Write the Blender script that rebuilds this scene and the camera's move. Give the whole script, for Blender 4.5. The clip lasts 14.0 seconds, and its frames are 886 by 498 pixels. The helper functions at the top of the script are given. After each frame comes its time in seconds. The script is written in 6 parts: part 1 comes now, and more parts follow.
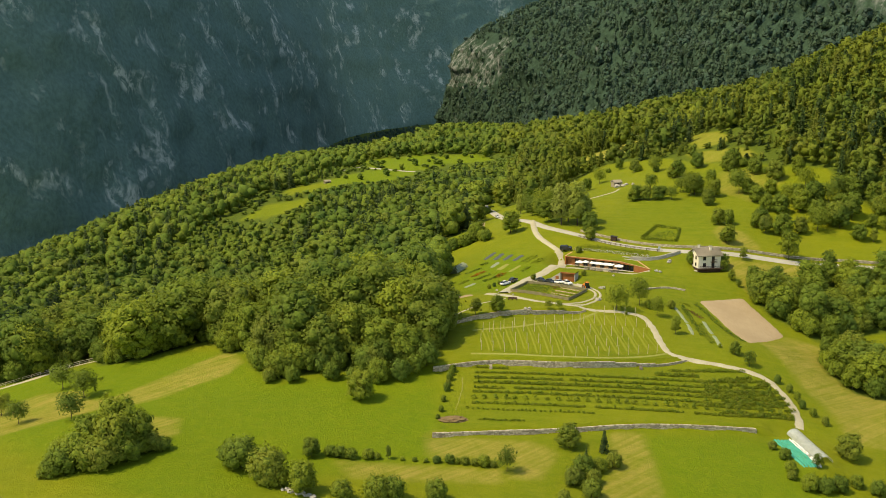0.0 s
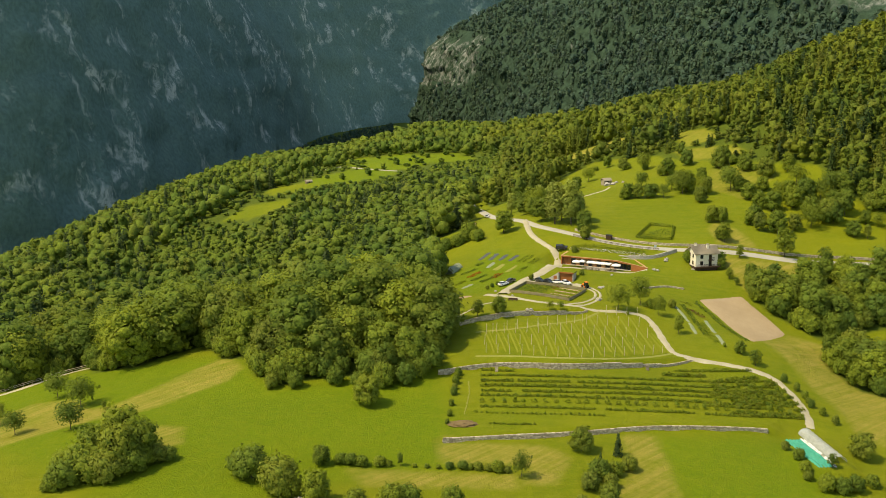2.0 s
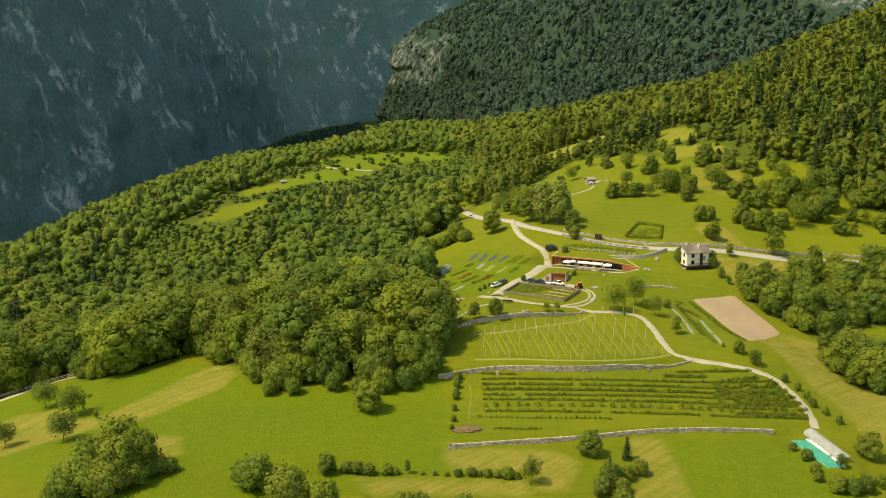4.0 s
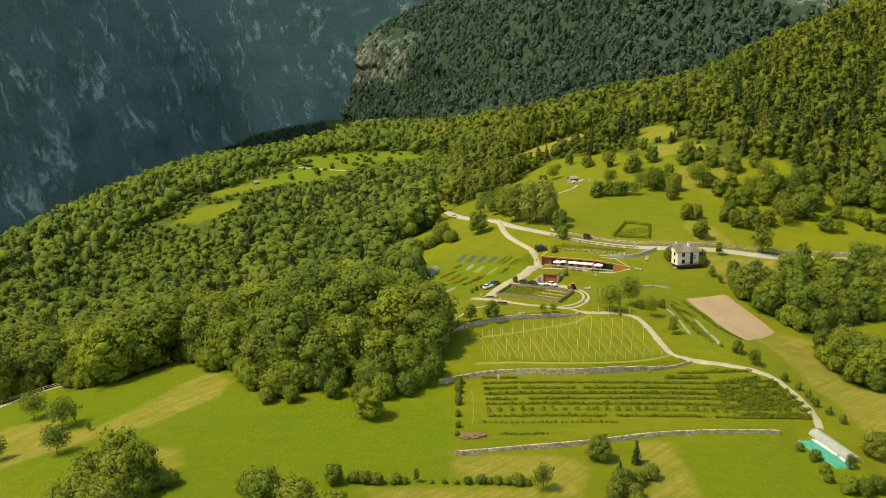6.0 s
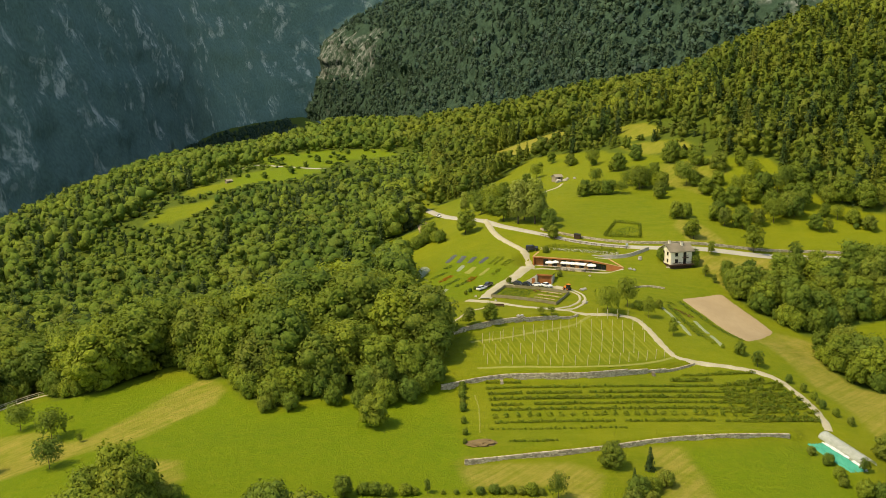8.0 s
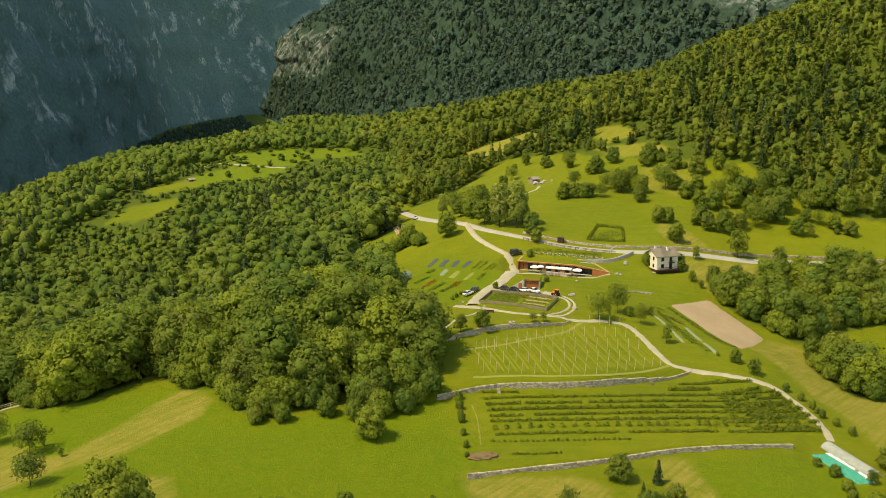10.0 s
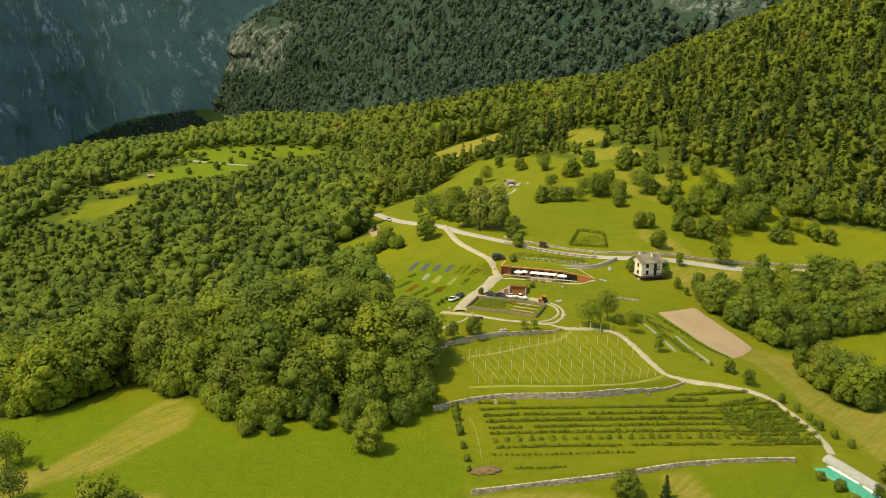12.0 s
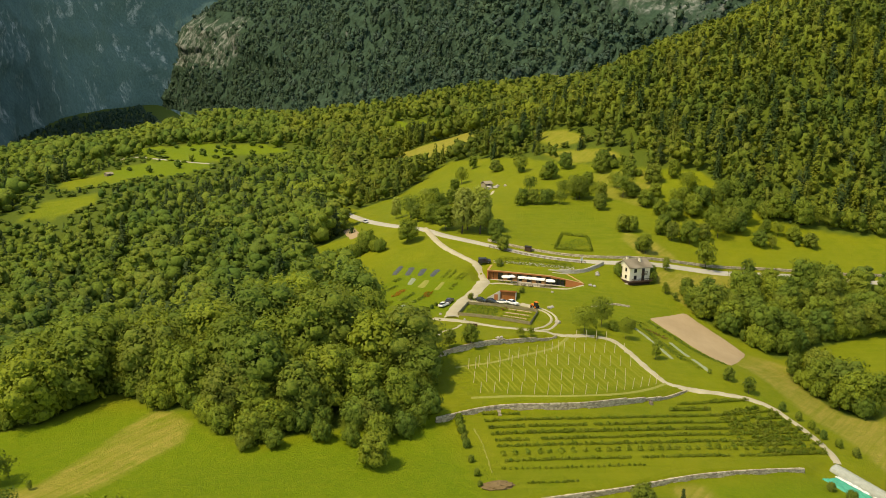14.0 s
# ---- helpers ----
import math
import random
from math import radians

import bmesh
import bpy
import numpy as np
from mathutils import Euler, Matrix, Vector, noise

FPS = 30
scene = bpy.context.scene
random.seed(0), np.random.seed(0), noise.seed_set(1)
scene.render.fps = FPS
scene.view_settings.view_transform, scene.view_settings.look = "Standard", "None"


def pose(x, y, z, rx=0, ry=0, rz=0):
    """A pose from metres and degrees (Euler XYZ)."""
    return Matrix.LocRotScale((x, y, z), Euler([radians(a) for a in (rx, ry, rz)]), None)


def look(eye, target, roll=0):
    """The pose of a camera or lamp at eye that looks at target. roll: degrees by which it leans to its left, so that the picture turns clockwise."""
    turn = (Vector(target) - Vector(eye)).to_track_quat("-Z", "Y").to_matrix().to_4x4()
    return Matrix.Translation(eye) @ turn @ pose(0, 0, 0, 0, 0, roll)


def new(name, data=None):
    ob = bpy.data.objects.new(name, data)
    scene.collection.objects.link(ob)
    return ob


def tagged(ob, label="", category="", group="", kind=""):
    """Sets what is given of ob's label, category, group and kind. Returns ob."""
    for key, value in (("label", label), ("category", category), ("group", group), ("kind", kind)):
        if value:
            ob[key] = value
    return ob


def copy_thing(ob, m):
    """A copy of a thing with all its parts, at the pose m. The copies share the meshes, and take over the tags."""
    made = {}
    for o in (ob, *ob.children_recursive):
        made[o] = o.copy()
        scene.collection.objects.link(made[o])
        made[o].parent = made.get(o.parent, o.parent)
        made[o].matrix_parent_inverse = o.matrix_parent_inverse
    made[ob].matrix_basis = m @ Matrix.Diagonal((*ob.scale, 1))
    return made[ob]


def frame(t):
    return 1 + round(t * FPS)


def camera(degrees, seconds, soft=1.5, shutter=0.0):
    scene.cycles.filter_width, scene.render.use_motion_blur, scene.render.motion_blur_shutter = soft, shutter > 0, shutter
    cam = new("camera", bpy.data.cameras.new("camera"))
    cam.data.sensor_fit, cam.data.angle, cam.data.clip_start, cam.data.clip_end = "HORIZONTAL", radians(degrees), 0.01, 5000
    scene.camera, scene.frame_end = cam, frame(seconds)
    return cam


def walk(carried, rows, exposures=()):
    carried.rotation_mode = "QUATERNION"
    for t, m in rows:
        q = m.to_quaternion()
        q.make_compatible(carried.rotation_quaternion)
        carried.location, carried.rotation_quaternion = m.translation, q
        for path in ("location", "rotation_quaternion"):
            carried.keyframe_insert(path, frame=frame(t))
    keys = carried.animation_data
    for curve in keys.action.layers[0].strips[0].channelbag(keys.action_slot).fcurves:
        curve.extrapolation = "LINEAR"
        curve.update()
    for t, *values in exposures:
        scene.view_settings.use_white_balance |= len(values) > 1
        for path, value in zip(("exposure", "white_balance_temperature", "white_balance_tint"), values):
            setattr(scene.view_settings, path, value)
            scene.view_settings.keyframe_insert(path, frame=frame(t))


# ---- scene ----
cam = camera(48.0, 14.0, soft=0.8)
PATH = [
    (0.0, pose(0.00, 0.00, 88.00, 79.500, -0.000, 0.000)),
    (0.5, pose(-2.17, 1.03, 88.05, 79.464, 0.095, -0.435)),
    (1.0, pose(-4.38, 2.14, 88.07, 79.437, 0.173, -0.835)),
    (1.5, pose(-6.49, 3.21, 88.10, 79.415, 0.236, -1.218)),
    (2.0, pose(-8.69, 4.34, 88.19, 79.395, 0.268, -1.647)),
    (2.5, pose(-10.96, 5.54, 88.24, 79.374, 0.319, -2.166)),
    (3.0, pose(-13.18, 6.73, 88.33, 79.341, 0.356, -2.675)),
    (5.5, pose(-24.48, 12.86, 88.91, 79.204, 0.507, -5.257)),
    (6.0, pose(-26.78, 14.33, 89.04, 79.164, 0.576, -5.818)),
    (6.5, pose(-29.12, 15.97, 89.09, 79.128, 0.628, -6.362)),
    (7.0, pose(-31.38, 17.86, 89.16, 79.063, 0.526, -6.859)),
    (7.5, pose(-33.70, 19.90, 89.23, 79.006, 0.478, -7.359)),
    (8.0, pose(-36.08, 22.12, 89.33, 78.968, 0.476, -7.934)),
    (10.5, pose(-48.60, 34.22, 89.59, 78.902, -0.681, -11.234)),
    (11.0, pose(-51.18, 36.76, 89.58, 78.897, -1.061, -11.913)),
    (11.5, pose(-53.77, 39.24, 89.67, 78.894, -1.325, -12.605)),
    (12.0, pose(-56.41, 41.83, 89.88, 78.864, -1.502, -13.313)),
    (12.5, pose(-59.06, 44.48, 89.96, 78.856, -1.638, -14.022)),
    (13.0, pose(-61.84, 47.08, 90.03, 78.856, -1.767, -14.757)),
    (13.5, pose(-64.68, 49.61, 90.17, 78.845, -1.976, -15.465)),
    (14.0, pose(-67.56, 52.35, 90.24, 78.837, -2.243, -16.173)),
]
walk(cam, PATH, exposures=((0.0, 0.75, 8550.0, 8.0), (8.0, 0.72, 8700.0, 8.0), (14.0, 0.67, 8800.0, 8.0)))

# ---- light: high sun from the side, a little behind the camera ----
SUN_AZ = math.atan2(-0.95, -0.31)          # bearing of the sun from +y towards +x
SUN_EL = radians(57.0)
sun_way = Vector((math.sin(SUN_AZ) * math.cos(SUN_EL), math.cos(SUN_AZ) * math.cos(SUN_EL), math.sin(SUN_EL)))
world = bpy.data.worlds.new("valley_sky")
scene.world = world
world.use_nodes = True
wn = world.node_tree
sky = wn.nodes.new("ShaderNodeTexSky")
sky.sky_type = "NISHITA"
sky.sun_disc = False
sky.sun_elevation = SUN_EL
sky.sun_rotation = SUN_AZ
sky.altitude = 500.0
wn.nodes["Background"].inputs["Strength"].default_value = 0.15
wn.links.new(sky.outputs["Color"], wn.nodes["Background"].inputs["Color"])
sun_data = bpy.data.lights.new("sun", "SUN")
sun_data.energy = 2.6
sun_data.angle = radians(0.5)
sun_data.color = (1.0, 0.92, 0.76)
sun_lamp = new("sun", sun_data)
sun_lamp.matrix_world = look(sun_way * 900.0, (0, 0, 0))


# ---- materials ----
class Shader:
    """A small helper round one node material."""

    def __init__(self, name, rough=0.85, spec=0.25):
        self.mat = bpy.data.materials.new(name)
        self.mat.use_nodes = True
        self.tree = self.mat.node_tree
        self.bsdf = self.tree.nodes["Principled BSDF"]
        self.bsdf.inputs["Roughness"].default_value = rough
        self.bsdf.inputs["Specular IOR Level"].default_value = spec
        self.pos = self.node("ShaderNodeNewGeometry").outputs["Position"]

    def node(self, kind, **values):
        n = self.tree.nodes.new(kind)
        for key, value in values.items():
            n.inputs[key].default_value = value
        return n

    def link(self, a, b):
        self.tree.links.new(a, b)

    def noise(self, scale, detail=4.0, rough=0.55, stretch=None, distort=0.0, turn=0.0):
        n = self.node("ShaderNodeTexNoise", Scale=scale, Detail=detail, Roughness=rough, Distortion=distort)
        if stretch:
            m = self.node("ShaderNodeMapping", Scale=tuple(1.0 / v for v in stretch), Rotation=(0.0, 0.0, radians(turn)))
            m.vector_type = "TEXTURE"
            self.link(self.pos, m.inputs["Vector"])
            self.link(m.outputs["Vector"], n.inputs["Vector"])
        else:
            self.link(self.pos, n.inputs["Vector"])
        return n.outputs["Fac"]

    def cells(self, scale, feature="F1", stretch=None):
        n = self.node("ShaderNodeTexVoronoi", Scale=scale)
        n.feature = feature
        if stretch:
            m = self.node("ShaderNodeMapping", Scale=stretch)
            self.link(self.pos, m.inputs["Vector"])
            self.link(m.outputs["Vector"], n.inputs["Vector"])
        else:
            self.link(self.pos, n.inputs["Vector"])
        return n.outputs

    def span(self, value, low, high, out0=0.0, out1=1.0):
        n = self.node("ShaderNodeMapRange")
        n.inputs["From Min"].default_value, n.inputs["From Max"].default_value = low, high
        n.inputs["To Min"].default_value, n.inputs["To Max"].default_value = out0, out1
        self.link(value, n.inputs["Value"])
        return n.outputs["Result"]

    def calc(self, op, a, b):
        n = self.tree.nodes.new("ShaderNodeMath")
        n.operation = op
        for i, v in enumerate((a, b)):
            if isinstance(v, (int, float)):
                n.inputs[i].default_value = v
            else:
                self.link(v, n.inputs[i])
        return n.outputs[0]

    def mix(self, fac, a, b):
        n = self.tree.nodes.new("ShaderNodeMix")
        n.data_type = "RGBA"
        for slot, v in ((0, fac), (6, a), (7, b)):
            if isinstance(v, (int, float)):
                n.inputs[slot].default_value = v
            elif isinstance(v, tuple):
                n.inputs[slot].default_value = (*v, 1.0)
            else:
                self.link(v, n.inputs[slot])
        return n.outputs[2]

    def attribute(self, name):
        n = self.tree.nodes.new("ShaderNodeAttribute")
        n.attribute_name = name
        return n.outputs["Fac"]

    def each(self):
        return self.node("ShaderNodeObjectInfo").outputs["Random"]

    def island(self):
        return self.node("ShaderNodeNewGeometry").outputs["Random Per Island"]

    def colour(self, c):
        if isinstance(c, tuple):
            self.bsdf.inputs["Base Color"].default_value = (*c, 1.0)
        else:
            self.link(c, self.bsdf.inputs["Base Color"])

    def bump(self, height, strength=0.4, distance=0.1):
        n = self.node("ShaderNodeBump", Strength=strength, Distance=distance)
        self.link(height, n.inputs["Height"])
        self.link(n.outputs["Normal"], self.bsdf.inputs["Normal"])


def plain(name, base, other=None, scale=1.5, rough=0.8, metal=0.0, relief=0.0, spec=0.25):
    """A surface with a broad and a fine variation between two near colours."""
    s = Shader(name, rough, spec)
    other = other or tuple(v * 0.72 for v in base)
    broad = s.span(s.noise(scale * 0.3, 3.0), 0.35, 0.65)
    fine = s.span(s.noise(scale * 4.0, 3.0), 0.3, 0.7)
    s.colour(s.mix(s.calc("MULTIPLY", s.calc("ADD", broad, fine), 0.5), base, other))
    s.bsdf.inputs["Metallic"].default_value = metal
    if relief:
        s.bump(fine, 0.5, relief)
    return s.mat


def grass_material():
    s = Shader("meadow_grass", 0.9, 0.12)
    broad = s.span(s.noise(0.018, 4.0), 0.35, 0.66)
    patch = s.span(s.noise(0.09, 6.0, 0.7), 0.34, 0.68)
    tuft = s.span(s.noise(0.30, 6.0, 0.75, distort=0.6), 0.42, 0.70)
    fine = s.span(s.noise(1.1, 6.0, 0.85), 0.32, 0.68)
    swath = s.span(s.noise(0.30, 4.0, 0.6, stretch=(0.08, 2.0, 1.0), distort=0.6, turn=-12.0), 0.40, 0.62)
    base = s.mix(broad, (0.138, 0.182, 0.005), (0.220, 0.228, 0.008))
    base = s.mix(s.calc("MULTIPLY", patch, 0.62), base, (0.092, 0.152, 0.005))
    base = s.mix(s.calc("MULTIPLY", swath, 0.36), base, (0.215, 0.240, 0.014))
    base = s.mix(s.calc("MULTIPLY", tuft, 0.55), base, (0.252, 0.254, 0.022))
    base = s.mix(s.calc("MULTIPLY", fine, 0.42), base, (0.180, 0.214, 0.012))
    lush = s.mix(fine, (0.090, 0.166, 0.004), (0.160, 0.228, 0.008))
    lush = s.mix(s.calc("MULTIPLY", tuft, 0.45), lush, (0.205, 0.244, 0.012))
    base = s.mix(s.calc("MULTIPLY", s.attribute("lush"), 0.8), base, lush)
    grain = s.span(s.noise(2.4, 3.0, 0.8), 0.36, 0.66)
    base = s.mix(s.calc("MULTIPLY", grain, 0.28), base, s.mix(broad, (0.082, 0.132, 0.004), (0.150, 0.176, 0.006)))
    # cut and drying grass, in streaks along the mower's way
    dry = s.attribute("dry")
    streak = s.span(s.noise(0.40, 5.0, 0.65, stretch=(0.05, 2.0, 1.0), distort=0.35, turn=40.0), 0.38, 0.62)
    ragged = s.span(s.noise(0.22, 6.0, 0.7), 0.3, 0.7, -0.45, 0.45)
    dry = s.span(s.calc("ADD", dry, s.calc("MULTIPLY", ragged, dry)), 0.15, 0.95)
    dry = s.calc("MULTIPLY", dry, s.span(s.calc("ADD", streak, s.calc("MULTIPLY", tuft, 0.5)), 0.0, 1.1, 0.30, 1.0))
    straw = s.mix(fine, (0.350, 0.295, 0.064), (0.262, 0.236, 0.038))
    base = s.mix(dry, base, straw)
    litter = s.attribute("litter")
    base = s.mix(litter, base, s.mix(fine, (0.060, 0.096, 0.010), (0.105, 0.138, 0.014)))
    s.colour(base)
    s.bump(s.calc("ADD", fine, s.calc("ADD", patch, tuft)), 0.7, 0.30)
    return s.mat


def leaf_tint(s, low, high, random_from):
    """Colour of one tree: from deep to light green, some dull or olive, some bluish."""
    tint = s.attribute("tint") if random_from == "attribute" else s.each()
    base = s.mix(tint, low, high)
    other = s.calc("FRACT", s.calc("MULTIPLY", tint, 13.7), 0.0)
    base = s.mix(s.span(other, 0.66, 1.0, 0.0, 0.45), base, (high[0] * 0.90, high[1] * 0.76, high[2] * 1.5))
    return s.mix(s.span(other, 0.28, 0.0, 0.0, 0.45), base, (low[0] * 0.80, low[1] * 1.0, low[2] * 1.5))


def leaf_material(name, low, high, random_from="attribute"):
    """Leaves: tint by tree, small change by leaf clump, some light let through."""
    s = Shader(name, 0.65, 0.15)
    base = leaf_tint(s, low, high, random_from)
    base = s.mix(s.calc("MULTIPLY", s.island(), 0.22), base, tuple(v * 0.62 for v in low))
    base = s.mix(s.calc("MULTIPLY", s.span(s.noise(0.35, 3.0), 0.4, 0.7), 0.30), base, tuple(v * 1.2 for v in high))
    s.colour(base)
    lucent = s.node("ShaderNodeBsdfTranslucent")
    s.link(base, lucent.inputs["Color"])
    both = s.node("ShaderNodeMixShader", Fac=0.40)
    s.link(s.bsdf.outputs[0], both.inputs[1])
    s.link(lucent.outputs[0], both.inputs[2])
    s.link(both.outputs[0], s.tree.nodes["Material Output"].inputs["Surface"])
    return s.mat


def mountain_material(name, green_a, green_b, rock_a, rock_b, rock_low, rock_high, gap_shade=0.6, open_from=0.53):
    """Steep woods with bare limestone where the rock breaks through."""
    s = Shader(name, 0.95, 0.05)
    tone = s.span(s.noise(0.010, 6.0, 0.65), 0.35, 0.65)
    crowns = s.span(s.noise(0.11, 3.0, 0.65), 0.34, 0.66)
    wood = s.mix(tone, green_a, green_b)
    # dark flecks stand in for the shade between tree crowns
    wood = s.mix(s.calc("MULTIPLY", crowns, gap_shade), wood, tuple(v * 0.40 for v in green_a))
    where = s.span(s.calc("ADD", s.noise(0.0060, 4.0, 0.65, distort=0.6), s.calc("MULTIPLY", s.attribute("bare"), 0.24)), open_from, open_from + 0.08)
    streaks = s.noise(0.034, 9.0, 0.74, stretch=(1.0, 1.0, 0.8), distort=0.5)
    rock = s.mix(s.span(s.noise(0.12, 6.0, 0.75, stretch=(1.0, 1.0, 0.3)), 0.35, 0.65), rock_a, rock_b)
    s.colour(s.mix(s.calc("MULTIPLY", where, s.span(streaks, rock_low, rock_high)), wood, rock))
    s.bump(s.calc("SUBTRACT", streaks, crowns), 0.4, 3.0)
    return s.mat


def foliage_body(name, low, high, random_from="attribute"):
    """The dense inside of a crown: leaf colour, shade between leaves painted in as darker spots."""
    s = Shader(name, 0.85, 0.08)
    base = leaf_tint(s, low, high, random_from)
    gap_shade = s.span(s.noise(1.6, 5.0, 0.75), 0.38, 0.60)
    s.colour(s.mix(gap_shade, tuple(v * 0.80 for v in low), base))
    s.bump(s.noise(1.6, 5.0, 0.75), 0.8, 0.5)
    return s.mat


LEAVES = ((0.076, 0.128, 0.020), (0.204, 0.252, 0.027))
SPRUCE = ((0.034, 0.066, 0.016), (0.066, 0.104, 0.022))
GRASS = grass_material()
NEAR_LEAVES = ((0.096, 0.150, 0.022), (0.236, 0.286, 0.028))
LEAF = leaf_material("broad_leaves", *NEAR_LEAVES, "object")
LEAF_WOOD = leaf_material("woodland_leaves", *LEAVES)
PALE_LEAF = leaf_material("pale_airy_leaves", (0.255, 0.312, 0.055), (0.330, 0.382, 0.070), "object")
NEEDLE = leaf_material("spruce_needles", *SPRUCE, "object")
LEAF_HILL = leaf_material("hillside_leaves", (0.082, 0.122, 0.018), (0.208, 0.240, 0.024))
SPRUCE_WOOD = leaf_material("spruce_wood_needles", *SPRUCE)
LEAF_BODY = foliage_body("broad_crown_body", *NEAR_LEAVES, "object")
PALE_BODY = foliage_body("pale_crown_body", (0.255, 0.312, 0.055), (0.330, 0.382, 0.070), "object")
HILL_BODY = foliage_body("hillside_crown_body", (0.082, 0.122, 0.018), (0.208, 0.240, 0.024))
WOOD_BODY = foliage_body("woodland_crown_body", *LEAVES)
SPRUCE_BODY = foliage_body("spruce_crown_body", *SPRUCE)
# raised, bluish greens: haze over the mountain forest, put into the leaf colour
MOUNTAIN_LEAF = leaf_material("hazy_forest_leaves", (0.050, 0.094, 0.060), (0.078, 0.128, 0.070))
MOUNTAIN_BODY = foliage_body("hazy_forest_body", (0.050, 0.094, 0.060), (0.078, 0.128, 0.070))
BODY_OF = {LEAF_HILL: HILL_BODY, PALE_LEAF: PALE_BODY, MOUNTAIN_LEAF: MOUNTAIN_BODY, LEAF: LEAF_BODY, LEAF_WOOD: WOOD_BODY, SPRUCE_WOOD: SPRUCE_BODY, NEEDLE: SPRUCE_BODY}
BARK = plain("bark", (0.11, 0.085, 0.06), (0.06, 0.048, 0.036), 3.0, 0.95, relief=0.05)
GRAVEL = plain("pale_gravel", (0.44, 0.405, 0.285), (0.33, 0.30, 0.195), 0.9, 0.95, relief=0.03)
STONE = plain("wall_stone", (0.34, 0.31, 0.26), (0.20, 0.18, 0.145), 2.2, 0.95, relief=0.06)


# ---- the land ----
# broad swells of the ground, on a net that opens out with distance
HILLS = (
    (-4.5, -17.2, -22.1, -17.8, -21.5, -10.7, 13.6, 12.0, -16.5, -14.4, -0.1),
    (-6.5, -13.4, 8.2, 21.2, 21.3, 4.0, -24.0, -9.7, -4.4, -12.5, 19.7),
    (-14.6, -27.9, 4.2, -5.2, -29.3, -3.9, 23.5, -1.6, 21.4, -3.0, 70.5),
    (-16.5, -34.1, -10.4, 3.8, 24.7, 10.9, -5.8, -34.1, 4.0, -12.2, 85.9),
    (-3.5, 0.4, 12.2, -3.0, -17.3, -16.4, 4.6, 28.9, 10.3, -20.4, 42.0),
    (2.6, 10.2, -8.8, -33.6, 8.6, 33.3, 6.5, -23.0, -19.6, -5.1, 17.1),
    (-5.1, -13.1, -18.6, -3.2, 9.6, -33.9, -3.8, 34.7, 78.4, 91.1, 58.9),
    (-9.6, -13.3, 6.8, 19.8, -2.1, -12.1, 25.8, -21.5, -102.8, -26.1, 96.2),
    (-8.1, -2.3, -7.7, -34.9, 3.7, 25.3, -31.9, 24.9, 76.8, 5.9, 78.8),
)
KNOLLS = (
    (8, 292, 16, 1.0),
    (18, 308, 16, 0.9),
    (37, 437, 22, 1.7),
    (96, 290, 14, 2.9),
    (110, 386, 20, 2.5),
    (135, 367, 20, -1.9),
    (87, 402, 18, -1.6),
    (82, 484, 20, 0.4),
    (146, 466, 22, -2.1),
    (192, 458, 25, 3.1),
    (128, 300, 18, -1.8),
    (128, 274, 18, -1.7),
    (26, 500, 24, -1.0),
    (62, 285, 14, -1.4),
    (10, 700, 80, 1.5),
    (320, 690, 120, 0.9),
    (-30, 1090, 90, -1.9),
    (50, 330, 18, -0.6),
    (90, 340, 18, -0.6),
    (22, 350, 18, -0.6),
    (80, 368, 16, -0.2),
    (0, 243, 16, -0.6),
    (45, 226, 20, -0.1),
    (255, 668, 75, 7.0),
    (275, 1050, 70, 10.0),
)
WALL_LINES = {          # retaining walls: plan line, height, run-out at the far end
    "low": (((-2.8, 232.4), (30.0, 234.0), (50.0, 237.0), (88.0, 240.0)), 1.5, 3.0),
    "mid": (((-3.0, 270.0), (13.0, 272.0), (36.0, 270.0), (56.0, 275.0), (70.0, 281.0)), 2.0, 16.0),
    "top": (((-2.0, 297.0), (15.0, 305.0), (32.0, 310.0), (44.0, 313.0)), 1.8, 3.0),
}


def smooth(t):
    t = np.clip(t, 0.0, 1.0)
    return t * t * (3.0 - 2.0 * t)


def inside(x, y, poly):
    """Which of the points lie in the plan outline."""
    x, y = np.asarray(x, float), np.asarray(y, float)
    res = np.zeros(x.shape, bool)
    for (x0, y0), (x1, y1) in zip(poly, poly[1:] + poly[:1]):
        cross = (y0 > y) != (y1 > y)
        res ^= cross & (x < (x1 - x0) * (y - y0) / ((y1 - y0) or 1e-9) + x0)
    return res


def soft_inside(x, y, poly, edge):
    """1 inside the outline, falling to 0 over edge metres outside it."""
    best = np.full(np.shape(x), 1e9)
    for (x0, y0), (x1, y1) in zip(poly, poly[1:] + poly[:1]):
        dx, dy = x1 - x0, y1 - y0
        t = np.clip(((x - x0) * dx + (y - y0) * dy) / (dx * dx + dy * dy + 1e-9), 0, 1)
        best = np.minimum(best, np.hypot(x - x0 - t * dx, y - y0 - t * dy))
    return np.where(inside(x, y, poly), 1.0, np.clip(1.0 - best / edge, 0, 1))


PLATFORMS = (           # levelled yards: outline, height, width of the bank round it
    ([(46, 385), (69, 372.2), (74, 366.5), (67, 361), (58, 363), (48, 371), (43, 376)], 11.0, 5.0),
    ([(97, 369), (106, 370), (106, 363), (96, 362)], 11.3, 5.0),
    ([(41.5, 358.5), (48.2, 355), (46.6, 349), (33, 349), (33, 354), (40, 354)], 10.5, 2.5),
    ([(86, 240), (91.5, 240), (91.5, 221), (84, 220), (82.5, 236)], -4.9, 5.0),
)


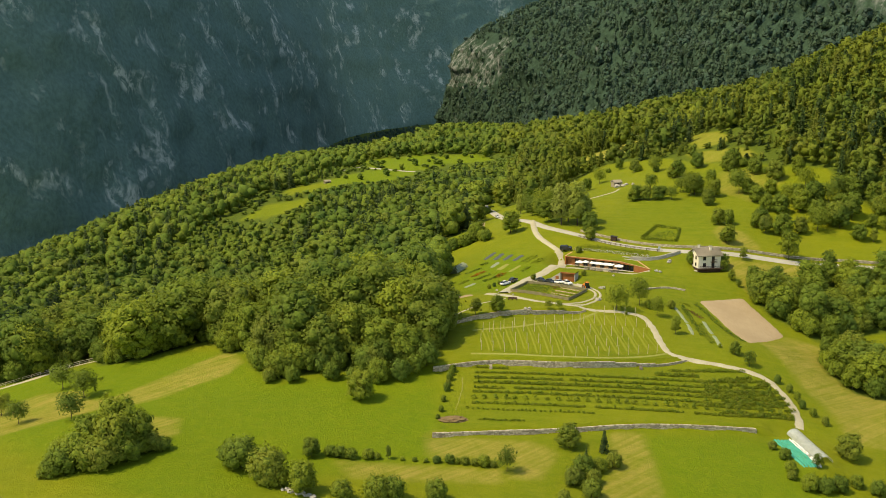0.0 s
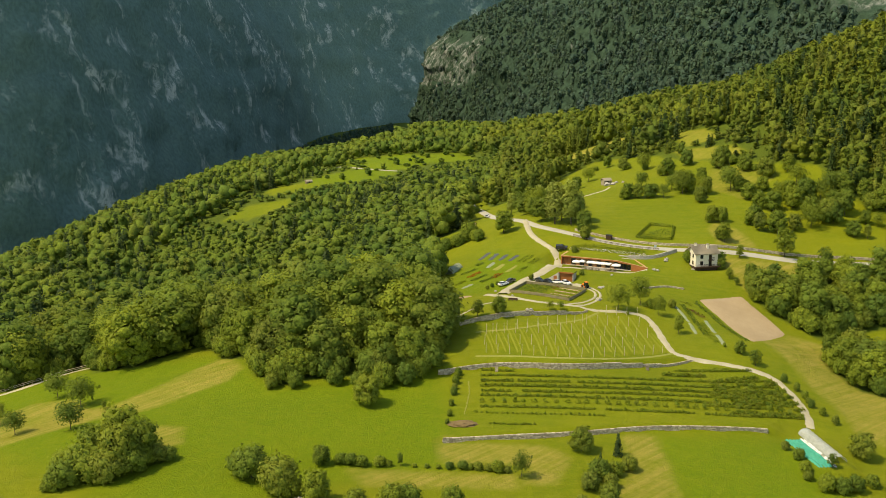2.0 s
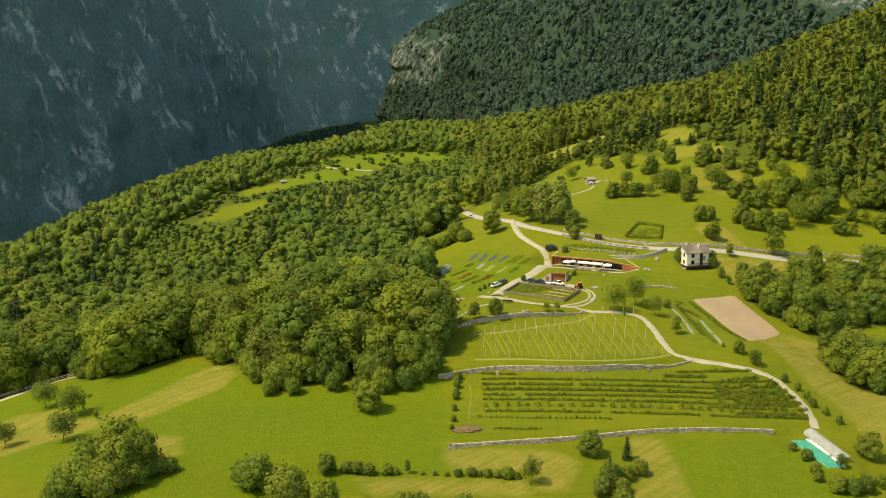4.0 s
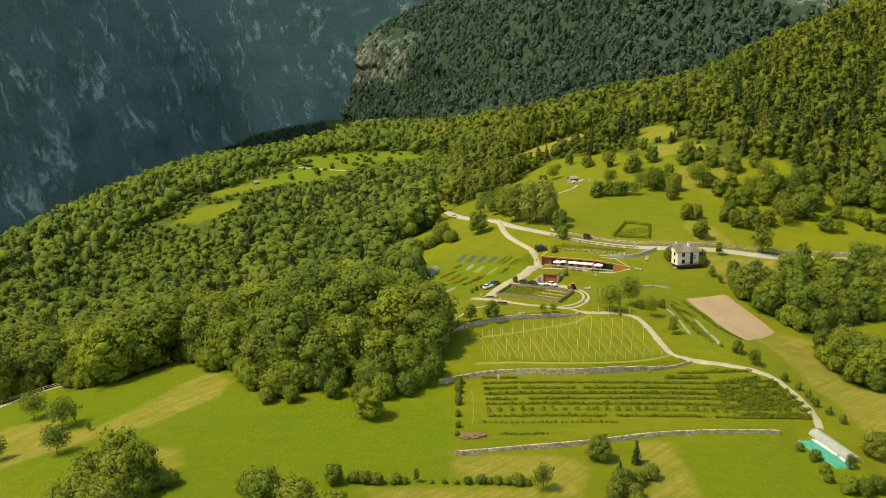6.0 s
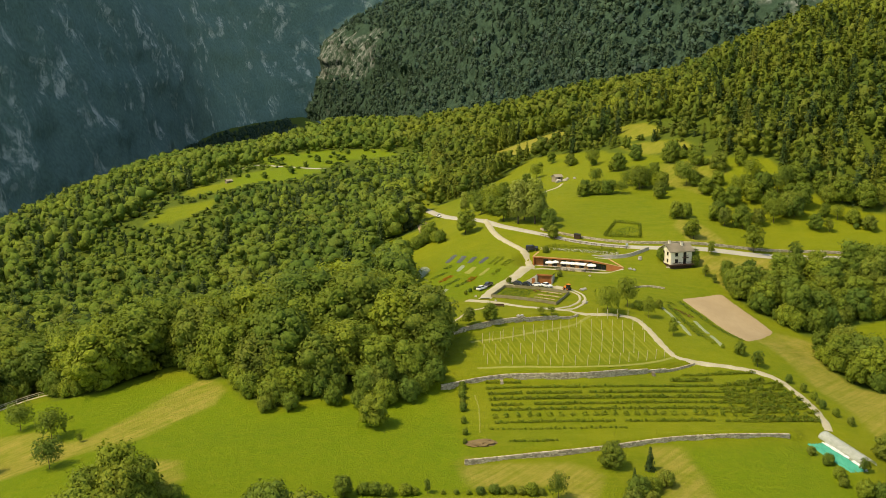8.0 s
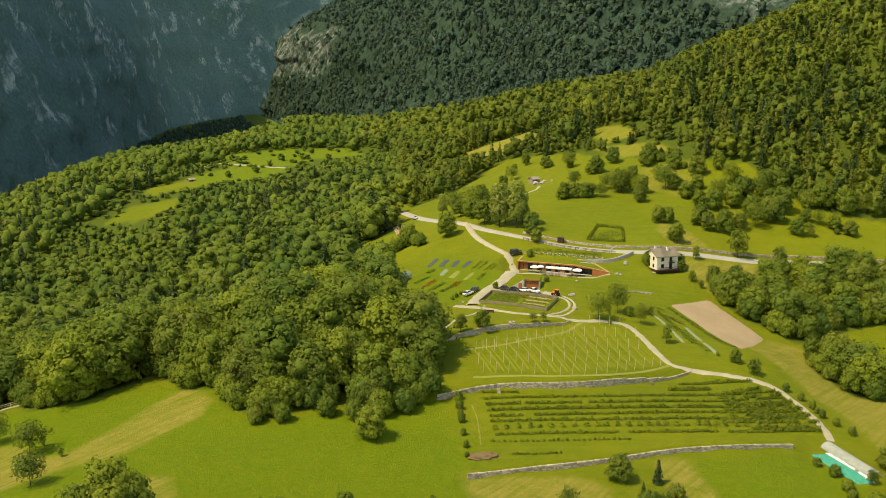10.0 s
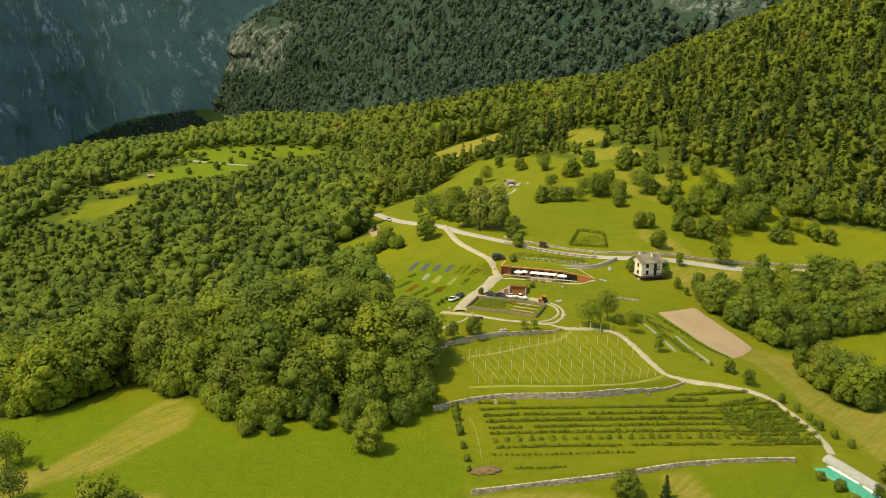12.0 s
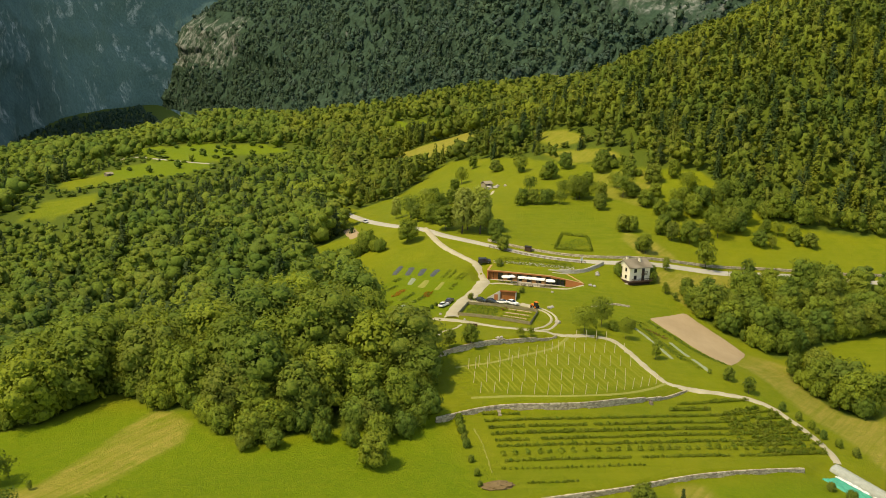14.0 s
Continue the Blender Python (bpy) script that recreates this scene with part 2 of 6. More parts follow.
# the spur's crest above the farm: behind it the land drops into a hollow before the mountain
CREST = [(-60, 1250), (50, 1195), (168, 1125), (245, 1072), (290, 985), (300, 830), (332, 690), (780, 1310)]
HOLLOW = CREST + [(3200, 6000), (-60, 6000)]
HIDDEN = [(-60, 1330), (60, 1275), (190, 1205), (290, 1130), (350, 1010), (365, 850), (430, 800), (830, 1340), (1200, 2300), (-60, 2300)]


def off_line(x, y, line):
    """Distance from the points to an open plan line."""
    best = np.full(np.shape(x), 1e9)
    for (x0, y0), (x1, y1) in zip(line, line[1:]):
        dx, dy = x1 - x0, y1 - y0
        t = np.clip(((x - x0) * dx + (y - y0) * dy) / (dx * dx + dy * dy), 0, 1)
        best = np.minimum(best, np.hypot(x - x0 - t * dx, y - y0 - t * dy))
    return best


def land(x, y):
    """Height of the ground."""
    x, y = np.asarray(x, float), np.asarray(y, float)
    u, v = np.arcsinh((x - 30.0) / 90.0), np.arcsinh((y - 320.0) / 110.0)
    z = np.zeros_like(u)
    for j, row in enumerate(HILLS):
        wv = np.exp(-((v + 1.8 - 0.6 * j) ** 2) / (2 * 0.62 ** 2))
        for i, a in enumerate(row):
            z += a * wv * np.exp(-((u + 3.0 - 0.6 * i) ** 2) / (2 * 0.62 ** 2))
    for a, b, w, high in KNOLLS:
        z += high * np.exp(-((x - a) ** 2 + (y - b) ** 2) / (2.0 * w * w))
    over = np.maximum(-x - 210.0 + 0.12 * np.maximum(y - 700.0, 0.0), y - 1230.0 - 0.55 * x)
    z -= 170.0 * smooth(over / 420.0)
    z -= np.where(inside(x, y, HOLLOW), 95.0 * smooth(off_line(x, y, [(-60, 6000)] + CREST) / 230.0), 0.0)
    for line, high, run in WALL_LINES.values():
        kx, ky = zip(*line)
        d = y - np.interp(x, kx, ky)
        m = smooth((x - kx[0] + 3.0) / 3.0) * smooth((kx[-1] + (8.0 if run > 5 else 3.0) - x) / run)
        z += high * (m * smooth((d + 0.4) / 0.9) + (1.0 - m) * smooth((d + 14.0) / 28.0))
    for poly, level, bank in PLATFORMS:
        z += (level - z) * smooth(soft_inside(x, y, poly, bank))
    return z


def ground_z(x, y):
    return float(land(np.array([x]), np.array([y]))[0])


# ---- plan outlines of woods and clearings ----
WOOD_LEFT = [(-400, 330), (-138, 305), (-114, 317), (-108, 304), (-95, 302), (-85, 312), (-77, 317), (-66, 296), (-58, 293), (-54, 278),
             (-46, 269), (-36, 272), (-26, 272), (-15, 269), (-8, 272), (-3, 277), (0, 292), (-4, 312), (-3, 335), (-3, 370), (-2, 405),
             (-4, 440), (-10, 470), (0, 482), (18, 476), (19, 500), (22, 540), (22, 600), (40, 620), (60, 800), (60, 1000), (80, 1290),
             (-60, 1370), (-300, 1250), (-380, 900), (-450, 500)]
WOOD_RIGHT = [(34, 545), (60, 560), (97, 610), (122, 550), (135, 515), (160, 487), (180, 464), (181, 440), (184, 420), (197, 407), (218, 397), (260, 392), (300, 390), (600, 380), (900, 900),
              (700, 1400), (80, 1400), (60, 1000), (60, 800), (34, 620)]
WOOD_BELOW_ROAD = [(114, 357), (111, 340), (115, 326), (123, 314), (140, 320), (160, 324), (260, 320), (320, 350), (200, 358), (153, 362), (124, 359)]
WOOD_FAR = [(-60, 1370), (700, 1395), (2600, 900), (2600, 4500), (-3000, 4500), (-3000, 1600), (-420, 1300)]
COPSE = [(118, 297), (117, 286), (120, 276), (128, 274), (133, 285), (130, 300), (122, 302)]
CLEARINGS = [
    [(38, 500), (44, 496), (59, 519), (63, 477), (52, 464), (38, 470)],
    [(90, 705), (99, 720), (146, 720), (127, 638), (97, 640)],
    [(144, 610), (158, 578), (158, 545), (142, 548)],
    [(134, 545), (157, 520), (158, 504), (134, 514)],
    [(138, 492), (158, 484), (160, 465), (138, 443), (130, 463)],
    [(165, 1000), (200, 945), (192, 850), (150, 812), (128, 898)],
    [(-95, 1060), (-39, 1010), (32, 975), (50, 900), (2, 900), (-29, 852), (-62, 900)],
    [(-104, 860), (-68, 898), (-22, 840), (-45, 795), (-82, 808)],
    [(-146, 716), (-135, 760), (-103, 766), (-104, 728), (-127, 706)],
    [(52, 470), (56, 500), (80, 525), (100, 605), (124, 545), (112, 470)],
    [(-134, 831), (-106, 850), (-76, 868), (-60, 830), (-75, 803), (-122, 794)],
]
MOWN = [   # hay and dry grass
    [(-66, 296), (-60.9, 284), (-63, 275), (-72, 266.5), (-82, 257), (-92, 255), (-101, 249), (-113, 241), (-150, 232), (-150, 258), (-118, 278), (-106, 275), (-100, 264), (-91, 263), (-80, 276), (-73, 288)],
    [(-75, 241), (-68, 239), (-66, 231), (-69, 228), (-74, 232)],
    [(-3, 231.5), (9, 230), (21, 228), (26, 223), (21, 212), (16, 212), (19, 220), (11, 222), (-2, 222)],
    [(42, 232.5), (48, 233), (48, 222), (47, 205), (34, 203), (41, 218)],
    [(-24, 216), (-10, 215), (12, 214), (12, 210), (-20, 210)],
    [(100, 301), (113, 312), (122, 308), (115, 290), (118, 275), (132, 272), (146, 290), (170, 290), (140, 235), (104, 238), (106, 255), (104, 272)],
    [(111, 346), (108, 374), (150, 372.5), (172, 364), (128, 361), (117, 350)],
    [(112, 388), (124, 386), (122, 400), (116, 410), (112, 402)],
    [(90, 705), (99, 720), (146, 720), (127, 638), (97, 640)],
    [(144, 610), (158, 578), (158, 545), (142, 548)],
    [(134, 545), (157, 520), (158, 504), (134, 514)],
    [(138, 492), (158, 484), (160, 465), (138, 443), (130, 463)],
]


LUSH = [   # juicy regrown meadow
    [(-62, 284), (-50, 262), (-20, 265), (-6, 268), (-4, 222), (-20, 218), (-60, 196), (-110, 240), (-80, 258)],
    [(52, 230), (80, 232), (84, 205), (60, 190), (52, 205)],
    [(-160, 300), (-110, 302), (-66, 292), (-90, 268), (-125, 258), (-160, 262)],
    [(8, 372), (22, 398), (34, 372), (24, 345), (10, 345)],
]


def link_mesh(name, verts, faces, mat, soft=False):
    me = bpy.data.meshes.new(name)
    me.from_pydata(verts, [], faces)
    me.materials.append(mat)
    if soft:
        me.shade_smooth()
    return me


def spread(start, stop, step, grow, end):
    """Values from start to stop by step, then by growing steps to end."""
    vals = list(np.arange(start, stop, step))
    v, s = stop, step
    while abs(v - start) < abs(end - start):
        vals.append(v)
        s *= grow
        v += s
    return vals


gx = np.array([-v for v in reversed(spread(0, 170, 2.0, 1.10, 3200))][:-1] + spread(0, 240, 2.0, 1.10, 3200))
gy = np.array([400 - v for v in reversed(spread(205, 215, 1.0, 1.12, 1500))] + list(np.arange(196, 330, 1.0)) + spread(330, 560, 2.5, 1.06, 4600))
GX, GY = np.meshgrid(gx, gy)
gz = land(GX, GY)
nx, ny = len(gx), len(gy)
gi = np.arange(nx * ny).reshape(ny, nx)
quads = np.stack([gi[:-1, :-1], gi[:-1, 1:], gi[1:, 1:], gi[1:, :-1]], -1).reshape(-1, 4)
ground_mesh = link_mesh("ground", np.stack([GX, GY, gz], -1).reshape(-1, 3).tolist(), quads.tolist(), GRASS, True)
dry = np.zeros(GX.shape)
for k, poly in enumerate(MOWN):
    dry = np.maximum(dry, soft_inside(GX, GY, poly, 3.0) * (0.55 if k >= len(MOWN) - 3 else 0.85))
litter = np.zeros(GX.shape)
for poly in (WOOD_LEFT, WOOD_RIGHT, WOOD_BELOW_ROAD, COPSE, WOOD_FAR):
    litter = np.maximum(litter, soft_inside(GX, GY, poly, 2.0))
for poly in CLEARINGS:
    litter = np.minimum(litter, 1.0 - soft_inside(GX, GY, poly, 3.0))
lush = np.zeros(GX.shape)
for poly in LUSH + CLEARINGS[5:8]:
    lush = np.maximum(lush, soft_inside(GX, GY, poly, 9.0))
for name, values in (("lush", lush), ("dry", dry), ("litter", litter)):
    ground_mesh.attributes.new(name, "FLOAT", "POINT").data.foreach_set("value", values.reshape(-1).astype(np.float32))
ground = tagged(new("ground", ground_mesh), "rolling green meadow ground with mown hay strips", "ground", kind="structure")


# ---- mountains across the valley ----
def mountain(name, foot, base, tops, lean, step, rough, mat, label, bare_fn, seed):
    """A steep mountainside: rises from its foot line and leans back, with ledges and crowns."""
    pts = [Vector((x, y)) for x, y in foot]
    line = []
    for a, b in zip(pts, pts[1:]):
        n = max(2, int((b - a).length / step))
        line += [a.lerp(b, i / n) for i in range(n)]
    line.append(pts[-1])
    for _ in range(12):
        line = [line[0]] + [(line[i - 1] + 2 * line[i] + line[i + 1]) / 4 for i in range(1, len(line) - 1)] + [line[-1]]
    rows = int(tops / step)
    verts, bare = [], []
    off = Vector((seed * 91.7, seed * 37.1, 0))
    for i, p in enumerate(line):
        q = line[min(i + 1, len(line) - 1)] - line[max(i - 1, 0)]
        out = Vector((-q.y, q.x)).normalized()          # away from the valley
        for j in range(rows + 1):
            h = j * step
            at = Vector((p.x, p.y, base + h))
            back = lean(at.y, at.z) if callable(lean) else h * lean
            back += rough * noise.fractal(at * 0.0035 + off, 0.9, 2.1, 5)
            ledge = noise.fractal(Vector((at.x * 0.004, at.y * 0.004, at.z * 0.016)) + off, 0.8, 2.0, 4)
            back += rough * 0.3 * ledge
            back += 5.0 * noise.noise(at * 0.09) + 5.5 * noise.noise(at * 0.23)
            verts.append((p.x + out.x * back, p.y + out.y * back, base + h + 3.0 * noise.noise(at * 0.05)))
            bare.append(bare_fn(p.x, p.y, base + h))
    r = rows + 1
    faces = [(i * r + j, (i + 1) * r + j, (i + 1) * r + j + 1, i * r + j + 1) for i in range(len(line) - 1) for j in range(rows)]
    me = link_mesh(name, verts, faces, mat, True)
    me.attributes.new("bare", "FLOAT", "POINT").data.foreach_set("value", np.array(bare, np.float32))
    return tagged(new(name, me), label, "mountain", kind="structure")


# the teal in these greens is distance haze put into the base colour
HAZY_FAR_ROCK = mountain_material("hazy_mountain", (0.119, 0.210, 0.190), (0.143, 0.236, 0.200), (0.52, 0.56, 0.50), (0.32, 0.39, 0.36), 0.47, 0.58, 0.45)
# nearer slope, its green lifted towards blue in place of haze
NEAR_ROCK = mountain_material("hazy_wooded_mountain", (0.038, 0.072, 0.047), (0.050, 0.090, 0.054), (0.27, 0.285, 0.26), (0.10, 0.125, 0.105), 0.47, 0.58, 0.6, 0.62)
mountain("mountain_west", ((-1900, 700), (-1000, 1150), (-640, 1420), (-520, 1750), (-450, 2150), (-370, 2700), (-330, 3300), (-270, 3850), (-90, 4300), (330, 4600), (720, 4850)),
         -260, 1005, 0.27, 15.0, 24, HAZY_FAR_ROCK, "dark forested mountainside with pale limestone cliffs", lambda x, y, z: 0.0, 1)


def north_bare(x, y, z):
    """Where the rock of the nearer mountain lies open: the pale cliff at its end, and crags high on its flank."""
    end = float(smooth((y - 2800) / 350))
    cliff = end * float(smooth((z - 0) / 30) * (0.10 + 1.1 * (1.0 - smooth((z - 130) / 60))))
    crag = math.exp(-(((x - 400) / 75) ** 2 + ((y - 1160) / 130) ** 2) - ((z - 172) / 34) ** 2)
    return max(cliff, 1.3 * crag)


def north_back(y, z):
    """How far the nearer mountain leans back: a slope, a cliff band and a long shoulder at its end, a plain steep flank nearer by."""
    end = np.interp(z, (-126.0, -40.0, 13.0, 80.0, 135.0, 200.0, 302.0, 700.0), (112.0, 132.0, 144.0, 156.0, 186.0, 272.0, 476.0, 1230.0)).item()
    near = (z + 126.0) * 0.72 - 37.0
    w = float(smooth((y - 1750.0) / 900.0))
    return near + (end - near) * w


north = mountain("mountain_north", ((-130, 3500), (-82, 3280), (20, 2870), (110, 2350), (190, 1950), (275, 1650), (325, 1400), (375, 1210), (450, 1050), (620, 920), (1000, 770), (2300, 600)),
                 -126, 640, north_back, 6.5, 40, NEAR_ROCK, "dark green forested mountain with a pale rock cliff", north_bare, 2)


# ---- trees ----
rng = np.random.default_rng(7)


def quads_mesh(centres, normals, size, r):
    """Leaf clumps: ragged four-sided pieces that face roughly along their normals."""
    n = len(centres)
    nrm = normals + r.normal(0, 0.36, (n, 3))
    nrm /= np.linalg.norm(nrm, axis=1, keepdims=True) + 1e-9
    ref = r.normal(0, 1, (n, 3))
    a = np.cross(nrm, ref)
    a /= np.linalg.norm(a, axis=1, keepdims=True) + 1e-9
    b = np.cross(nrm, a)
    s = size * r.uniform(0.65, 1.35, (n, 1))
    corners = [centres + a * s * r.uniform(0.6, 1.1, (n, 1)), centres + b * s * r.uniform(0.4, 0.9, (n, 1)) + nrm * s * 0.25,
               centres - a * s * r.uniform(0.6, 1.1, (n, 1)), centres - b * s * r.uniform(0.4, 0.9, (n, 1)) - nrm * s * 0.15]
    v = np.stack(corners, 1).reshape(-1, 3)
    f = np.arange(4 * n).reshape(n, 4)
    facing = normals + 0.35 * nrm + (0, 0, 0.25)
    facing = facing / (np.linalg.norm(facing, axis=1, keepdims=True) + 1e-9)
    return v, f, np.repeat(facing, 4, axis=0)


def leaf_mesh(centres, normals, size, r):
    """Leaf clumps of a crown: ragged three-sided pieces, shaded with the roundness of the crown."""
    n = len(centres)
    nrm = normals + r.normal(0, 0.40, (n, 3))
    nrm /= np.linalg.norm(nrm, axis=1, keepdims=True) + 1e-9
    a = np.cross(nrm, r.normal(0, 1, (n, 3)))
    a /= np.linalg.norm(a, axis=1, keepdims=True) + 1e-9
    b = np.cross(nrm, a)
    s = size * r.uniform(0.6, 1.4, (n, 1))
    corners = [centres + a * s * r.uniform(0.9, 1.4, (n, 1)), centres - a * s * 0.7 + b * s * r.uniform(0.6, 1.2, (n, 1)) + nrm * s * 0.2,
               centres - a * s * 0.6 - b * s * r.uniform(0.6, 1.2, (n, 1)) - nrm * s * 0.2]
    v = np.stack(corners, 1).reshape(-1, 3)
    f = np.arange(3 * n).reshape(n, 3)
    facing = normals / (np.linalg.norm(normals, axis=1, keepdims=True) + 1e-9) + 0.45 * nrm
    facing /= np.linalg.norm(facing, axis=1, keepdims=True) + 1e-9
    return v, f, np.repeat(facing, 3, axis=0)


def round_shading(me, normals):
    """Gives the points of a mesh their own normals."""
    me.attributes.new("custom_normal", "FLOAT_VECTOR", "POINT").data.foreach_set("vector", np.ascontiguousarray(normals, np.float32).reshape(-1))


def ball(level):
    bm = bmesh.new()
    bmesh.ops.create_icosphere(bm, subdivisions=level, radius=1.0)
    v = np.array([q.co[:] for q in bm.verts])
    f = np.array([[q.index for q in p.verts] for p in bm.faces])
    bm.free()
    return v, f


def lump():
    """A plain twenty-sided body."""
    g = (1 + 5 ** 0.5) / 2
    bm = bmesh.new()
    for a in (-1, 1):
        for b in (-g, g):
            for q in ((0, a, b), (a, b, 0), (b, 0, a)):
                bm.verts.new(Vector(q).normalized())
    bmesh.ops.convex_hull(bm, input=bm.verts[:])
    bm.verts.index_update()
    v = np.array([q.co[:] for q in bm.verts])
    f = np.array([[q.index for q in p.verts] for p in bm.faces])
    bm.free()
    return v, f


BALLS = {0: lump(), 1: ball(1)}


def hull(centre, radius, r, level=1):
    """A lumpy inner body that keeps a crown from being see-through."""
    v, f = BALLS[level]
    n = v.copy()
    v = v * (radius * r.uniform(0.78, 1.08, (len(v), 1))) + centre
    return v, f, n


def crown_shape(seed, clumps, size, wide=0.36, low=0.22, lobes=9, lean=0.0, level=0, inner=True, core=0.5, full=0.74):
    """A broad crown on a unit-high tree, as arrays of points, quads and triangles."""
    r = np.random.default_rng(seed)
    mid = (1.0 + low) / 2
    half = (1.0 - low) / 2
    cs, rs = [], []
    for i in range(lobes):
        a = i * 2.4 + r.uniform(-0.5, 0.5)
        h = -0.95 + 1.80 * (i + 0.5) / lobes
        ring = math.sqrt(max(0.05, 1.0 - (h * (0.72 if h < 0 else 1.0)) ** 2)) * r.uniform(0.40, 0.80)
        cs.append((wide * ring * math.cos(a) + lean * h, wide * ring * math.sin(a), mid + half * h * 0.74))
        rs.append(wide * r.uniform(0.34, 0.60) * (1.0 - 0.15 * h))
    cs, rs = np.array(cs), np.array(rs)
    pick = r.choice(lobes, clumps, p=rs ** 2 / (rs ** 2).sum())
    d = r.normal(0, 1, (clumps, 3))
    d[:, 2] = np.abs(d[:, 2]) * 0.9 - 0.45 * r.random(clumps)
    d /= np.linalg.norm(d, axis=1, keepdims=True)
    out = (cs[pick] - (0, 0, mid - 0.1)) / wide
    reach = np.where(r.random(clumps) < 0.16, r.uniform(1.02, 1.26, clumps), r.uniform(0.74, 1.04, clumps))
    c = cs[pick] + d * (rs[pick] * reach)[:, None]
    v, f, vn = leaf_mesh(c, 0.6 * d + 0.4 * out + (0, 0, 0.15), size, r)
    bodies = [(np.array((0, 0, mid)), np.array((wide * core, wide * core, half * (core + 0.2))), level)]
    if inner:
        bodies += [(c0, r0 * np.array((full, full, full * 0.88)), 0) for c0, r0 in zip(cs, rs)]
    hv, hf, hn, base = [], [], [], 0
    for c0, r0, lev in bodies:
        av, af, an = hull(c0, r0, r, lev)
        hv.append(av)
        hf.append(af + base)
        hn.append(an)
        base += len(av)
    hv, hf, hn = np.concatenate(hv), np.concatenate(hf), np.concatenate(hn)
    return v, f, hv, hf, np.concatenate((vn, hn))


def spruce_shape(seed, tiers, per, size, wide=0.17):
    r = np.random.default_rng(seed)
    cs, ns = [], []
    for t in range(tiers):
        h = 0.10 + 0.88 * t / tiers
        rad = wide * (1.0 - h) ** 0.85 + 0.012
        k = max(4, int(per * (1.0 - h) + 3))
        for i in range(k):
            a = 6.283 * i / k + r.uniform(-0.4, 0.4) + t
            q = rad * r.uniform(0.55, 1.1)
            cs.append((q * math.cos(a), q * math.sin(a), h - 0.25 * q + r.uniform(-0.012, 0.012)))
            ns.append((math.cos(a) * 0.8, math.sin(a) * 0.8, 0.75))
    v, f, vn = leaf_mesh(np.array(cs), np.array(ns), size, r)
    hv, hf, hn = hull(np.array((0, 0, 0.42)), np.array((wide * 0.5, wide * 0.5, 0.42)), r, 0)
    hv[:, :2] *= np.clip(1.15 - hv[:, 2:3], 0.05, 1.0)
    return v, f, hv, hf, np.concatenate((vn, hn))


def join_shapes(parts):
    vs, fs, base = [], [], 0
    for v, f in parts:
        vs.append(v)
        fs += (f + base).tolist()
        base += len(v)
    return np.concatenate(vs), fs


def tube(bm, a, b, ra, rb, sides=6):
    a, b = Vector(a), Vector(b)
    q = (b - a).to_track_quat("Z", "Y")
    rings = []
    for p, rad in ((a, ra), (b, rb)):
        rings.append([bm.verts.new(p + q @ Vector((rad * math.cos(6.2832 * i / sides), rad * math.sin(6.2832 * i / sides), 0))) for i in range(sides)])
    for i in range(sides):
        bm.faces.new((rings[0][i], rings[0][(i + 1) % sides], rings[1][(i + 1) % sides], rings[1][i]))
    bm.faces.new(rings[0][::-1])
    bm.faces.new(rings[1])


def mesh_of(name, bm, mat):
    me = bpy.data.meshes.new(name)
    bm.to_mesh(me)
    bm.free()
    me.materials.append(mat)
    return me


def part(name, bm, mat, parent, label=""):
    ob = new(name, mesh_of(name, bm, mat))
    ob.parent = parent
    return tagged(ob, label)


def trunk_mesh(seed, height, crown_low, thick):
    r = random.Random(seed)
    bm = bmesh.new()
    top = height * min(0.8, crown_low + 0.45)
    p, rad = Vector((0, 0, -0.6)), thick
    for i in range(4):
        q = Vector((r.uniform(-0.03, 0.03) * height * (i > 0), r.uniform(-0.03, 0.03) * height * (i > 0), top * (i + 1) / 4))
        tube(bm, p, q, rad, rad * 0.72)
        if i >= 1:
            for _ in range(2):
                a = r.uniform(0, 6.28)
                tip = q + Vector((math.cos(a), math.sin(a), 0.9)) * height * 0.16
                tube(bm, q, tip, rad * 0.42, rad * 0.12, 5)
        p, rad = q, rad * 0.72
    return mesh_of("trunk", bm, BARK)


def make_tree(name, height, shape, seed, leaf, label, category, crown_low=0.22, thick=None):
    """One tree: a tapered trunk with limbs, and a crown of leaf clumps."""
    base = new(name)
    trunk = new("trunk", trunk_mesh(seed, height, crown_low, thick or height * 0.016))
    v, f, hv, hf, facing = shape
    vs, fs = join_shapes(((v * height, f), (hv * height, hf)))
    crown = new("crown", link_mesh("crown", vs.tolist(), fs, leaf, True))
    round_shading(crown.data, facing)
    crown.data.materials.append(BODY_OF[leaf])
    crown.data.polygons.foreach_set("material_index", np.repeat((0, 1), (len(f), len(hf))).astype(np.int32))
    for ob in (trunk, crown):
        ob.parent = base
    return tagged(base, label, category)


def scatter(polys, gap, bounds, seed, keep=None, holes=()):
    """Points at about gap metres from each other inside the outlines."""
    r = np.random.default_rng(seed)
    x0, x1, y0, y1 = bounds
    xs = np.arange(x0, x1, gap)
    ys = np.arange(y0, y1, gap)
    X, Y = np.meshgrid(xs, ys)
    X = X + (np.arange(len(ys))[:, None] % 2) * gap * 0.5
    X = (X + r.uniform(-0.38, 0.38, X.shape) * gap).reshape(-1)
    Y = (Y + r.uniform(-0.38, 0.38, Y.shape) * gap).reshape(-1)
    ok = np.zeros(X.shape, bool)
    for p in polys:
        ok |= inside(X, Y, p)
    for h in holes:
        ok &= ~inside(X, Y, h)
    ok &= (X > -0.46 * Y - 20) & (X < 0.86 * Y - 70) & ((Y < 1330 + 0.5 * X) | (Y > 1384))
    return X[ok], Y[ok]


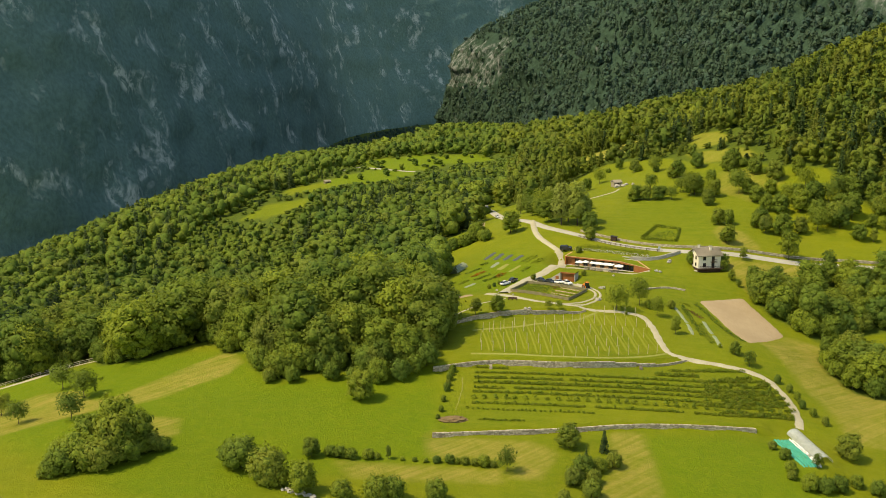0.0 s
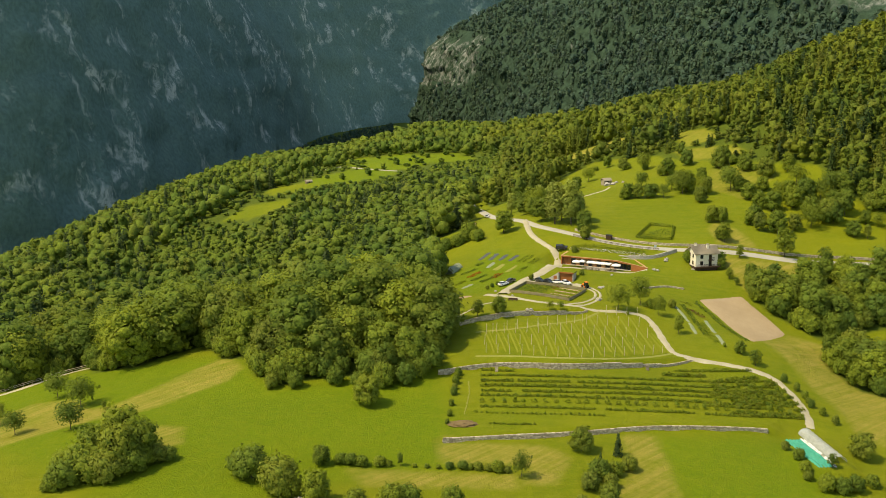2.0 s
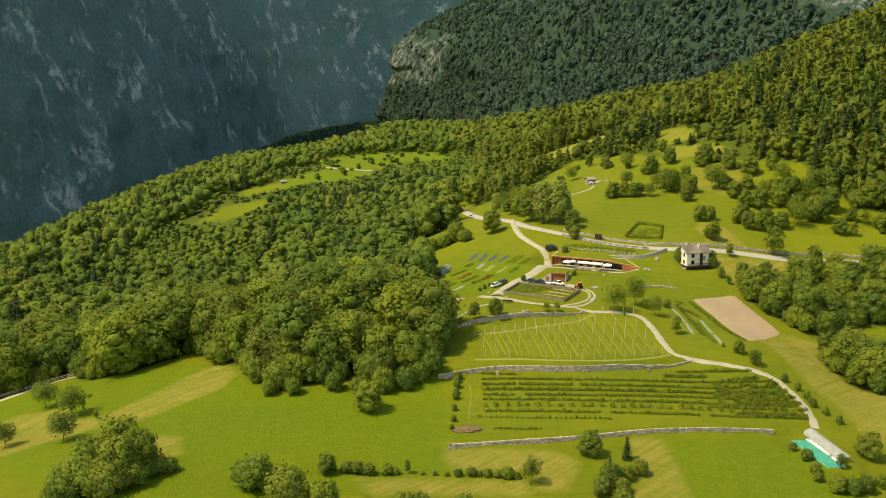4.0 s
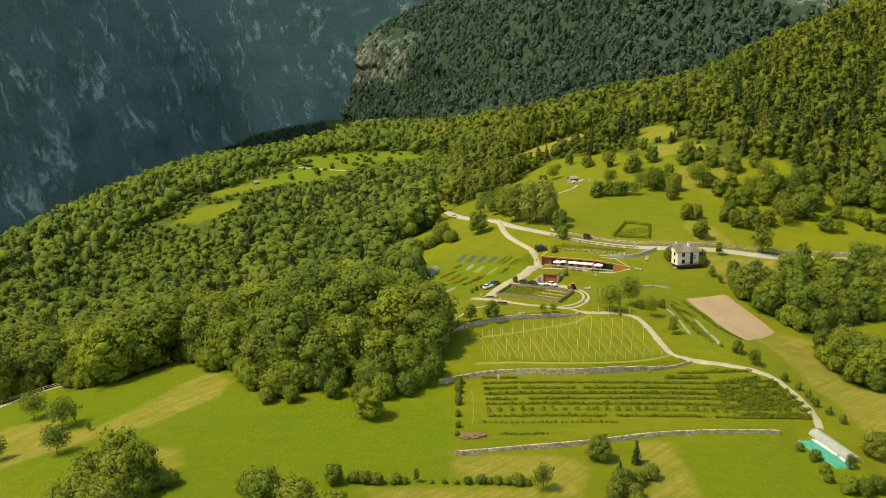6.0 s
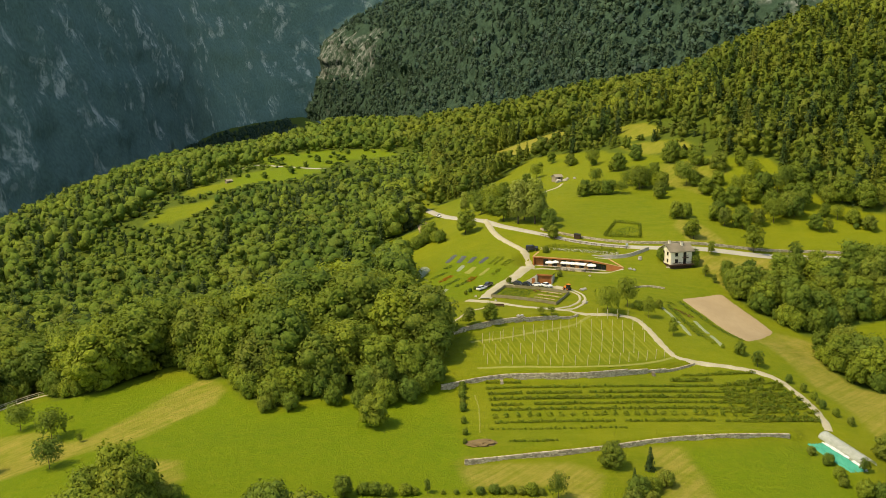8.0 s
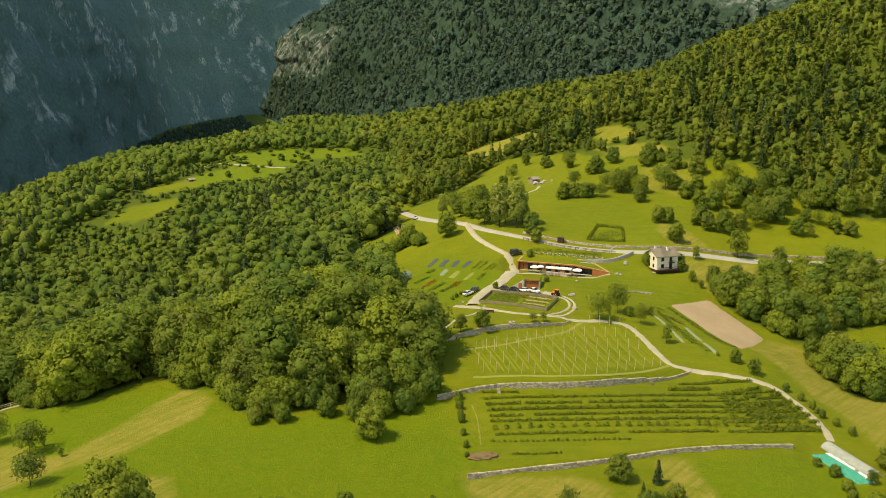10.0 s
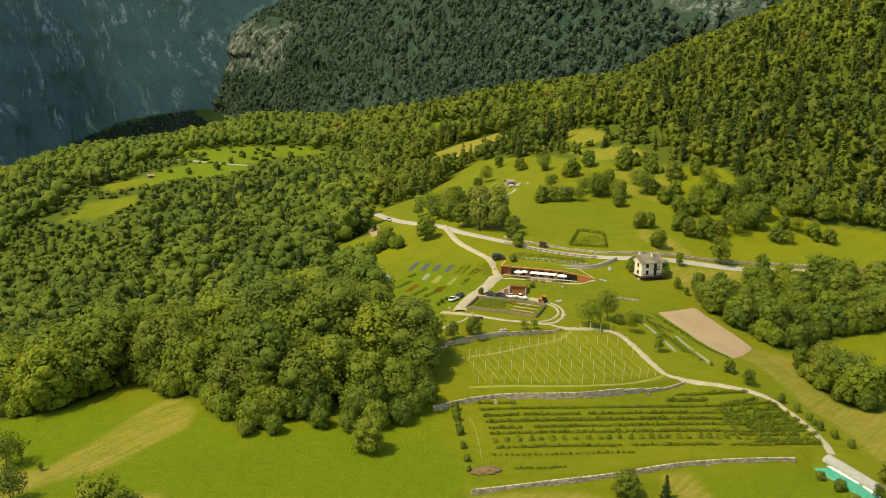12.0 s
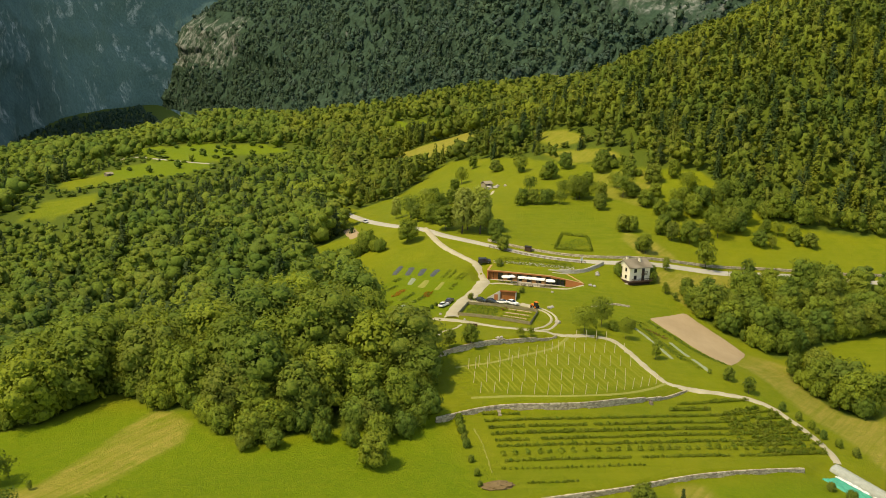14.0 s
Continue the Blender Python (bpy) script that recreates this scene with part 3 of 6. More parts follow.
def woodland(name, label, xs, ys, heights, shapes, mat, seed, zs=None):
    """Woods too dense to count: many crowns joined into one mesh."""
    r = np.random.default_rng(seed)
    zs = land(xs, ys) if zs is None else zs
    V, N, F, M, T, base = [], [], [], [], [], 0
    for x, y, z, h in zip(xs, ys, zs, heights):
        v, f, hv, hf, facing = shapes[r.integers(len(shapes))]
        a = r.uniform(0, 6.283)
        rot = np.array(((math.cos(a), -math.sin(a), 0), (math.sin(a), math.cos(a), 0), (0, 0, 1)))
        wide = r.uniform(0.85, 1.3) * max(1.0, 8.5 / h)
        allv = (np.concatenate((v, hv)) * (h * wide, h * wide, h)) @ rot.T + (x, y, z - 0.08 * h)
        V.append(allv)
        N.append(facing @ rot.T)
        F.append(np.concatenate((f, hf + len(v))) + base)
        M.append(np.repeat((0, 1), (len(f), len(hf))))
        stand = 0.45 + 1.7 * noise.noise(Vector((x * 0.021, y * 0.013, 3.0)))
        T.append(np.full(len(allv), min(1.0, max(0.0, 0.55 * r.beta(1.3, 1.5) + 0.45 * stand))))
        base += len(allv)
    V, N, F, M, T = (np.concatenate(q) for q in (V, N, F, M, T))
    me = bpy.data.meshes.new(name)
    me.vertices.add(len(V))
    me.vertices.foreach_set("co", V.reshape(-1).astype(np.float32))
    me.loops.add(F.size)
    me.loops.foreach_set("vertex_index", F.reshape(-1).astype(np.int32))
    me.polygons.add(len(F))
    me.polygons.foreach_set("loop_start", (np.arange(len(F)) * 3).astype(np.int32))
    me.update(calc_edges=True)
    me.shade_smooth()
    round_shading(me, N)
    me.materials.append(mat)
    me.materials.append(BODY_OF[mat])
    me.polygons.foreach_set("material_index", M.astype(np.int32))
    me.attributes.new("tint", "FLOAT", "POINT").data.foreach_set("value", T.astype(np.float32))
    return tagged(new(name, me), label, "woods", kind="stuff")


FAR_SHAPES = [crown_shape(100 + i, 150, 0.046, wide=w, low=0.04, lobes=8, core=0.62, full=0.98) for i, w in enumerate((0.34, 0.28, 0.40, 0.36, 0.31, 0.44, 0.33, 0.37))]
MID_SHAPES = [crown_shape(120 + i, 190, 0.040, wide=w, low=0.04, lobes=8, core=0.60, full=0.98) for i, w in enumerate((0.34, 0.28, 0.40, 0.36, 0.31, 0.44, 0.33, 0.37))]
REMOTE_SHAPES = [crown_shape(110 + i, 50, 0.072, wide=w, low=0.04, lobes=4, core=0.66, full=0.98) for i, w in enumerate((0.34, 0.30, 0.40, 0.36, 0.44, 0.33))]
FAR_SPRUCE = [spruce_shape(140 + i, 15, 14, 0.042, w) for i, w in enumerate((0.20, 0.16, 0.18, 0.23))]
LARCH = [crown_shape(150 + i, 110, 0.044, wide=w, low=0.04, lobes=6, core=0.60, full=0.95) for i, w in enumerate((0.18, 0.21, 0.16, 0.24))]
DOTS = [crown_shape(160 + i, 28, 0.15, wide=w, low=0.04, lobes=5, inner=False, core=0.7) for i, w in enumerate((0.30, 0.36, 0.26, 0.40))] + [spruce_shape(170 + i, 5, 5, 0.11, 0.2) for i in range(2)]

# near woods are single trees; all beyond is woodland
wx, wy = scatter((WOOD_LEFT,), 10.0, (-165, 20, 262, 352), 11)
near_left = list(zip(wx, wy))
wx, wy = scatter((WOOD_BELOW_ROAD, COPSE), 7.6, (100, 190, 262, 365), 12)
near_right = list(zip(wx, wy))


def edge_growth(xs, ys, heights, rise=0.11):
    """Woods stand lower towards the clearings that lie behind them."""
    out = np.array(heights, float)
    for poly in CLEARINGS:
        cy = sum(p[1] for p in poly) / len(poly)
        d = np.full(len(xs), 1e9)
        for (x0, y0), (x1, y1) in zip(poly, poly[1:] + poly[:1]):
            dx, dy = x1 - x0, y1 - y0
            t = np.clip(((xs - x0) * dx + (ys - y0) * dy) / (dx * dx + dy * dy + 1e-9), 0, 1)
            d = np.minimum(d, np.hypot(xs - x0 - t * dx, ys - y0 - t * dy))
        ahead = (ys < cy) & (xs > min(p[0] for p in poly) - 25) & (xs < max(p[0] for p in poly) + 12)
        out = np.where(ahead, np.minimum(out, 2.2 + rise * d), out)
    return out


wx, wy = scatter((WOOD_LEFT,), 9.3, (-420, 90, 352, 620), 13, holes=CLEARINGS)
woodland("woodland", "dense green broadleaf wood on the slope", wx, wy, edge_growth(wx, wy, rng.uniform(9, 21, len(wx))), MID_SHAPES, LEAF_WOOD, 21)
wx, wy = scatter((WOOD_LEFT,), 12.4, (-480, 90, 620, 1380), 14, holes=CLEARINGS)
woodland("woodland", "distant broadleaf woods along the ridge", wx, wy, edge_growth(wx, wy, rng.uniform(12, 19, len(wx))), REMOTE_SHAPES, LEAF_WOOD, 22)
wx, wy = scatter((WOOD_RIGHT,), 7.2, (30, 480, 380, 800), 15, holes=CLEARINGS + [HIDDEN])
woodland("woodland", "dense mixed forest climbing the hillside", wx, wy, edge_growth(wx, wy, np.where(rng.random(len(wx)) < 0.35, rng.uniform(7, 12, len(wx)), rng.uniform(11, 18, len(wx)) + np.clip((wy - 520) / 40, 0, 4)), 0.40), FAR_SHAPES[1:2] + LARCH * 2 + FAR_SPRUCE[:3], LEAF_HILL, 23)
wx, wy = scatter((WOOD_RIGHT,), 12.0, (60, 700, 800, 1400), 16, holes=CLEARINGS + [HIDDEN])
woodland("woodland", "distant forest under the mountain", wx, wy, edge_growth(wx, wy, rng.uniform(12, 18, len(wx)), 0.09), REMOTE_SHAPES + LARCH, LEAF_HILL, 24)
wx, wy = scatter((WOOD_BELOW_ROAD,), 7.5, (190, 330, 300, 365), 17)
woodland("woodland", "broadleaf wood below the road", wx, wy, edge_growth(wx, wy, rng.uniform(9, 14, len(wx))), MID_SHAPES, LEAF_WOOD, 25)

wx, wy = scatter((WOOD_LEFT,), 19.0, (-260, 40, 380, 900), 18, holes=CLEARINGS)
woodland("woodland", "dark spruces standing among the broadleaf woods", wx, wy, edge_growth(wx, wy, rng.uniform(14, 21, len(wx))), FAR_SPRUCE, SPRUCE_WOOD, 26)
wx, wy = scatter((WOOD_RIGHT,), 17.0, (120, 480, 400, 800), 19, holes=CLEARINGS + [HIDDEN])
woodland("woodland", "dark spruces in the hillside forest", wx, wy, edge_growth(wx, wy, rng.uniform(12, 20, len(wx)), 0.40), FAR_SPRUCE, SPRUCE_WOOD, 27)

wx, wy = scatter(([(-300, 345), (-130, 335), (-62, 345), (-40, 400), (-55, 470), (-300, 560)],), 14.0, (-300, -30, 335, 560), 37, holes=CLEARINGS)
woodland("woodland", "dark spruces in the lower wood", wx, wy, edge_growth(wx, wy, rng.uniform(13, 20, len(wx))), FAR_SPRUCE, SPRUCE_WOOD, 38)
wx, wy = scatter(([(-430, 1290), (-60, 1260), (60, 1245), (230, 1500), (130, 2350), (-40, 3400), (-100, 4200), (-330, 3400), (-430, 2500)],), 24.0, (-460, 260, 1240, 4220), 39)
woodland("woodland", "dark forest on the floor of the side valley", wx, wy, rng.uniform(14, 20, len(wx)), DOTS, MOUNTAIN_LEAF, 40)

wx, wy = scatter(([(-75, 545), (12, 540), (16, 640), (-10, 700), (-60, 690)],), 8.5, (-90, 30, 530, 710), 20, holes=CLEARINGS)
woodland("woodland", "dark stand of spruces below the far meadow", wx, wy, rng.uniform(11, 18, len(wx)), FAR_SPRUCE, SPRUCE_WOOD, 28)

wx, wy = scatter((CLEARINGS[6], CLEARINGS[7], CLEARINGS[8], CLEARINGS[5]), 20.0, (-160, 210, 690, 1070), 33)
pick = rng.random(len(wx)) < 0.42
wx, wy = wx[pick], wy[pick]
woodland("woodland", "scattered trees and bushes on the far meadows", wx, wy, rng.uniform(3, 9, len(wx)), FAR_SHAPES, LEAF_WOOD, 34)

# the forest that covers the nearer mountain
nv = np.zeros(len(north.data.vertices) * 3)
north.data.vertices.foreach_get("co", nv)
nv = nv.reshape(-1, 3)
bare_now = np.zeros(len(nv))
north.data.attributes["bare"].data.foreach_get("value", bare_now)
reach = np.hypot(nv[:, 0], nv[:, 1])
bearing = nv[:, 0] / nv[:, 1]
pick = (rng.random(len(nv)) < np.where(reach < 1900, 0.36, 0.20)) & (nv[:, 2] < 120 + 0.085 * reach) & (nv[:, 2] > land(nv[:, 0], nv[:, 1]) - 6)
pick &= (bearing < 0.80) & (rng.random(len(nv)) > 0.93 * np.clip(bare_now * 1.6, 0, 1))
wx, wy, wz = nv[pick].T
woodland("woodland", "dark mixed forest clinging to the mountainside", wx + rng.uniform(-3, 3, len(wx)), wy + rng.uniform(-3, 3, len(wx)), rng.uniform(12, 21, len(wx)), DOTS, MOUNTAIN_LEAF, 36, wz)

TREE_SHAPES = [crown_shape(200 + i, 2300, 0.0215, wide=w, low=l, lobes=n, level=1) for i, (w, l, n) in enumerate(
    ((0.36, 0.03, 28), (0.32, 0.05, 24), (0.41, 0.04, 30), (0.30, 0.02, 22), (0.38, 0.06, 26)))]
wood_trees = []
r = random.Random(5)
for n, (x, y) in enumerate(near_left + near_right):
    left = n < len(near_left)
    edge = 0.35 + 0.65 * min(1.0, max(0.0, (y - 266 - abs(x + 25) * 0.25) / 16.0)) if left else 0.75
    high = r.uniform(14, 24) * (edge if left else 0.62)
    m = pose(x, y, ground_z(x, y) - 0.05 * high, 0, 0, r.uniform(0, 360)) 
    k = n % len(TREE_SHAPES)
    if len(wood_trees) < len(TREE_SHAPES):
        t = make_tree("tree", 18.0, TREE_SHAPES[k], 300 + k, LEAF, "leafy broadleaf tree at the edge of the wood", "tree", 0.1)
        t["group"] = "trees of the near wood"
        wood_trees.append(t)
    else:
        t = copy_thing(wood_trees[k], m)
    s = high / 18.0
    t.matrix_basis = m @ Matrix.Diagonal((s * r.uniform(0.9, 1.2), s * r.uniform(0.9, 1.2), s, 1))



# ---- building blocks ----
def box(bm, lo, hi, m=None, bevel=0.0):
    """A box between two corners, turned and moved by m."""
    made = bmesh.ops.create_cube(bm, size=1.0)["verts"]
    size = Vector([b - a for a, b in zip(lo, hi)])
    mid = Vector([(a + b) / 2 for a, b in zip(lo, hi)])
    for v in made:
        v.co = Vector((v.co.x * size.x, v.co.y * size.y, v.co.z * size.z)) + mid
    if bevel:
        edges = list({e for v in made for e in v.link_edges})
        made = list({v for f in bmesh.ops.bevel(bm, geom=edges, offset=bevel, segments=1, affect="EDGES")["faces"] for v in f.verts} | {v for v in made if v.is_valid})
    if m is not None:
        bmesh.ops.transform(bm, matrix=m, verts=made)
    return made


def prism(bm, outline, low, high, axis="z"):
    """A solid from an outline; the outline lies in the plane across the axis."""
    put = {"z": lambda a, b, c: (a, b, c), "y": lambda a, b, c: (a, c, b), "x": lambda a, b, c: (c, a, b)}[axis]
    lower = [bm.verts.new(put(a, b, low)) for a, b in outline]
    upper = [bm.verts.new(put(a, b, high)) for a, b in outline]
    n = len(outline)
    bm.faces.new(lower[::-1])
    bm.faces.new(upper)
    for i in range(n):
        bm.faces.new((lower[i], lower[(i + 1) % n], upper[(i + 1) % n], upper[i]))
    bmesh.ops.recalc_face_normals(bm, faces=bm.faces)


def boxed(name, lo, hi, mat, parent, label="", bevel=0.0, m=None):
    bm = bmesh.new()
    box(bm, lo, hi, m, bevel)
    return part(name, bm, mat, parent, label)


def smooth_line(points, step):
    """A rounded way through the plan points, in even steps."""
    pts = [Vector(p) for p in points]
    pts = [pts[0] * 2 - pts[1]] + pts + [pts[-1] * 2 - pts[-2]]
    out = []
    for i in range(1, len(pts) - 2):
        n = max(2, int((pts[i + 1] - pts[i]).length / step))
        for k in range(n):
            t = k / n
            a, b, c, d = pts[i - 1:i + 3]
            out.append(0.5 * ((2 * b) + (c - a) * t + (2 * a - 5 * b + 4 * c - d) * t * t + (3 * b - a - 3 * c + d) * t ** 3))
    out.append(pts[-2])
    return out


def draped(name, line, width, mat, label, category="path", lift=0.12, ragged=0.0, kind="structure", across=4):
    """A strip laid over the ground along a plan line; its edges go down into the turf."""
    r = random.Random(len(line) * 7)
    rows = []
    for i, p in enumerate(line):
        q = line[min(i + 1, len(line) - 1)] - line[max(i - 1, 0)]
        side = Vector((-q.y, q.x)).normalized()
        w = (width(i / (len(line) - 1)) if callable(width) else width) / 2
        wl, wr = w * (1 + r.uniform(-ragged, ragged)), w * (1 + r.uniform(-ragged, ragged))
        rows.append([p - side * wl + side * (wl + wr) * k / across for k in range(across + 1)])
    flat = np.array([[v.x, v.y] for row in rows for v in row])
    z = land(flat[:, 0], flat[:, 1]) + lift
    n = across + 1
    z[0::n] -= lift * 1.6
    z[n - 1::n] -= lift * 1.6
    verts = np.column_stack((flat, z)).tolist()
    faces = [(i * n + k, i * n + k + 1, (i + 1) * n + k + 1, (i + 1) * n + k) for i in range(len(line) - 1) for k in range(across)]
    ob = new(name, link_mesh(name, verts, faces, mat, True))
    return tagged(ob, label, category, kind=kind)


def patch(name, poly, mat, label, category, lift=0.14, step=1.5, kind="structure"):
    """A four-cornered piece of tilled ground that lies on the land."""
    a, b, c, d = [Vector(p) for p in poly]
    n = max(3, int(max((b - a).length, (c - d).length) / step))
    m = max(3, int(max((d - a).length, (c - b).length) / step))
    pts = [a.lerp(b, i / n).lerp(d.lerp(c, i / n), j / m) for j in range(m + 1) for i in range(n + 1)]
    r = random.Random(int(a.x * 10))
    pts = [p + Vector((r.uniform(-0.2, 0.2), r.uniform(-0.2, 0.2))) for p in pts]
    xy = np.array([p[:] for p in pts])
    z = land(xy[:, 0], xy[:, 1]) + lift
    grid = z.reshape(m + 1, n + 1)
    grid[0] -= lift * 1.5
    grid[-1] -= lift * 1.5
    grid[:, 0] -= lift * 1.5
    grid[:, -1] -= lift * 1.5
    w = n + 1
    faces = [(j * w + i, j * w + i + 1, (j + 1) * w + i + 1, (j + 1) * w + i) for j in range(m) for i in range(n)]
    ob = new(name, link_mesh(name, np.column_stack((xy, z)).tolist(), faces, mat, True))
    return tagged(ob, label, category, kind=kind)


def stone_wall(name, line, high, label, thick=0.7, course=0.32, mat=None, fade=0.0):
    """A dry stone wall: courses of uneven stones over a core, following the ground."""
    r = random.Random(int(line[0][0] * 13) + len(line))
    pts = smooth_line(line, 0.5)
    verts, faces = [], []

    def block(c, along, up_h, length, depth, lean):
        side = Vector((-along.y, along.x, 0))
        a3 = Vector((along.x, along.y, 0))
        b = len(verts)
        for s in (-1, 1):
            for u in (-1, 1):
                for h in (0, 1):
                    verts.append(tuple(c + a3 * (u * length / 2 * r.uniform(0.86, 1.0)) + side * (s * depth / 2 * r.uniform(0.86, 1.08)) + Vector((0, 0, h * up_h * r.uniform(0.9, 1.06)))))
        for f in ((0, 1, 3, 2), (4, 6, 7, 5), (0, 4, 5, 1), (2, 3, 7, 6), (1, 5, 7, 3), (0, 2, 6, 4)):
            faces.append(tuple(b + k for k in f))

    total = sum((b - a).length for a, b in zip(pts, pts[1:]))
    lengths = [0.0]
    for a, b in zip(pts, pts[1:]):
        lengths.append(lengths[-1] + (b - a).length)

    def at(s):
        s = min(max(s, 0.0), total - 1e-3)
        i = int(np.searchsorted(lengths, s, side="right")) - 1
        i = min(i, len(pts) - 2)
        t = (s - lengths[i]) / max(1e-6, lengths[i + 1] - lengths[i])
        return pts[i].lerp(pts[i + 1], t), (pts[i + 1] - pts[i]).normalized()

    rows = int(high / course) + 2
    foot = {}
    for k in range(int(total / 0.5) + 2):
        p, d = at(k * 0.5)
        n = Vector((d.y, -d.x))
        foot[k] = ground_z(p.x + n.x * 0.9, p.y + n.y * 0.9) - 0.25
    for row in range(rows):
        s = r.uniform(0, 0.4)
        while s < total:
            length = r.uniform(0.35, 0.85)
            p, d = at(s + length / 2)
            h = high * (1.0 - fade * smooth(np.array((s / total - 0.55) / 0.45)).item())
            if row * course < h + 0.25:
                z = foot[int((s + length / 2) / 0.5)] + row * course
                block(Vector((p.x, p.y, z)), d, course, length, thick + r.uniform(-0.08, 0.1), 0)
            s += length
    me = link_mesh(name, verts, faces, mat or STONE)
    return tagged(new(name, me), label, "wall", kind="structure")


# ---- more materials ----
def stone_shader(name, a, b):
    s = Shader(name, 0.95, 0.15)
    s.colour(s.mix(s.calc("MULTIPLY", s.span(s.noise(5.0, 4.0), 0.3, 0.7), 0.35), s.mix(s.island(), a, b), tuple(v * 0.5 for v in b)))
    s.bump(s.noise(7.0, 4.0), 0.6, 0.05)
    return s.mat


def soil_material():
    s = Shader("tilled_soil", 0.95, 0.1)
    lines = s.span(s.noise(0.8, 4.0, 0.6, stretch=(3.0, 0.5, 1.0)), 0.3, 0.7)
    blot = s.span(s.noise(0.10, 4.0), 0.35, 0.65)
    s.colour(s.mix(s.calc("MULTIPLY", lines, 0.5), s.mix(blot, (0.340, 0.258, 0.150), (0.395, 0.305, 0.180)), (0.285, 0.212, 0.120)))
    s.bump(lines, 0.6, 0.06)
    return s.mat


def glass_material():
    s = Shader("window_glass", 0.06, 0.5)
    s.colour((0.02, 0.025, 0.03))
    s.bsdf.inputs["Coat Weight"].default_value = 0.4
    return s.mat


def net_material(name, a, b, gloss=0.5, clear=0.0):
    s = Shader(name, gloss, 0.3)
    fold = s.span(s.noise(1.6, 4.0, 0.6, stretch=(2.0, 0.4, 1.0)), 0.3, 0.7)
    s.colour(s.mix(fold, a, b))
    s.bump(fold, 0.5, 0.08)
    if clear:
        both = s.node("ShaderNodeMixShader", Fac=clear)
        s.link(s.bsdf.outputs[0], both.inputs[1])
        s.link(s.node("ShaderNodeBsdfTransparent").outputs[0], both.inputs[2])
        s.link(both.outputs[0], s.tree.nodes["Material Output"].inputs["Surface"])
    return s.mat


WALL_STONE = stone_shader("dry_wall_stone", (0.60, 0.525, 0.375), (0.28, 0.236, 0.162))
PALE_STONE = stone_shader("pale_wall_stone", (0.56, 0.52, 0.44), (0.40, 0.37, 0.31))
SOIL = soil_material()
MULCH = plain("brown_mulch", (0.23, 0.160, 0.070), (0.14, 0.098, 0.046), 2.5, 0.95, relief=0.1)
ASPHALT = plain("worn_asphalt", (0.42, 0.40, 0.33), (0.33, 0.315, 0.25), 0.6, 0.92, relief=0.01)
PLASTER = plain("white_plaster", (0.80, 0.74, 0.58), (0.70, 0.63, 0.46), 0.7, 0.9)
ROOF_SLATE = plain("weathered_roof_tile", (0.36, 0.31, 0.225), (0.25, 0.215, 0.15), 1.5, 0.9, relief=0.03)
CORTEN = plain("rusted_steel", (0.42, 0.165, 0.052), (0.30, 0.108, 0.036), 1.1, 0.75, metal=0.15)
DARK_WOOD = plain("dark_timber", (0.075, 0.042, 0.024), (0.045, 0.027, 0.017), 2.0, 0.8)
GREY_WOOD = plain("weathered_timber", (0.24, 0.20, 0.145), (0.15, 0.125, 0.09), 2.5, 0.9)
PALE_WOOD = plain("pale_timber", (0.62, 0.54, 0.36), (0.50, 0.42, 0.27), 2.5, 0.85)
WARM_WOOD = plain("warm_larch_boards", (0.36, 0.20, 0.085), (0.26, 0.14, 0.06), 2.0, 0.75)
FENCE_WOOD = plain("weathered_wattle", (0.30, 0.265, 0.145), (0.19, 0.165, 0.088), 2.5, 0.9)
CONCRETE = plain("pale_concrete", (0.55, 0.51, 0.43), (0.45, 0.42, 0.35), 0.8, 0.9)
CLOTH = net_material("white_canvas", (0.82, 0.80, 0.74), (0.72, 0.70, 0.63), 0.9)
GLASS = glass_material()
RUBBER = plain("black_rubber", (0.025, 0.025, 0.025), None, 4.0, 0.9)
CHROME = plain("bright_metal", (0.6, 0.6, 0.6), None, 4.0, 0.3, metal=0.9)
IRON = plain("dark_iron", (0.05, 0.045, 0.04), None, 3.0, 0.6, metal=0.5)
WHITE_PAINT = plain("white_car_paint", (0.80, 0.80, 0.79), (0.77, 0.77, 0.76), 1.0, 0.25, spec=0.6)
DARK_PAINT = plain("dark_car_paint", (0.035, 0.042, 0.040), (0.03, 0.036, 0.034), 1.0, 0.25, spec=0.6)
ORANGE_PAINT = plain("orange_paint", (0.75, 0.20, 0.02), None, 2.0, 0.45)
TEAL_NET = net_material("teal_shade_net", (0.015, 0.26, 0.17), (0.07, 0.40, 0.28), 0.6)
WHITE_FILM = net_material("white_plastic_film", (0.80, 0.80, 0.76), (0.66, 0.67, 0.63), 0.35)
GREY_FILM = net_material("clear_tunnel_film", (0.62, 0.65, 0.60), (0.44, 0.47, 0.42), 0.3, 0.42)
HOOP = plain("grey_tube", (0.42, 0.44, 0.40), None, 3.0, 0.5)
MULCH_FILM = net_material("black_weed_fabric", (0.052, 0.060, 0.056), (0.085, 0.092, 0.085), 0.5)
BLUE_NET = net_material("grey_green_net", (0.25, 0.285, 0.17), (0.18, 0.22, 0.12), 0.7)
PALE_BED = net_material("pale_straw_bed", (0.27, 0.26, 0.06), (0.19, 0.22, 0.03), 0.9)
MOWN_LINE = net_material("dry_mown_grass", (0.214, 0.226, 0.020), (0.182, 0.206, 0.010), 0.95)
# lighter copy of the rusted steel, with the sunlight put into its colour
SUNLIT_STEEL = plain("sunlit_tan_steel", (0.52, 0.33, 0.15), (0.40, 0.24, 0.10), 1.2, 0.7)
CROP = leaf_material("vegetable_leaves", (0.075, 0.135, 0.018), (0.145, 0.200, 0.022))
ORANGE_BLOOM = leaf_material("orange_flowers", (0.30, 0.13, 0.015), (0.42, 0.19, 0.02))
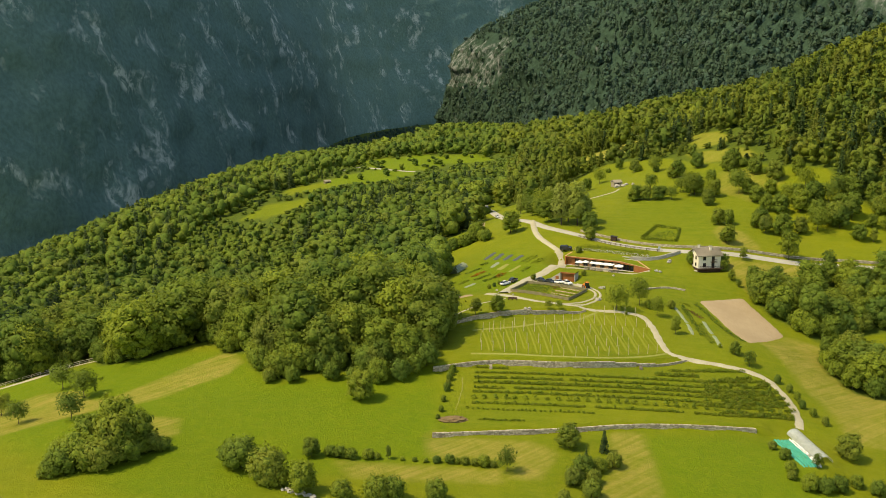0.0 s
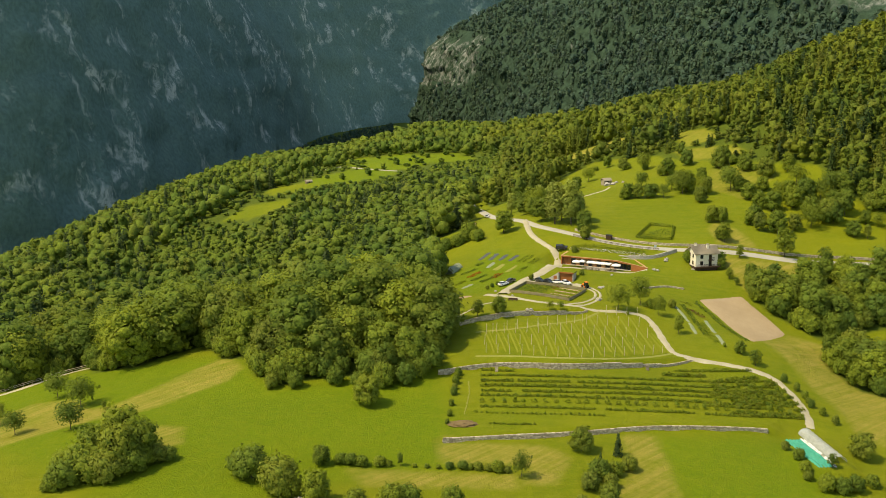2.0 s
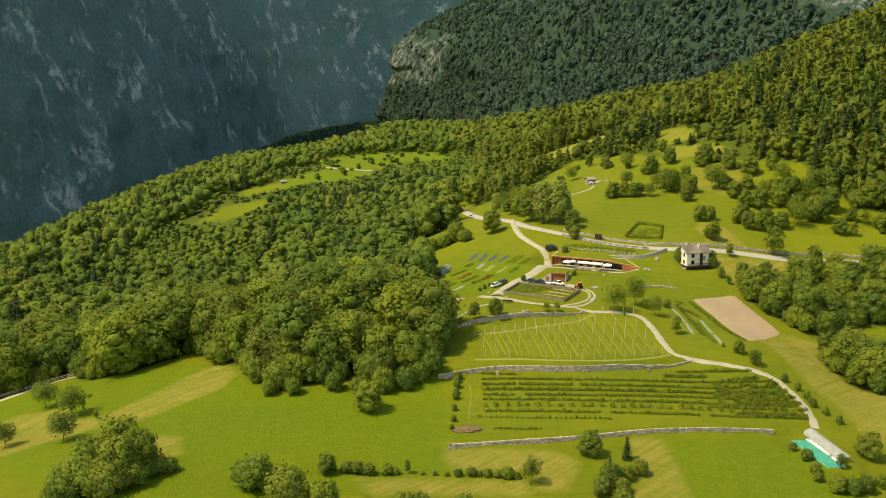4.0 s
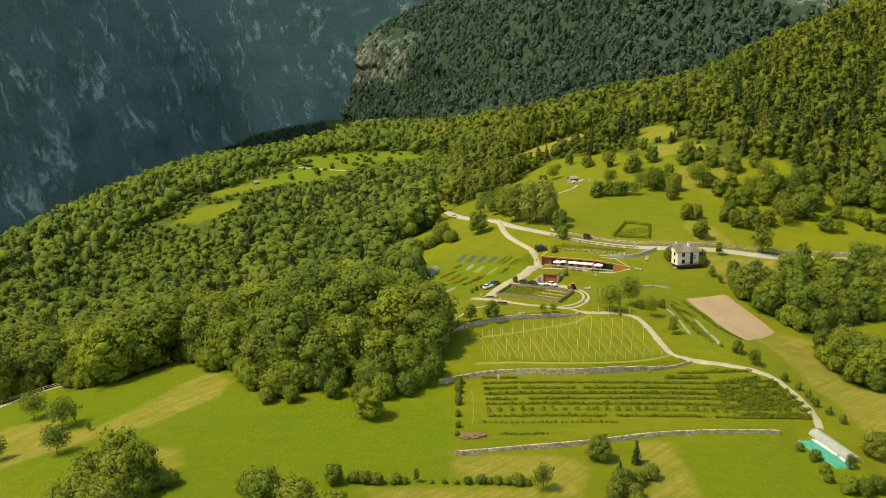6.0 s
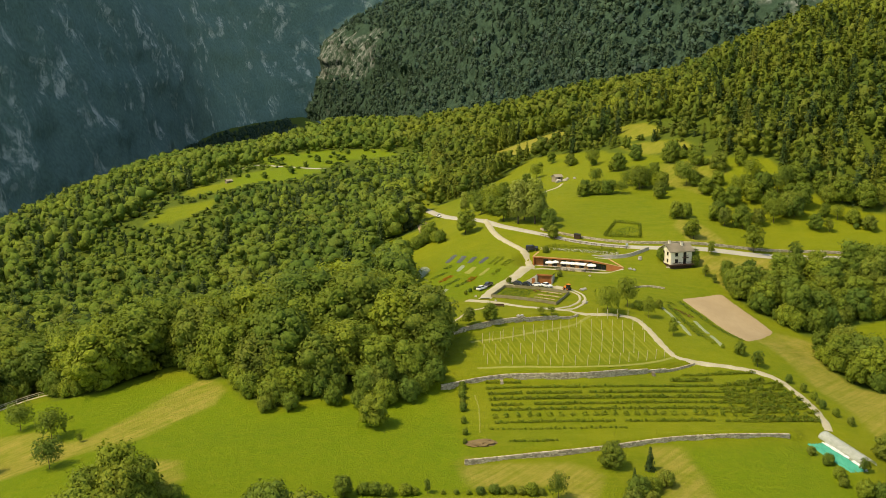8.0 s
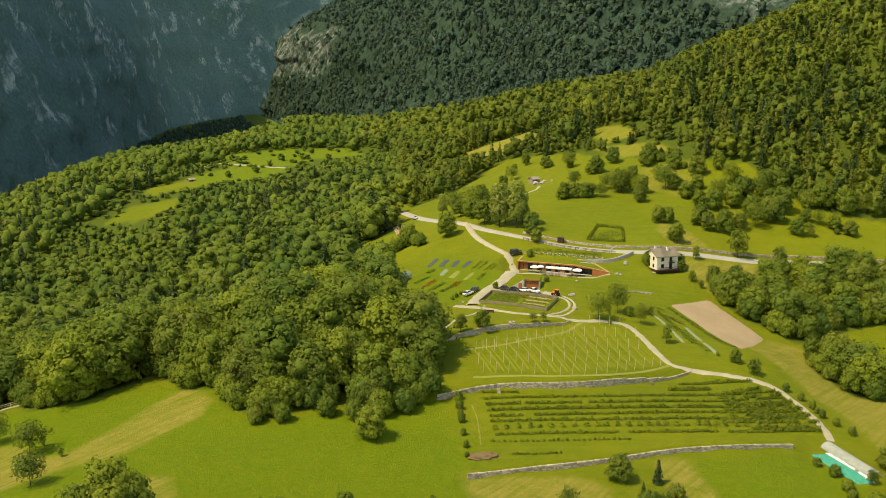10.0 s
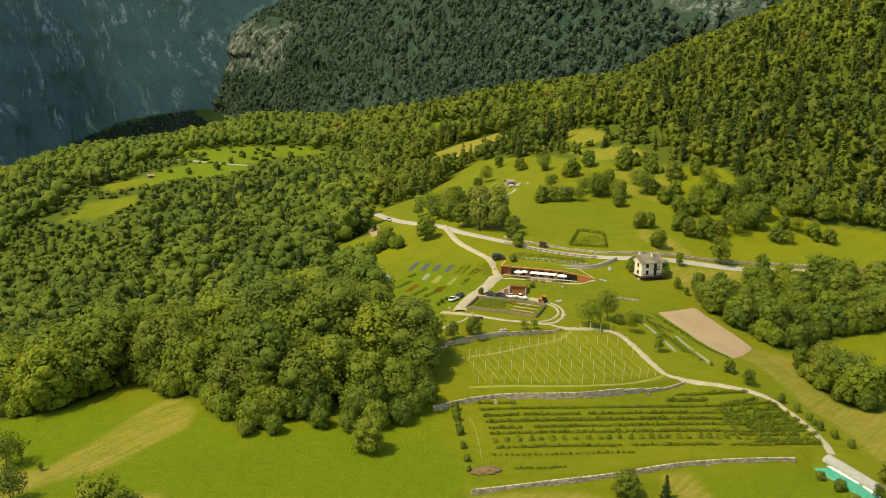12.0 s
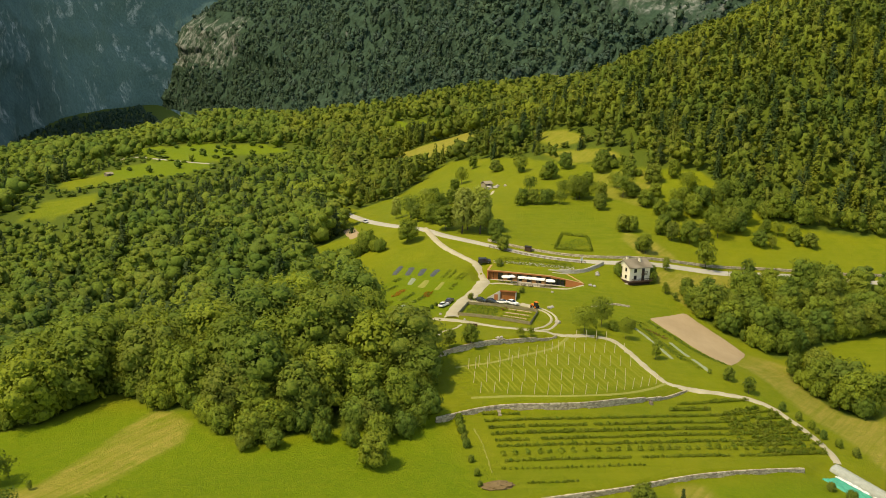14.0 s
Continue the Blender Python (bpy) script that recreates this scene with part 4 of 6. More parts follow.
RED_LEAF = leaf_material("reddish_leaves", (0.16, 0.07, 0.03), (0.20, 0.11, 0.035))
WHITE_BLOOM = leaf_material("white_flowers", (0.55, 0.53, 0.36), (0.72, 0.70, 0.52))
BERRY_LEAF = leaf_material("berry_leaves", (0.125, 0.180, 0.016), (0.225, 0.268, 0.024))


# ---- road, lanes and tracks ----
MAIN_ROAD = [(330, 338), (230, 352), (183, 366), (158, 373.5), (133, 377), (109, 379.5), (94, 382), (80, 388), (65, 398.5), (46, 421), (38.5, 441), (33, 461), (29.5, 495), (27, 535), (25, 585), (30, 640)]
draped("road", smooth_line(MAIN_ROAD, 2.0), 4.4, ASPHALT, "pale worn asphalt valley road", "road", 0.16)
stone_wall("wall_roadside", [(205, 364.5), (183, 370), (158, 377.3), (133, 380.8), (109, 383.3), (95, 386), (82, 392), (68, 402), (58, 412)], 0.6, "grey roadside retaining wall of rough stone", 0.6, 0.34, WALL_STONE)
draped("lane", smooth_line([(40, 440), (39.5, 424), (40, 413), (42.5, 402), (45, 393), (46.5, 386), (46, 379), (41.5, 369), (36, 361), (29.5, 353.5), (24, 344), (21, 337)], 1.5),
       lambda t: 3.0 + 2.4 * float(smooth(np.array((t - 0.45) / 0.2))), GRAVEL, "pale gravel farm drive from the road", "lane", 0.42, 0.10)
draped("lane", smooth_line([(15.5, 338.5), (21, 333), (26, 326.5), (32, 321), (40, 318.2), (50, 315.5), (58, 316.3), (64.5, 314), (66.3, 306), (66.3, 295), (67, 284.5), (72, 281.5), (81, 278.3), (88, 275.3), (93, 270.5), (94.3, 260), (93.3, 249.5), (91.5, 243)], 1.5),
       lambda t: 4.2 - 1.5 * float(smooth(np.array(t / 0.2))), GRAVEL, "narrow pale gravel lane winding past the fields", "lane", 0.15, 0.20)
draped("lane", smooth_line([(50, 342.8), (46, 346.5), (40, 349.5), (34, 353), (29, 354.5)], 1.2), 2.6, GRAVEL, "gravel yard above the kitchen garden", "lane", 0.16, 0.18)
for o in (-0.8, 0.8):
    draped("track", smooth_line([(41 + o, 317.8 - o), (46.5 + o, 321.5 - o), (51.5 + o, 328 - 0.5 * o), (53.5 + o, 336), (51 + o, 342 + 0.5 * o), (47 + o, 346 + o)], 1.0), 1.0, GRAVEL, "wheel track of the drive round the kitchen garden", "track", 0.16, 0.14)
draped("lane", smooth_line([(36, 361.5), (38.5, 367), (43, 372.5), (49, 375.5), (55, 373), (62, 369), (70, 364.5), (77, 363.4)], 1.2), 2.0, GRAVEL, "pale footway to the restaurant terrace", "path", 0.15, 0.08)
draped("track", smooth_line([(9, 293.5), (20, 294.6), (29, 298.6), (40, 304.6), (48, 311.5), (50.5, 315)], 1.5), 1.3, PALE_BED, "trodden dry grass track below the stone wall", "track", 0.10, 0.2)
draped("track", smooth_line([(8, 276), (19, 274.6), (32, 272.8), (45, 273.6), (55, 277), (63, 281.5), (66.5, 284)], 1.5), 1.3, PALE_BED, "trodden dry grass track above the wall", "track", 0.10, 0.2)
draped("path", smooth_line([(4, 306), (8.5, 312.5), (13, 320), (18, 323), (21, 327)], 1.2), 1.0, GRAVEL, "narrow pale garden path", "path", 0.12, 0.2)
draped("path", smooth_line([(-175, 291), (-139, 300.5), (-127, 306), (-118, 312), (-110, 313)], 2.0), lambda t: 1.2 + 2.2 * math.exp(-((t - 0.66) / 0.1) ** 2), GRAVEL, "pale path along the wood's edge", "path", 0.14)
draped("path", smooth_line([(-200, 386), (-168, 390), (-150, 396)], 2.0), 2.5, GRAVEL, "pale forest road among trees", "path", 0.14)
draped("road", smooth_line([(-96, 935), (-82, 950), (-60, 905), (-38, 868), (-20, 850)], 3.0), 4.0, ASPHALT, "distant pale road across the far meadow", "road", 0.3)
draped("path", smooth_line([(70, 479), (76, 482), (84, 487), (88, 494)], 1.5), 1.6, GRAVEL, "pale path up to the small hut", "path", 0.14)

stone_wall("wall_lower_terrace", [(-2.8, 232.1), (12, 233), (30, 233.7), (50, 236.7), (79, 239.2)], 1.2, "long low dry stone terrace wall", 0.5, 0.32, WALL_STONE)
stone_wall("wall_middle_terrace", [(-3, 269.7), (13, 271.7), (36, 269.7), (56, 274.7), (72, 281.2)], 1.7, "curving dry stone terrace wall below the vineyard", 0.5, 0.34, WALL_STONE, fade=0.75)
stone_wall("wall_upper_terrace", [(-2, 296.7), (15, 304.7), (32, 309.7), (46, 313.4)], 1.5, "grey dry stone garden terrace wall", 0.5, 0.34, WALL_STONE, fade=0.35)
stone_wall("wall_pale_curve", [(69, 377.2), (76, 374.2), (82, 374.6), (88, 377.6), (92, 380)], 1.2, "pale curved stone wall beside the road", 0.6, 0.34, PALE_STONE)
stone_wall("wall_low_stone", [(71, 343.5), (80, 347), (86, 346)], 0.6, "low tumbled stone edging in the grass", 0.6, 0.3, WALL_STONE)
for x, y, z, label in ((13.5, 271.3, 0.0, "stone steps through the terrace wall"), (56.5, 274.3, 0.0, "pale wooden steps set in the terrace wall")):
    steps = tagged(new("wall_steps"), label, "steps")
    g = ground_z(x, y - 1.6)
    for i in range(4):
        boxed("step", (x - 0.4, y - 1.9 + i * 0.28, g - 0.3), (x + 0.4, y - 1.55 + i * 0.28, g + 0.28 * (i + 1)), GREY_WOOD if x > 50 else WALL_STONE, steps, bevel=0.02)

# mown lines between the young vines
r = random.Random(31)
for i in range(16):
    x = 12.2 + i * 3.4
    y0 = (277.5, 275.6, 274.6, 274.4, 275.6, 277.6, 281.0, 284.0)[min(7, i // 2)] + r.uniform(0, 2)
    y1 = min(294.0 + (x - 12.2) * 0.5, 312.0 if x < 60 else 300.0)
    for side, wide in ((0.0, r.uniform(0.7, 1.15)), (1.25, r.uniform(0.25, 0.6))):
        c = x + side
        draped("track", smooth_line([(c + 1.2, y0), (c + 0.5 + r.uniform(-0.2, 0.2), (y0 + y1) / 2), (c - 0.4, y1)], 1.5), wide, MOWN_LINE, "line of dry mown grass between vines", "track", 0.11, 0.12, across=2)

# ---- fields and beds ----
patch("field_ploughed", [(88.6, 337.5), (106.5, 344), (111.5, 313.5), (94, 295)], SOIL, "bare brown tilled field", "field", 0.15)
patch("field_soil", [(1, 336), (9, 341.5), (12, 338), (4, 333)], SOIL, "small bare patch of brown earth", "field", 0.12)
patch("field_soil", [(14, 466), (16, 497), (22, 495), (20, 468)], SOIL, "bare earth bank below the road", "field", 0.15)


def leafy_bed(name, a, b, width, mat, label, high=0.35, per=9.0, size=0.22, seed=1, category="plants"):
    """A planted strip: leaf clumps over the ground between two plan points."""
    r = np.random.default_rng(seed)
    a, b = np.array(a, float), np.array(b, float)
    long = np.linalg.norm(b - a)
    d = (b - a) / long
    n = max(12, int(long * width * per))
    s, t = r.uniform(0, long, n), r.uniform(-0.5, 0.5, n) * width
    xy = a + d * s[:, None] + np.array((-d[1], d[0])) * t[:, None]
    z = land(xy[:, 0], xy[:, 1]) + r.uniform(0.02, high, n)
    nrm = np.column_stack((r.normal(0, 0.4, (n, 2)), np.ones(n)))
    v, f, _ = quads_mesh(np.column_stack((xy, z)), nrm, size, r)
    me = link_mesh(name, v.tolist(), f.tolist(), mat)
    me.attributes.new("tint", "FLOAT", "POINT").data.foreach_set("value", np.repeat(r.random(n), 4).astype(np.float32))
    return tagged(new(name, me), label, category, kind="stuff")


def flat_bed(a, b, width, mat, name, label):
    a, b = Vector(a), Vector(b)
    d = (b - a).normalized()
    s = Vector((-d.y, d.x)) * width / 2
    return patch(name, [a - s, b - s, b + s, a + s], mat, label, "bed", 0.20, 1.0)


for corners in (((15.8, 397.8), (17.6, 395.3), (22.7, 403.1), (20.9, 405.6)), ((19.5, 393.3), (21.5, 390.7), (25.8, 398.2), (23.6, 400.7)),
                ((23.0, 389.3), (24.8, 387.0), (29.1, 393.7), (27.0, 395.9)), ((26.6, 385.6), (28.4, 383.5), (33.0, 389.9), (31.1, 391.9))):
    patch("bed_covered", corners, MULCH_FILM, "vegetable bed under black weed fabric", "bed", 0.2, 1.0)
for corners, mat, label in ((((18.0, 382.9), (19.3, 380.1), (23.2, 386.0), (21.6, 389.3)), BLUE_NET, "bed under blue-green netting"),
                            (((20.2, 377.6), (22.0, 373.7), (26.7, 381.2), (24.9, 383.2)), PALE_BED, "dry straw-covered bed"),
                            (((24.3, 370.3), (25.8, 368.8), (30.7, 376.3), (29.5, 377.7)), PALE_BED, "dry straw-covered bed"),
                            (((7, 356), (8.6, 354), (13, 360), (11.4, 362)), BLUE_NET, "bed under blue-green netting")):
    patch("bed_covered", corners, mat, label, "bed", 0.2, 1.0)
for k, (a, b, w, mat, label) in enumerate((
        ((30.8, 380.9), (35.4, 387.2), 1.2, BERRY_LEAF, "dark green row of vegetables"), ((32.3, 379.1), (37, 385.9), 1.2, BERRY_LEAF, "dark green row of vegetables"),
        ((34.3, 376.8), (39, 382.4), 1.0, BERRY_LEAF, "dark green row of vegetables"), ((35.5, 375.7), (40, 381.2), 1.0, BERRY_LEAF, "dark green row of vegetables"),
        ((29.4, 367.5), (33.2, 372.7), 1.7, BERRY_LEAF, "dark leafy bed"), ((20.1, 364.2), (22.8, 369.2), 2.6, ORANGE_BLOOM, "strip of orange flowers"),
        ((11, 372.5), (16, 377.4), 2.4, ORANGE_BLOOM, "strip of orange flowers"), ((15.1, 389), (18, 390.5), 3.0, CROP, "bright green salad bed"),
        ((6, 363), (9.5, 368), 1.9, BERRY_LEAF, "dark leafy bed"), ((9, 380), (15, 384), 1.9, CROP, "bright green vegetable bed"),
        ((12, 366), (18, 371), 1.9, CROP, "bright green vegetable bed"), ((15, 361), (22, 367), 1.9, CROP, "pale green vegetable bed"))):
    leafy_bed("bed_plants", a, b, w, mat, label, 0.45, 13, 0.24, 60 + k)
for k, (a, b) in enumerate((((78.2, 328), (79, 312)), ((79, 312), (78.3, 301)), ((85.2, 316), (84.8, 303)), ((84.8, 302), (83.8, 290)))):
    flat_bed(a, b, 1.5, BLUE_NET, "bed_covered", "long vegetable strip under grey net")
for k, (a, b, mat, label) in enumerate((((81.2, 330), (81.2, 300), CROP, "green vegetable strip"), ((83, 312), (82, 292), BERRY_LEAF, "dark green vegetable strip"),
                                        ((82.4, 325), (85.4, 318), RED_LEAF, "reddish leafy crop"), ((82, 334), (84.6, 329), BERRY_LEAF, "dark leafy clump of vegetables"),
                                        ((87, 334), (92.5, 296), CROP, "bright green grass margin of the field"))):
    leafy_bed("bed_plants", a, b, 1.7, mat, label, 0.5, 8, 0.26, 80 + k)

# ---- berry and fruit rows ----
def crop_row(points, high, wide, gap, seed, label, gappy=0.0, leafy=44):
    """One planted row: bush after bush of leaf clumps along a plan line."""
    r = np.random.default_rng(seed)
    line = smooth_line(points, 0.1)
    V, N, F, T, base, due = [], [], [], [], 0, 0.0
    bare = 0
    for p, q in zip(line, line[1:]):
        due -= (q - p).length
        if due > 0:
            continue
        due = gap * r.uniform(0.8, 1.25)
        bare = bare - 1 if bare > 0 else (int(r.integers(1, 4)) if r.random() < gappy else 0)
        if bare > 0:
            continue
        h = 0.88 * high * r.uniform(0.6, 1.3) * (1.2 if p.x > 74 else 1.0)
        n = leafy
        d = r.normal(0, 1, (n, 3))
        d[:, 2] = np.abs(d[:, 2])
        d /= np.linalg.norm(d, axis=1, keepdims=True)
        c = d * (wide * r.uniform(0.6, 1.05), wide * r.uniform(0.55, 0.9), h * 0.75) * r.uniform(0.6, 1.0, (n, 1))
        c = c + (p.x + r.uniform(-0.1, 0.1), p.y + r.uniform(-0.12, 0.12), ground_z(p.x, p.y) + h * 0.25)
        v, f, vn = leaf_mesh(c, d + (0, 0, 0.3), 0.21 * (h / 1.4) ** 0.5, r)
        V.append(v)
        N.append(vn)
        F.append(f + base)
        T.append(np.full(len(v), r.random()))
        base += len(v)
    me = link_mesh("crop_row", np.concatenate(V).tolist(), np.concatenate(F).tolist(), BERRY_LEAF)
    round_shading(me, np.concatenate(N))
    me.attributes.new("tint", "FLOAT", "POINT").data.foreach_set("value", np.concatenate(T).astype(np.float32))
    return tagged(new("crop_row", me), label, "crop row", group="rows of the fruit terrace", kind="stuff")


ROW = "long green row of berry bushes on the terrace"
crop_row([(9.5, 271), (18, 269)], 0.9, 0.6, 0.8, 89, "short row of berry bushes under the wall")
crop_row([(60, 269), (72, 270)], 1.3, 0.8, 0.8, 88, "short row of taller bushes under the wall")
crop_row([(65, 273.6), (76, 274), (87, 275)], 1.0, 0.7, 0.8, 87, "short row of bushes beside the lane")
for j, (ys, gap, high, gappy) in enumerate((((267.6, 264, 266, 270), 0.75, 0.9, 0.012), ((264.3, 260.5, 262, 266.3), 0.75, 0.95, 0.01), ((261.2, 257.2, 258.2, 262), 0.75, 1.1, 0.01),
                                            ((258.2, 254.1, 255, 258), 0.75, 1.0, 0.012), ((255.6, 251, 251.3, 254), 0.75, 0.95, 0.01), ((252, 247.8, 247.4, 249.6), 2.6, 1.9, 0.06),
                                            ((249, 244.4, 244.2, 247), 0.8, 0.9, 0.012))):
    crop_row([(9.2 - 0.2 * j, ys[0]), (39, ys[1]), (70, ys[2]), (91.5, ys[3])], high, 0.62 if gap < 2 else 0.95, gap, 90 + j, ROW if gap < 2 else "row of young fruit trees on the terrace", gappy)
crop_row([(6.2, 246), (22, 243), (39, 241)], 0.75, 0.5, 1.15, 119, "row of small round bushes on the terrace")
crop_row([(9.5, 239), (15, 238), (20.5, 237.4)], 0.7, 0.5, 0.7, 120, "short row of low bushes at the terrace edge")
for j, (u0, v0, u1, v1) in enumerate(((76, 268.2, 90, 272), (72, 264, 92, 268), (72, 260, 93, 264), (70, 256.4, 93.5, 260), (70, 253, 93.5, 256), (66, 249.2, 93, 251.8), (72, 245.8, 92, 248.2))):
    crop_row([(u0, v0), ((u0 + u1) / 2, (v0 + v1) / 2 - 0.3), (u1, v1)], 1.1, 0.75, 0.85, 130 + j, "dense young fruit bushes between the rows", 0.04)


# ---- trellis poles of the young vineyard ----
def trellis_pole(m, lean):
    ob = tagged(new("trellis_pole"), "pale round wooden trellis pole in the grass", "pole", "poles of the young vineyard")
    bm = bmesh.new()
    tube(bm, (0, 0, -0.5), (lean, 0, 3.0), 0.075, 0.06, 7)
    part("shaft", bm, PALE_WOOD, ob)
    bm = bmesh.new()
    tube(bm, (lean, 0, 3.0), (lean * 1.01, 0, 3.08), 0.085, 0.05, 7)
    part("cap", bm, PALE_WOOD, ob)
    ob.matrix_basis = m
    return ob


POLE_ROWS = (((11, 278), (22, 275.3), (33, 273.6), (43, 274.4), (55, 279.2), (65, 284)), ((11, 283.6), (33, 282.4), (58, 286)),
             ((14, 291.6), (33, 292), (64.5, 296)), ((12, 291.4), (26, 296.2), (36, 300.2), (44.5, 305.4)), ((44, 302.6), (64.5, 305.2)), ((52, 312.6), (63, 313.2)))
first_pole = None
r = random.Random(3)
for k, row in enumerate(POLE_ROWS):
    line = smooth_line(row, 0.1)
    travelled, last = 3.3, line[0]
    for p in line:
        travelled += (p - last).length
        last = p
        if travelled >= 3.35:
            travelled = 0.0
            m = pose(p.x, p.y, ground_z(p.x, p.y), r.uniform(-2, 2) + (7 if k == 0 else 0), r.uniform(-2, 2), 0)
            if first_pole is None:
                first_pole = trellis_pole(m, 0.03)
            else:
                copy_thing(first_pole, m)


# ---- the white house ----
def white_house():
    h = tagged(new("house"), "white two-storey farmhouse with tiled gable roof and wooden balconies", "house")
    w, d, base, eave, ridge = 8.8, 7.2, 0.0, 7.2, 9.2
    hw, hd = w / 2, d / 2
    bm = bmesh.new()
    prism(bm, [(-hd, 1.9), (hd, 1.9), (hd, eave), (0, ridge - 0.25), (-hd, eave)], -hw, hw, "x")
    part("wall", bm, PLASTER, h, "white plastered wall")
    boxed("basement", (-hw - 0.03, -hd - 0.03, -0.8), (hw + 0.03, hd + 0.03, 1.9), DARK_WOOD, h, "dark timber-clad basement storey")
    for s in (-1, 1):
        bm = bmesh.new()
        drop = 0.8
        slope = (ridge - eave) / hd
        out = [(0, ridge), (s * (hd + drop), eave - slope * drop), (s * (hd + drop), eave - slope * drop - 0.22), (0, ridge - 0.22)]
        prism(bm, out, -hw - 0.7, hw + 0.7, "x")
        plane = part("roof", bm, ROOF_SLATE, h, "grey-brown tiled roof slope")
        for i in range(9):
            t = (i + 0.5) / 9
            y, z = s * (hd + drop) * t, ridge - slope * (hd + drop) * t
            boxed("tile_course", (-hw - 0.7, y - 0.22, z - 0.02), (hw + 0.7, y + 0.22, z + 0.07), ROOF_SLATE, plane)
    for x, y in ((1.2, -1.3), (-2.4, 1.2)):
        c = boxed("chimney", (x - 0.35, y - 0.35, ridge - 1.0), (x + 0.35, y + 0.35, ridge + 0.75), PLASTER, h, "plastered chimney stack")
        boxed("cap", (x - 0.48, y - 0.48, ridge + 0.75), (x + 0.48, y + 0.48, ridge + 0.9), ROOF_SLATE, c)

    def window(x, z, ww, hh, side, name="window"):
        f = -hd if side == "front" else -hw
        def place(lo, hi):
            if side == "front":
                return (x + lo[0], f + lo[1], z + lo[2]), (x + hi[0], f + hi[1], z + hi[2])
            return (f + lo[1], x + lo[0], z + lo[2]), (f + hi[1], x + hi[0], z + hi[2])
        lo, hi = place((-ww / 2 - 0.1, -0.10, -hh / 2 - 0.1), (ww / 2 + 0.1, 0.05, hh / 2 + 0.1))
        win = boxed(name, lo, hi, DARK_WOOD, h, "brown timber " + name)
        for o in (-0.25, 0.25):
            lo, hi = place((o * ww - ww * 0.21, -0.13, -hh * 0.44), (o * ww + ww * 0.21, -0.09, hh * 0.44))
            boxed("pane", lo, hi, GLASS, win)
        if name == "window":
            lo, hi = place((-ww / 2 - 0.2, -0.22, -hh / 2 - 0.2), (ww / 2 + 0.2, -0.02, -hh / 2 - 0.1))
            boxed("sill", lo, hi, CONCRETE, win)

    window(-2.0, 5.7, 0.95, 1.2, "front")
    window(-2.0, 3.2, 0.95, 1.2, "front")
    window(1.4, 5.5, 0.95, 2.0, "front", "door")
    window(1.4, 2.95, 0.95, 2.0, "front", "door")
    for y, z in ((-1.4, 5.8), (1.5, 5.8), (-1.4, 3.2), (1.5, 3.2)):
        window(y, z, 0.8, 1.1, "left")
    for x0, x1, z, out in ((-hw, hw + 0.6, 1.95, 1.5), (0.4, 2.6, 4.45, 1.0)):
        b = boxed("balcony", (x0, -hd - out, z - 0.2), (x1, -hd, z), DARK_WOOD, h, "timber balcony with railing")
        boxed("rail", (x0, -hd - out, z + 0.95), (x1, -hd - out + 0.09, z + 1.05), DARK_WOOD, b)
        n = int((x1 - x0) / 0.35)
        for i in range(n + 1):
            x = x0 + 0.05 + (x1 - x0 - 0.1) * i / n
            boxed("baluster", (x - 0.035, -hd - out + 0.01, z), (x + 0.035, -hd - out + 0.08, z + 0.95), DARK_WOOD, b)
    boxed("steps", (-hw - 2.0, -hd + 0.4, -0.6), (-hw, -hd + 1.6, 1.0), CONCRETE, h, "pale outdoor steps")
    h.matrix_basis = pose(99.4, 369.6, 10.9, 0, 0, 9)
    return h


white_house()


# ---- the sunken restaurant with its turf roof ----
A, B, C = Vector((48.5, 382.6)), Vector((67.8, 370.8)), Vector((77.6, 364.2))
run = (B - A).normalized()
front = Vector((run.y, -run.x))            # towards the yard
FLOOR, EAVE = 11.05, 14.15


def facade_matrix():
    m = Matrix.Identity(4)
    m.col[0][:3] = (run.x, run.y, 0)
    m.col[1][:3] = (-front.x, -front.y, 0)
    m.translation = (A.x, A.y, FLOOR)
    return m


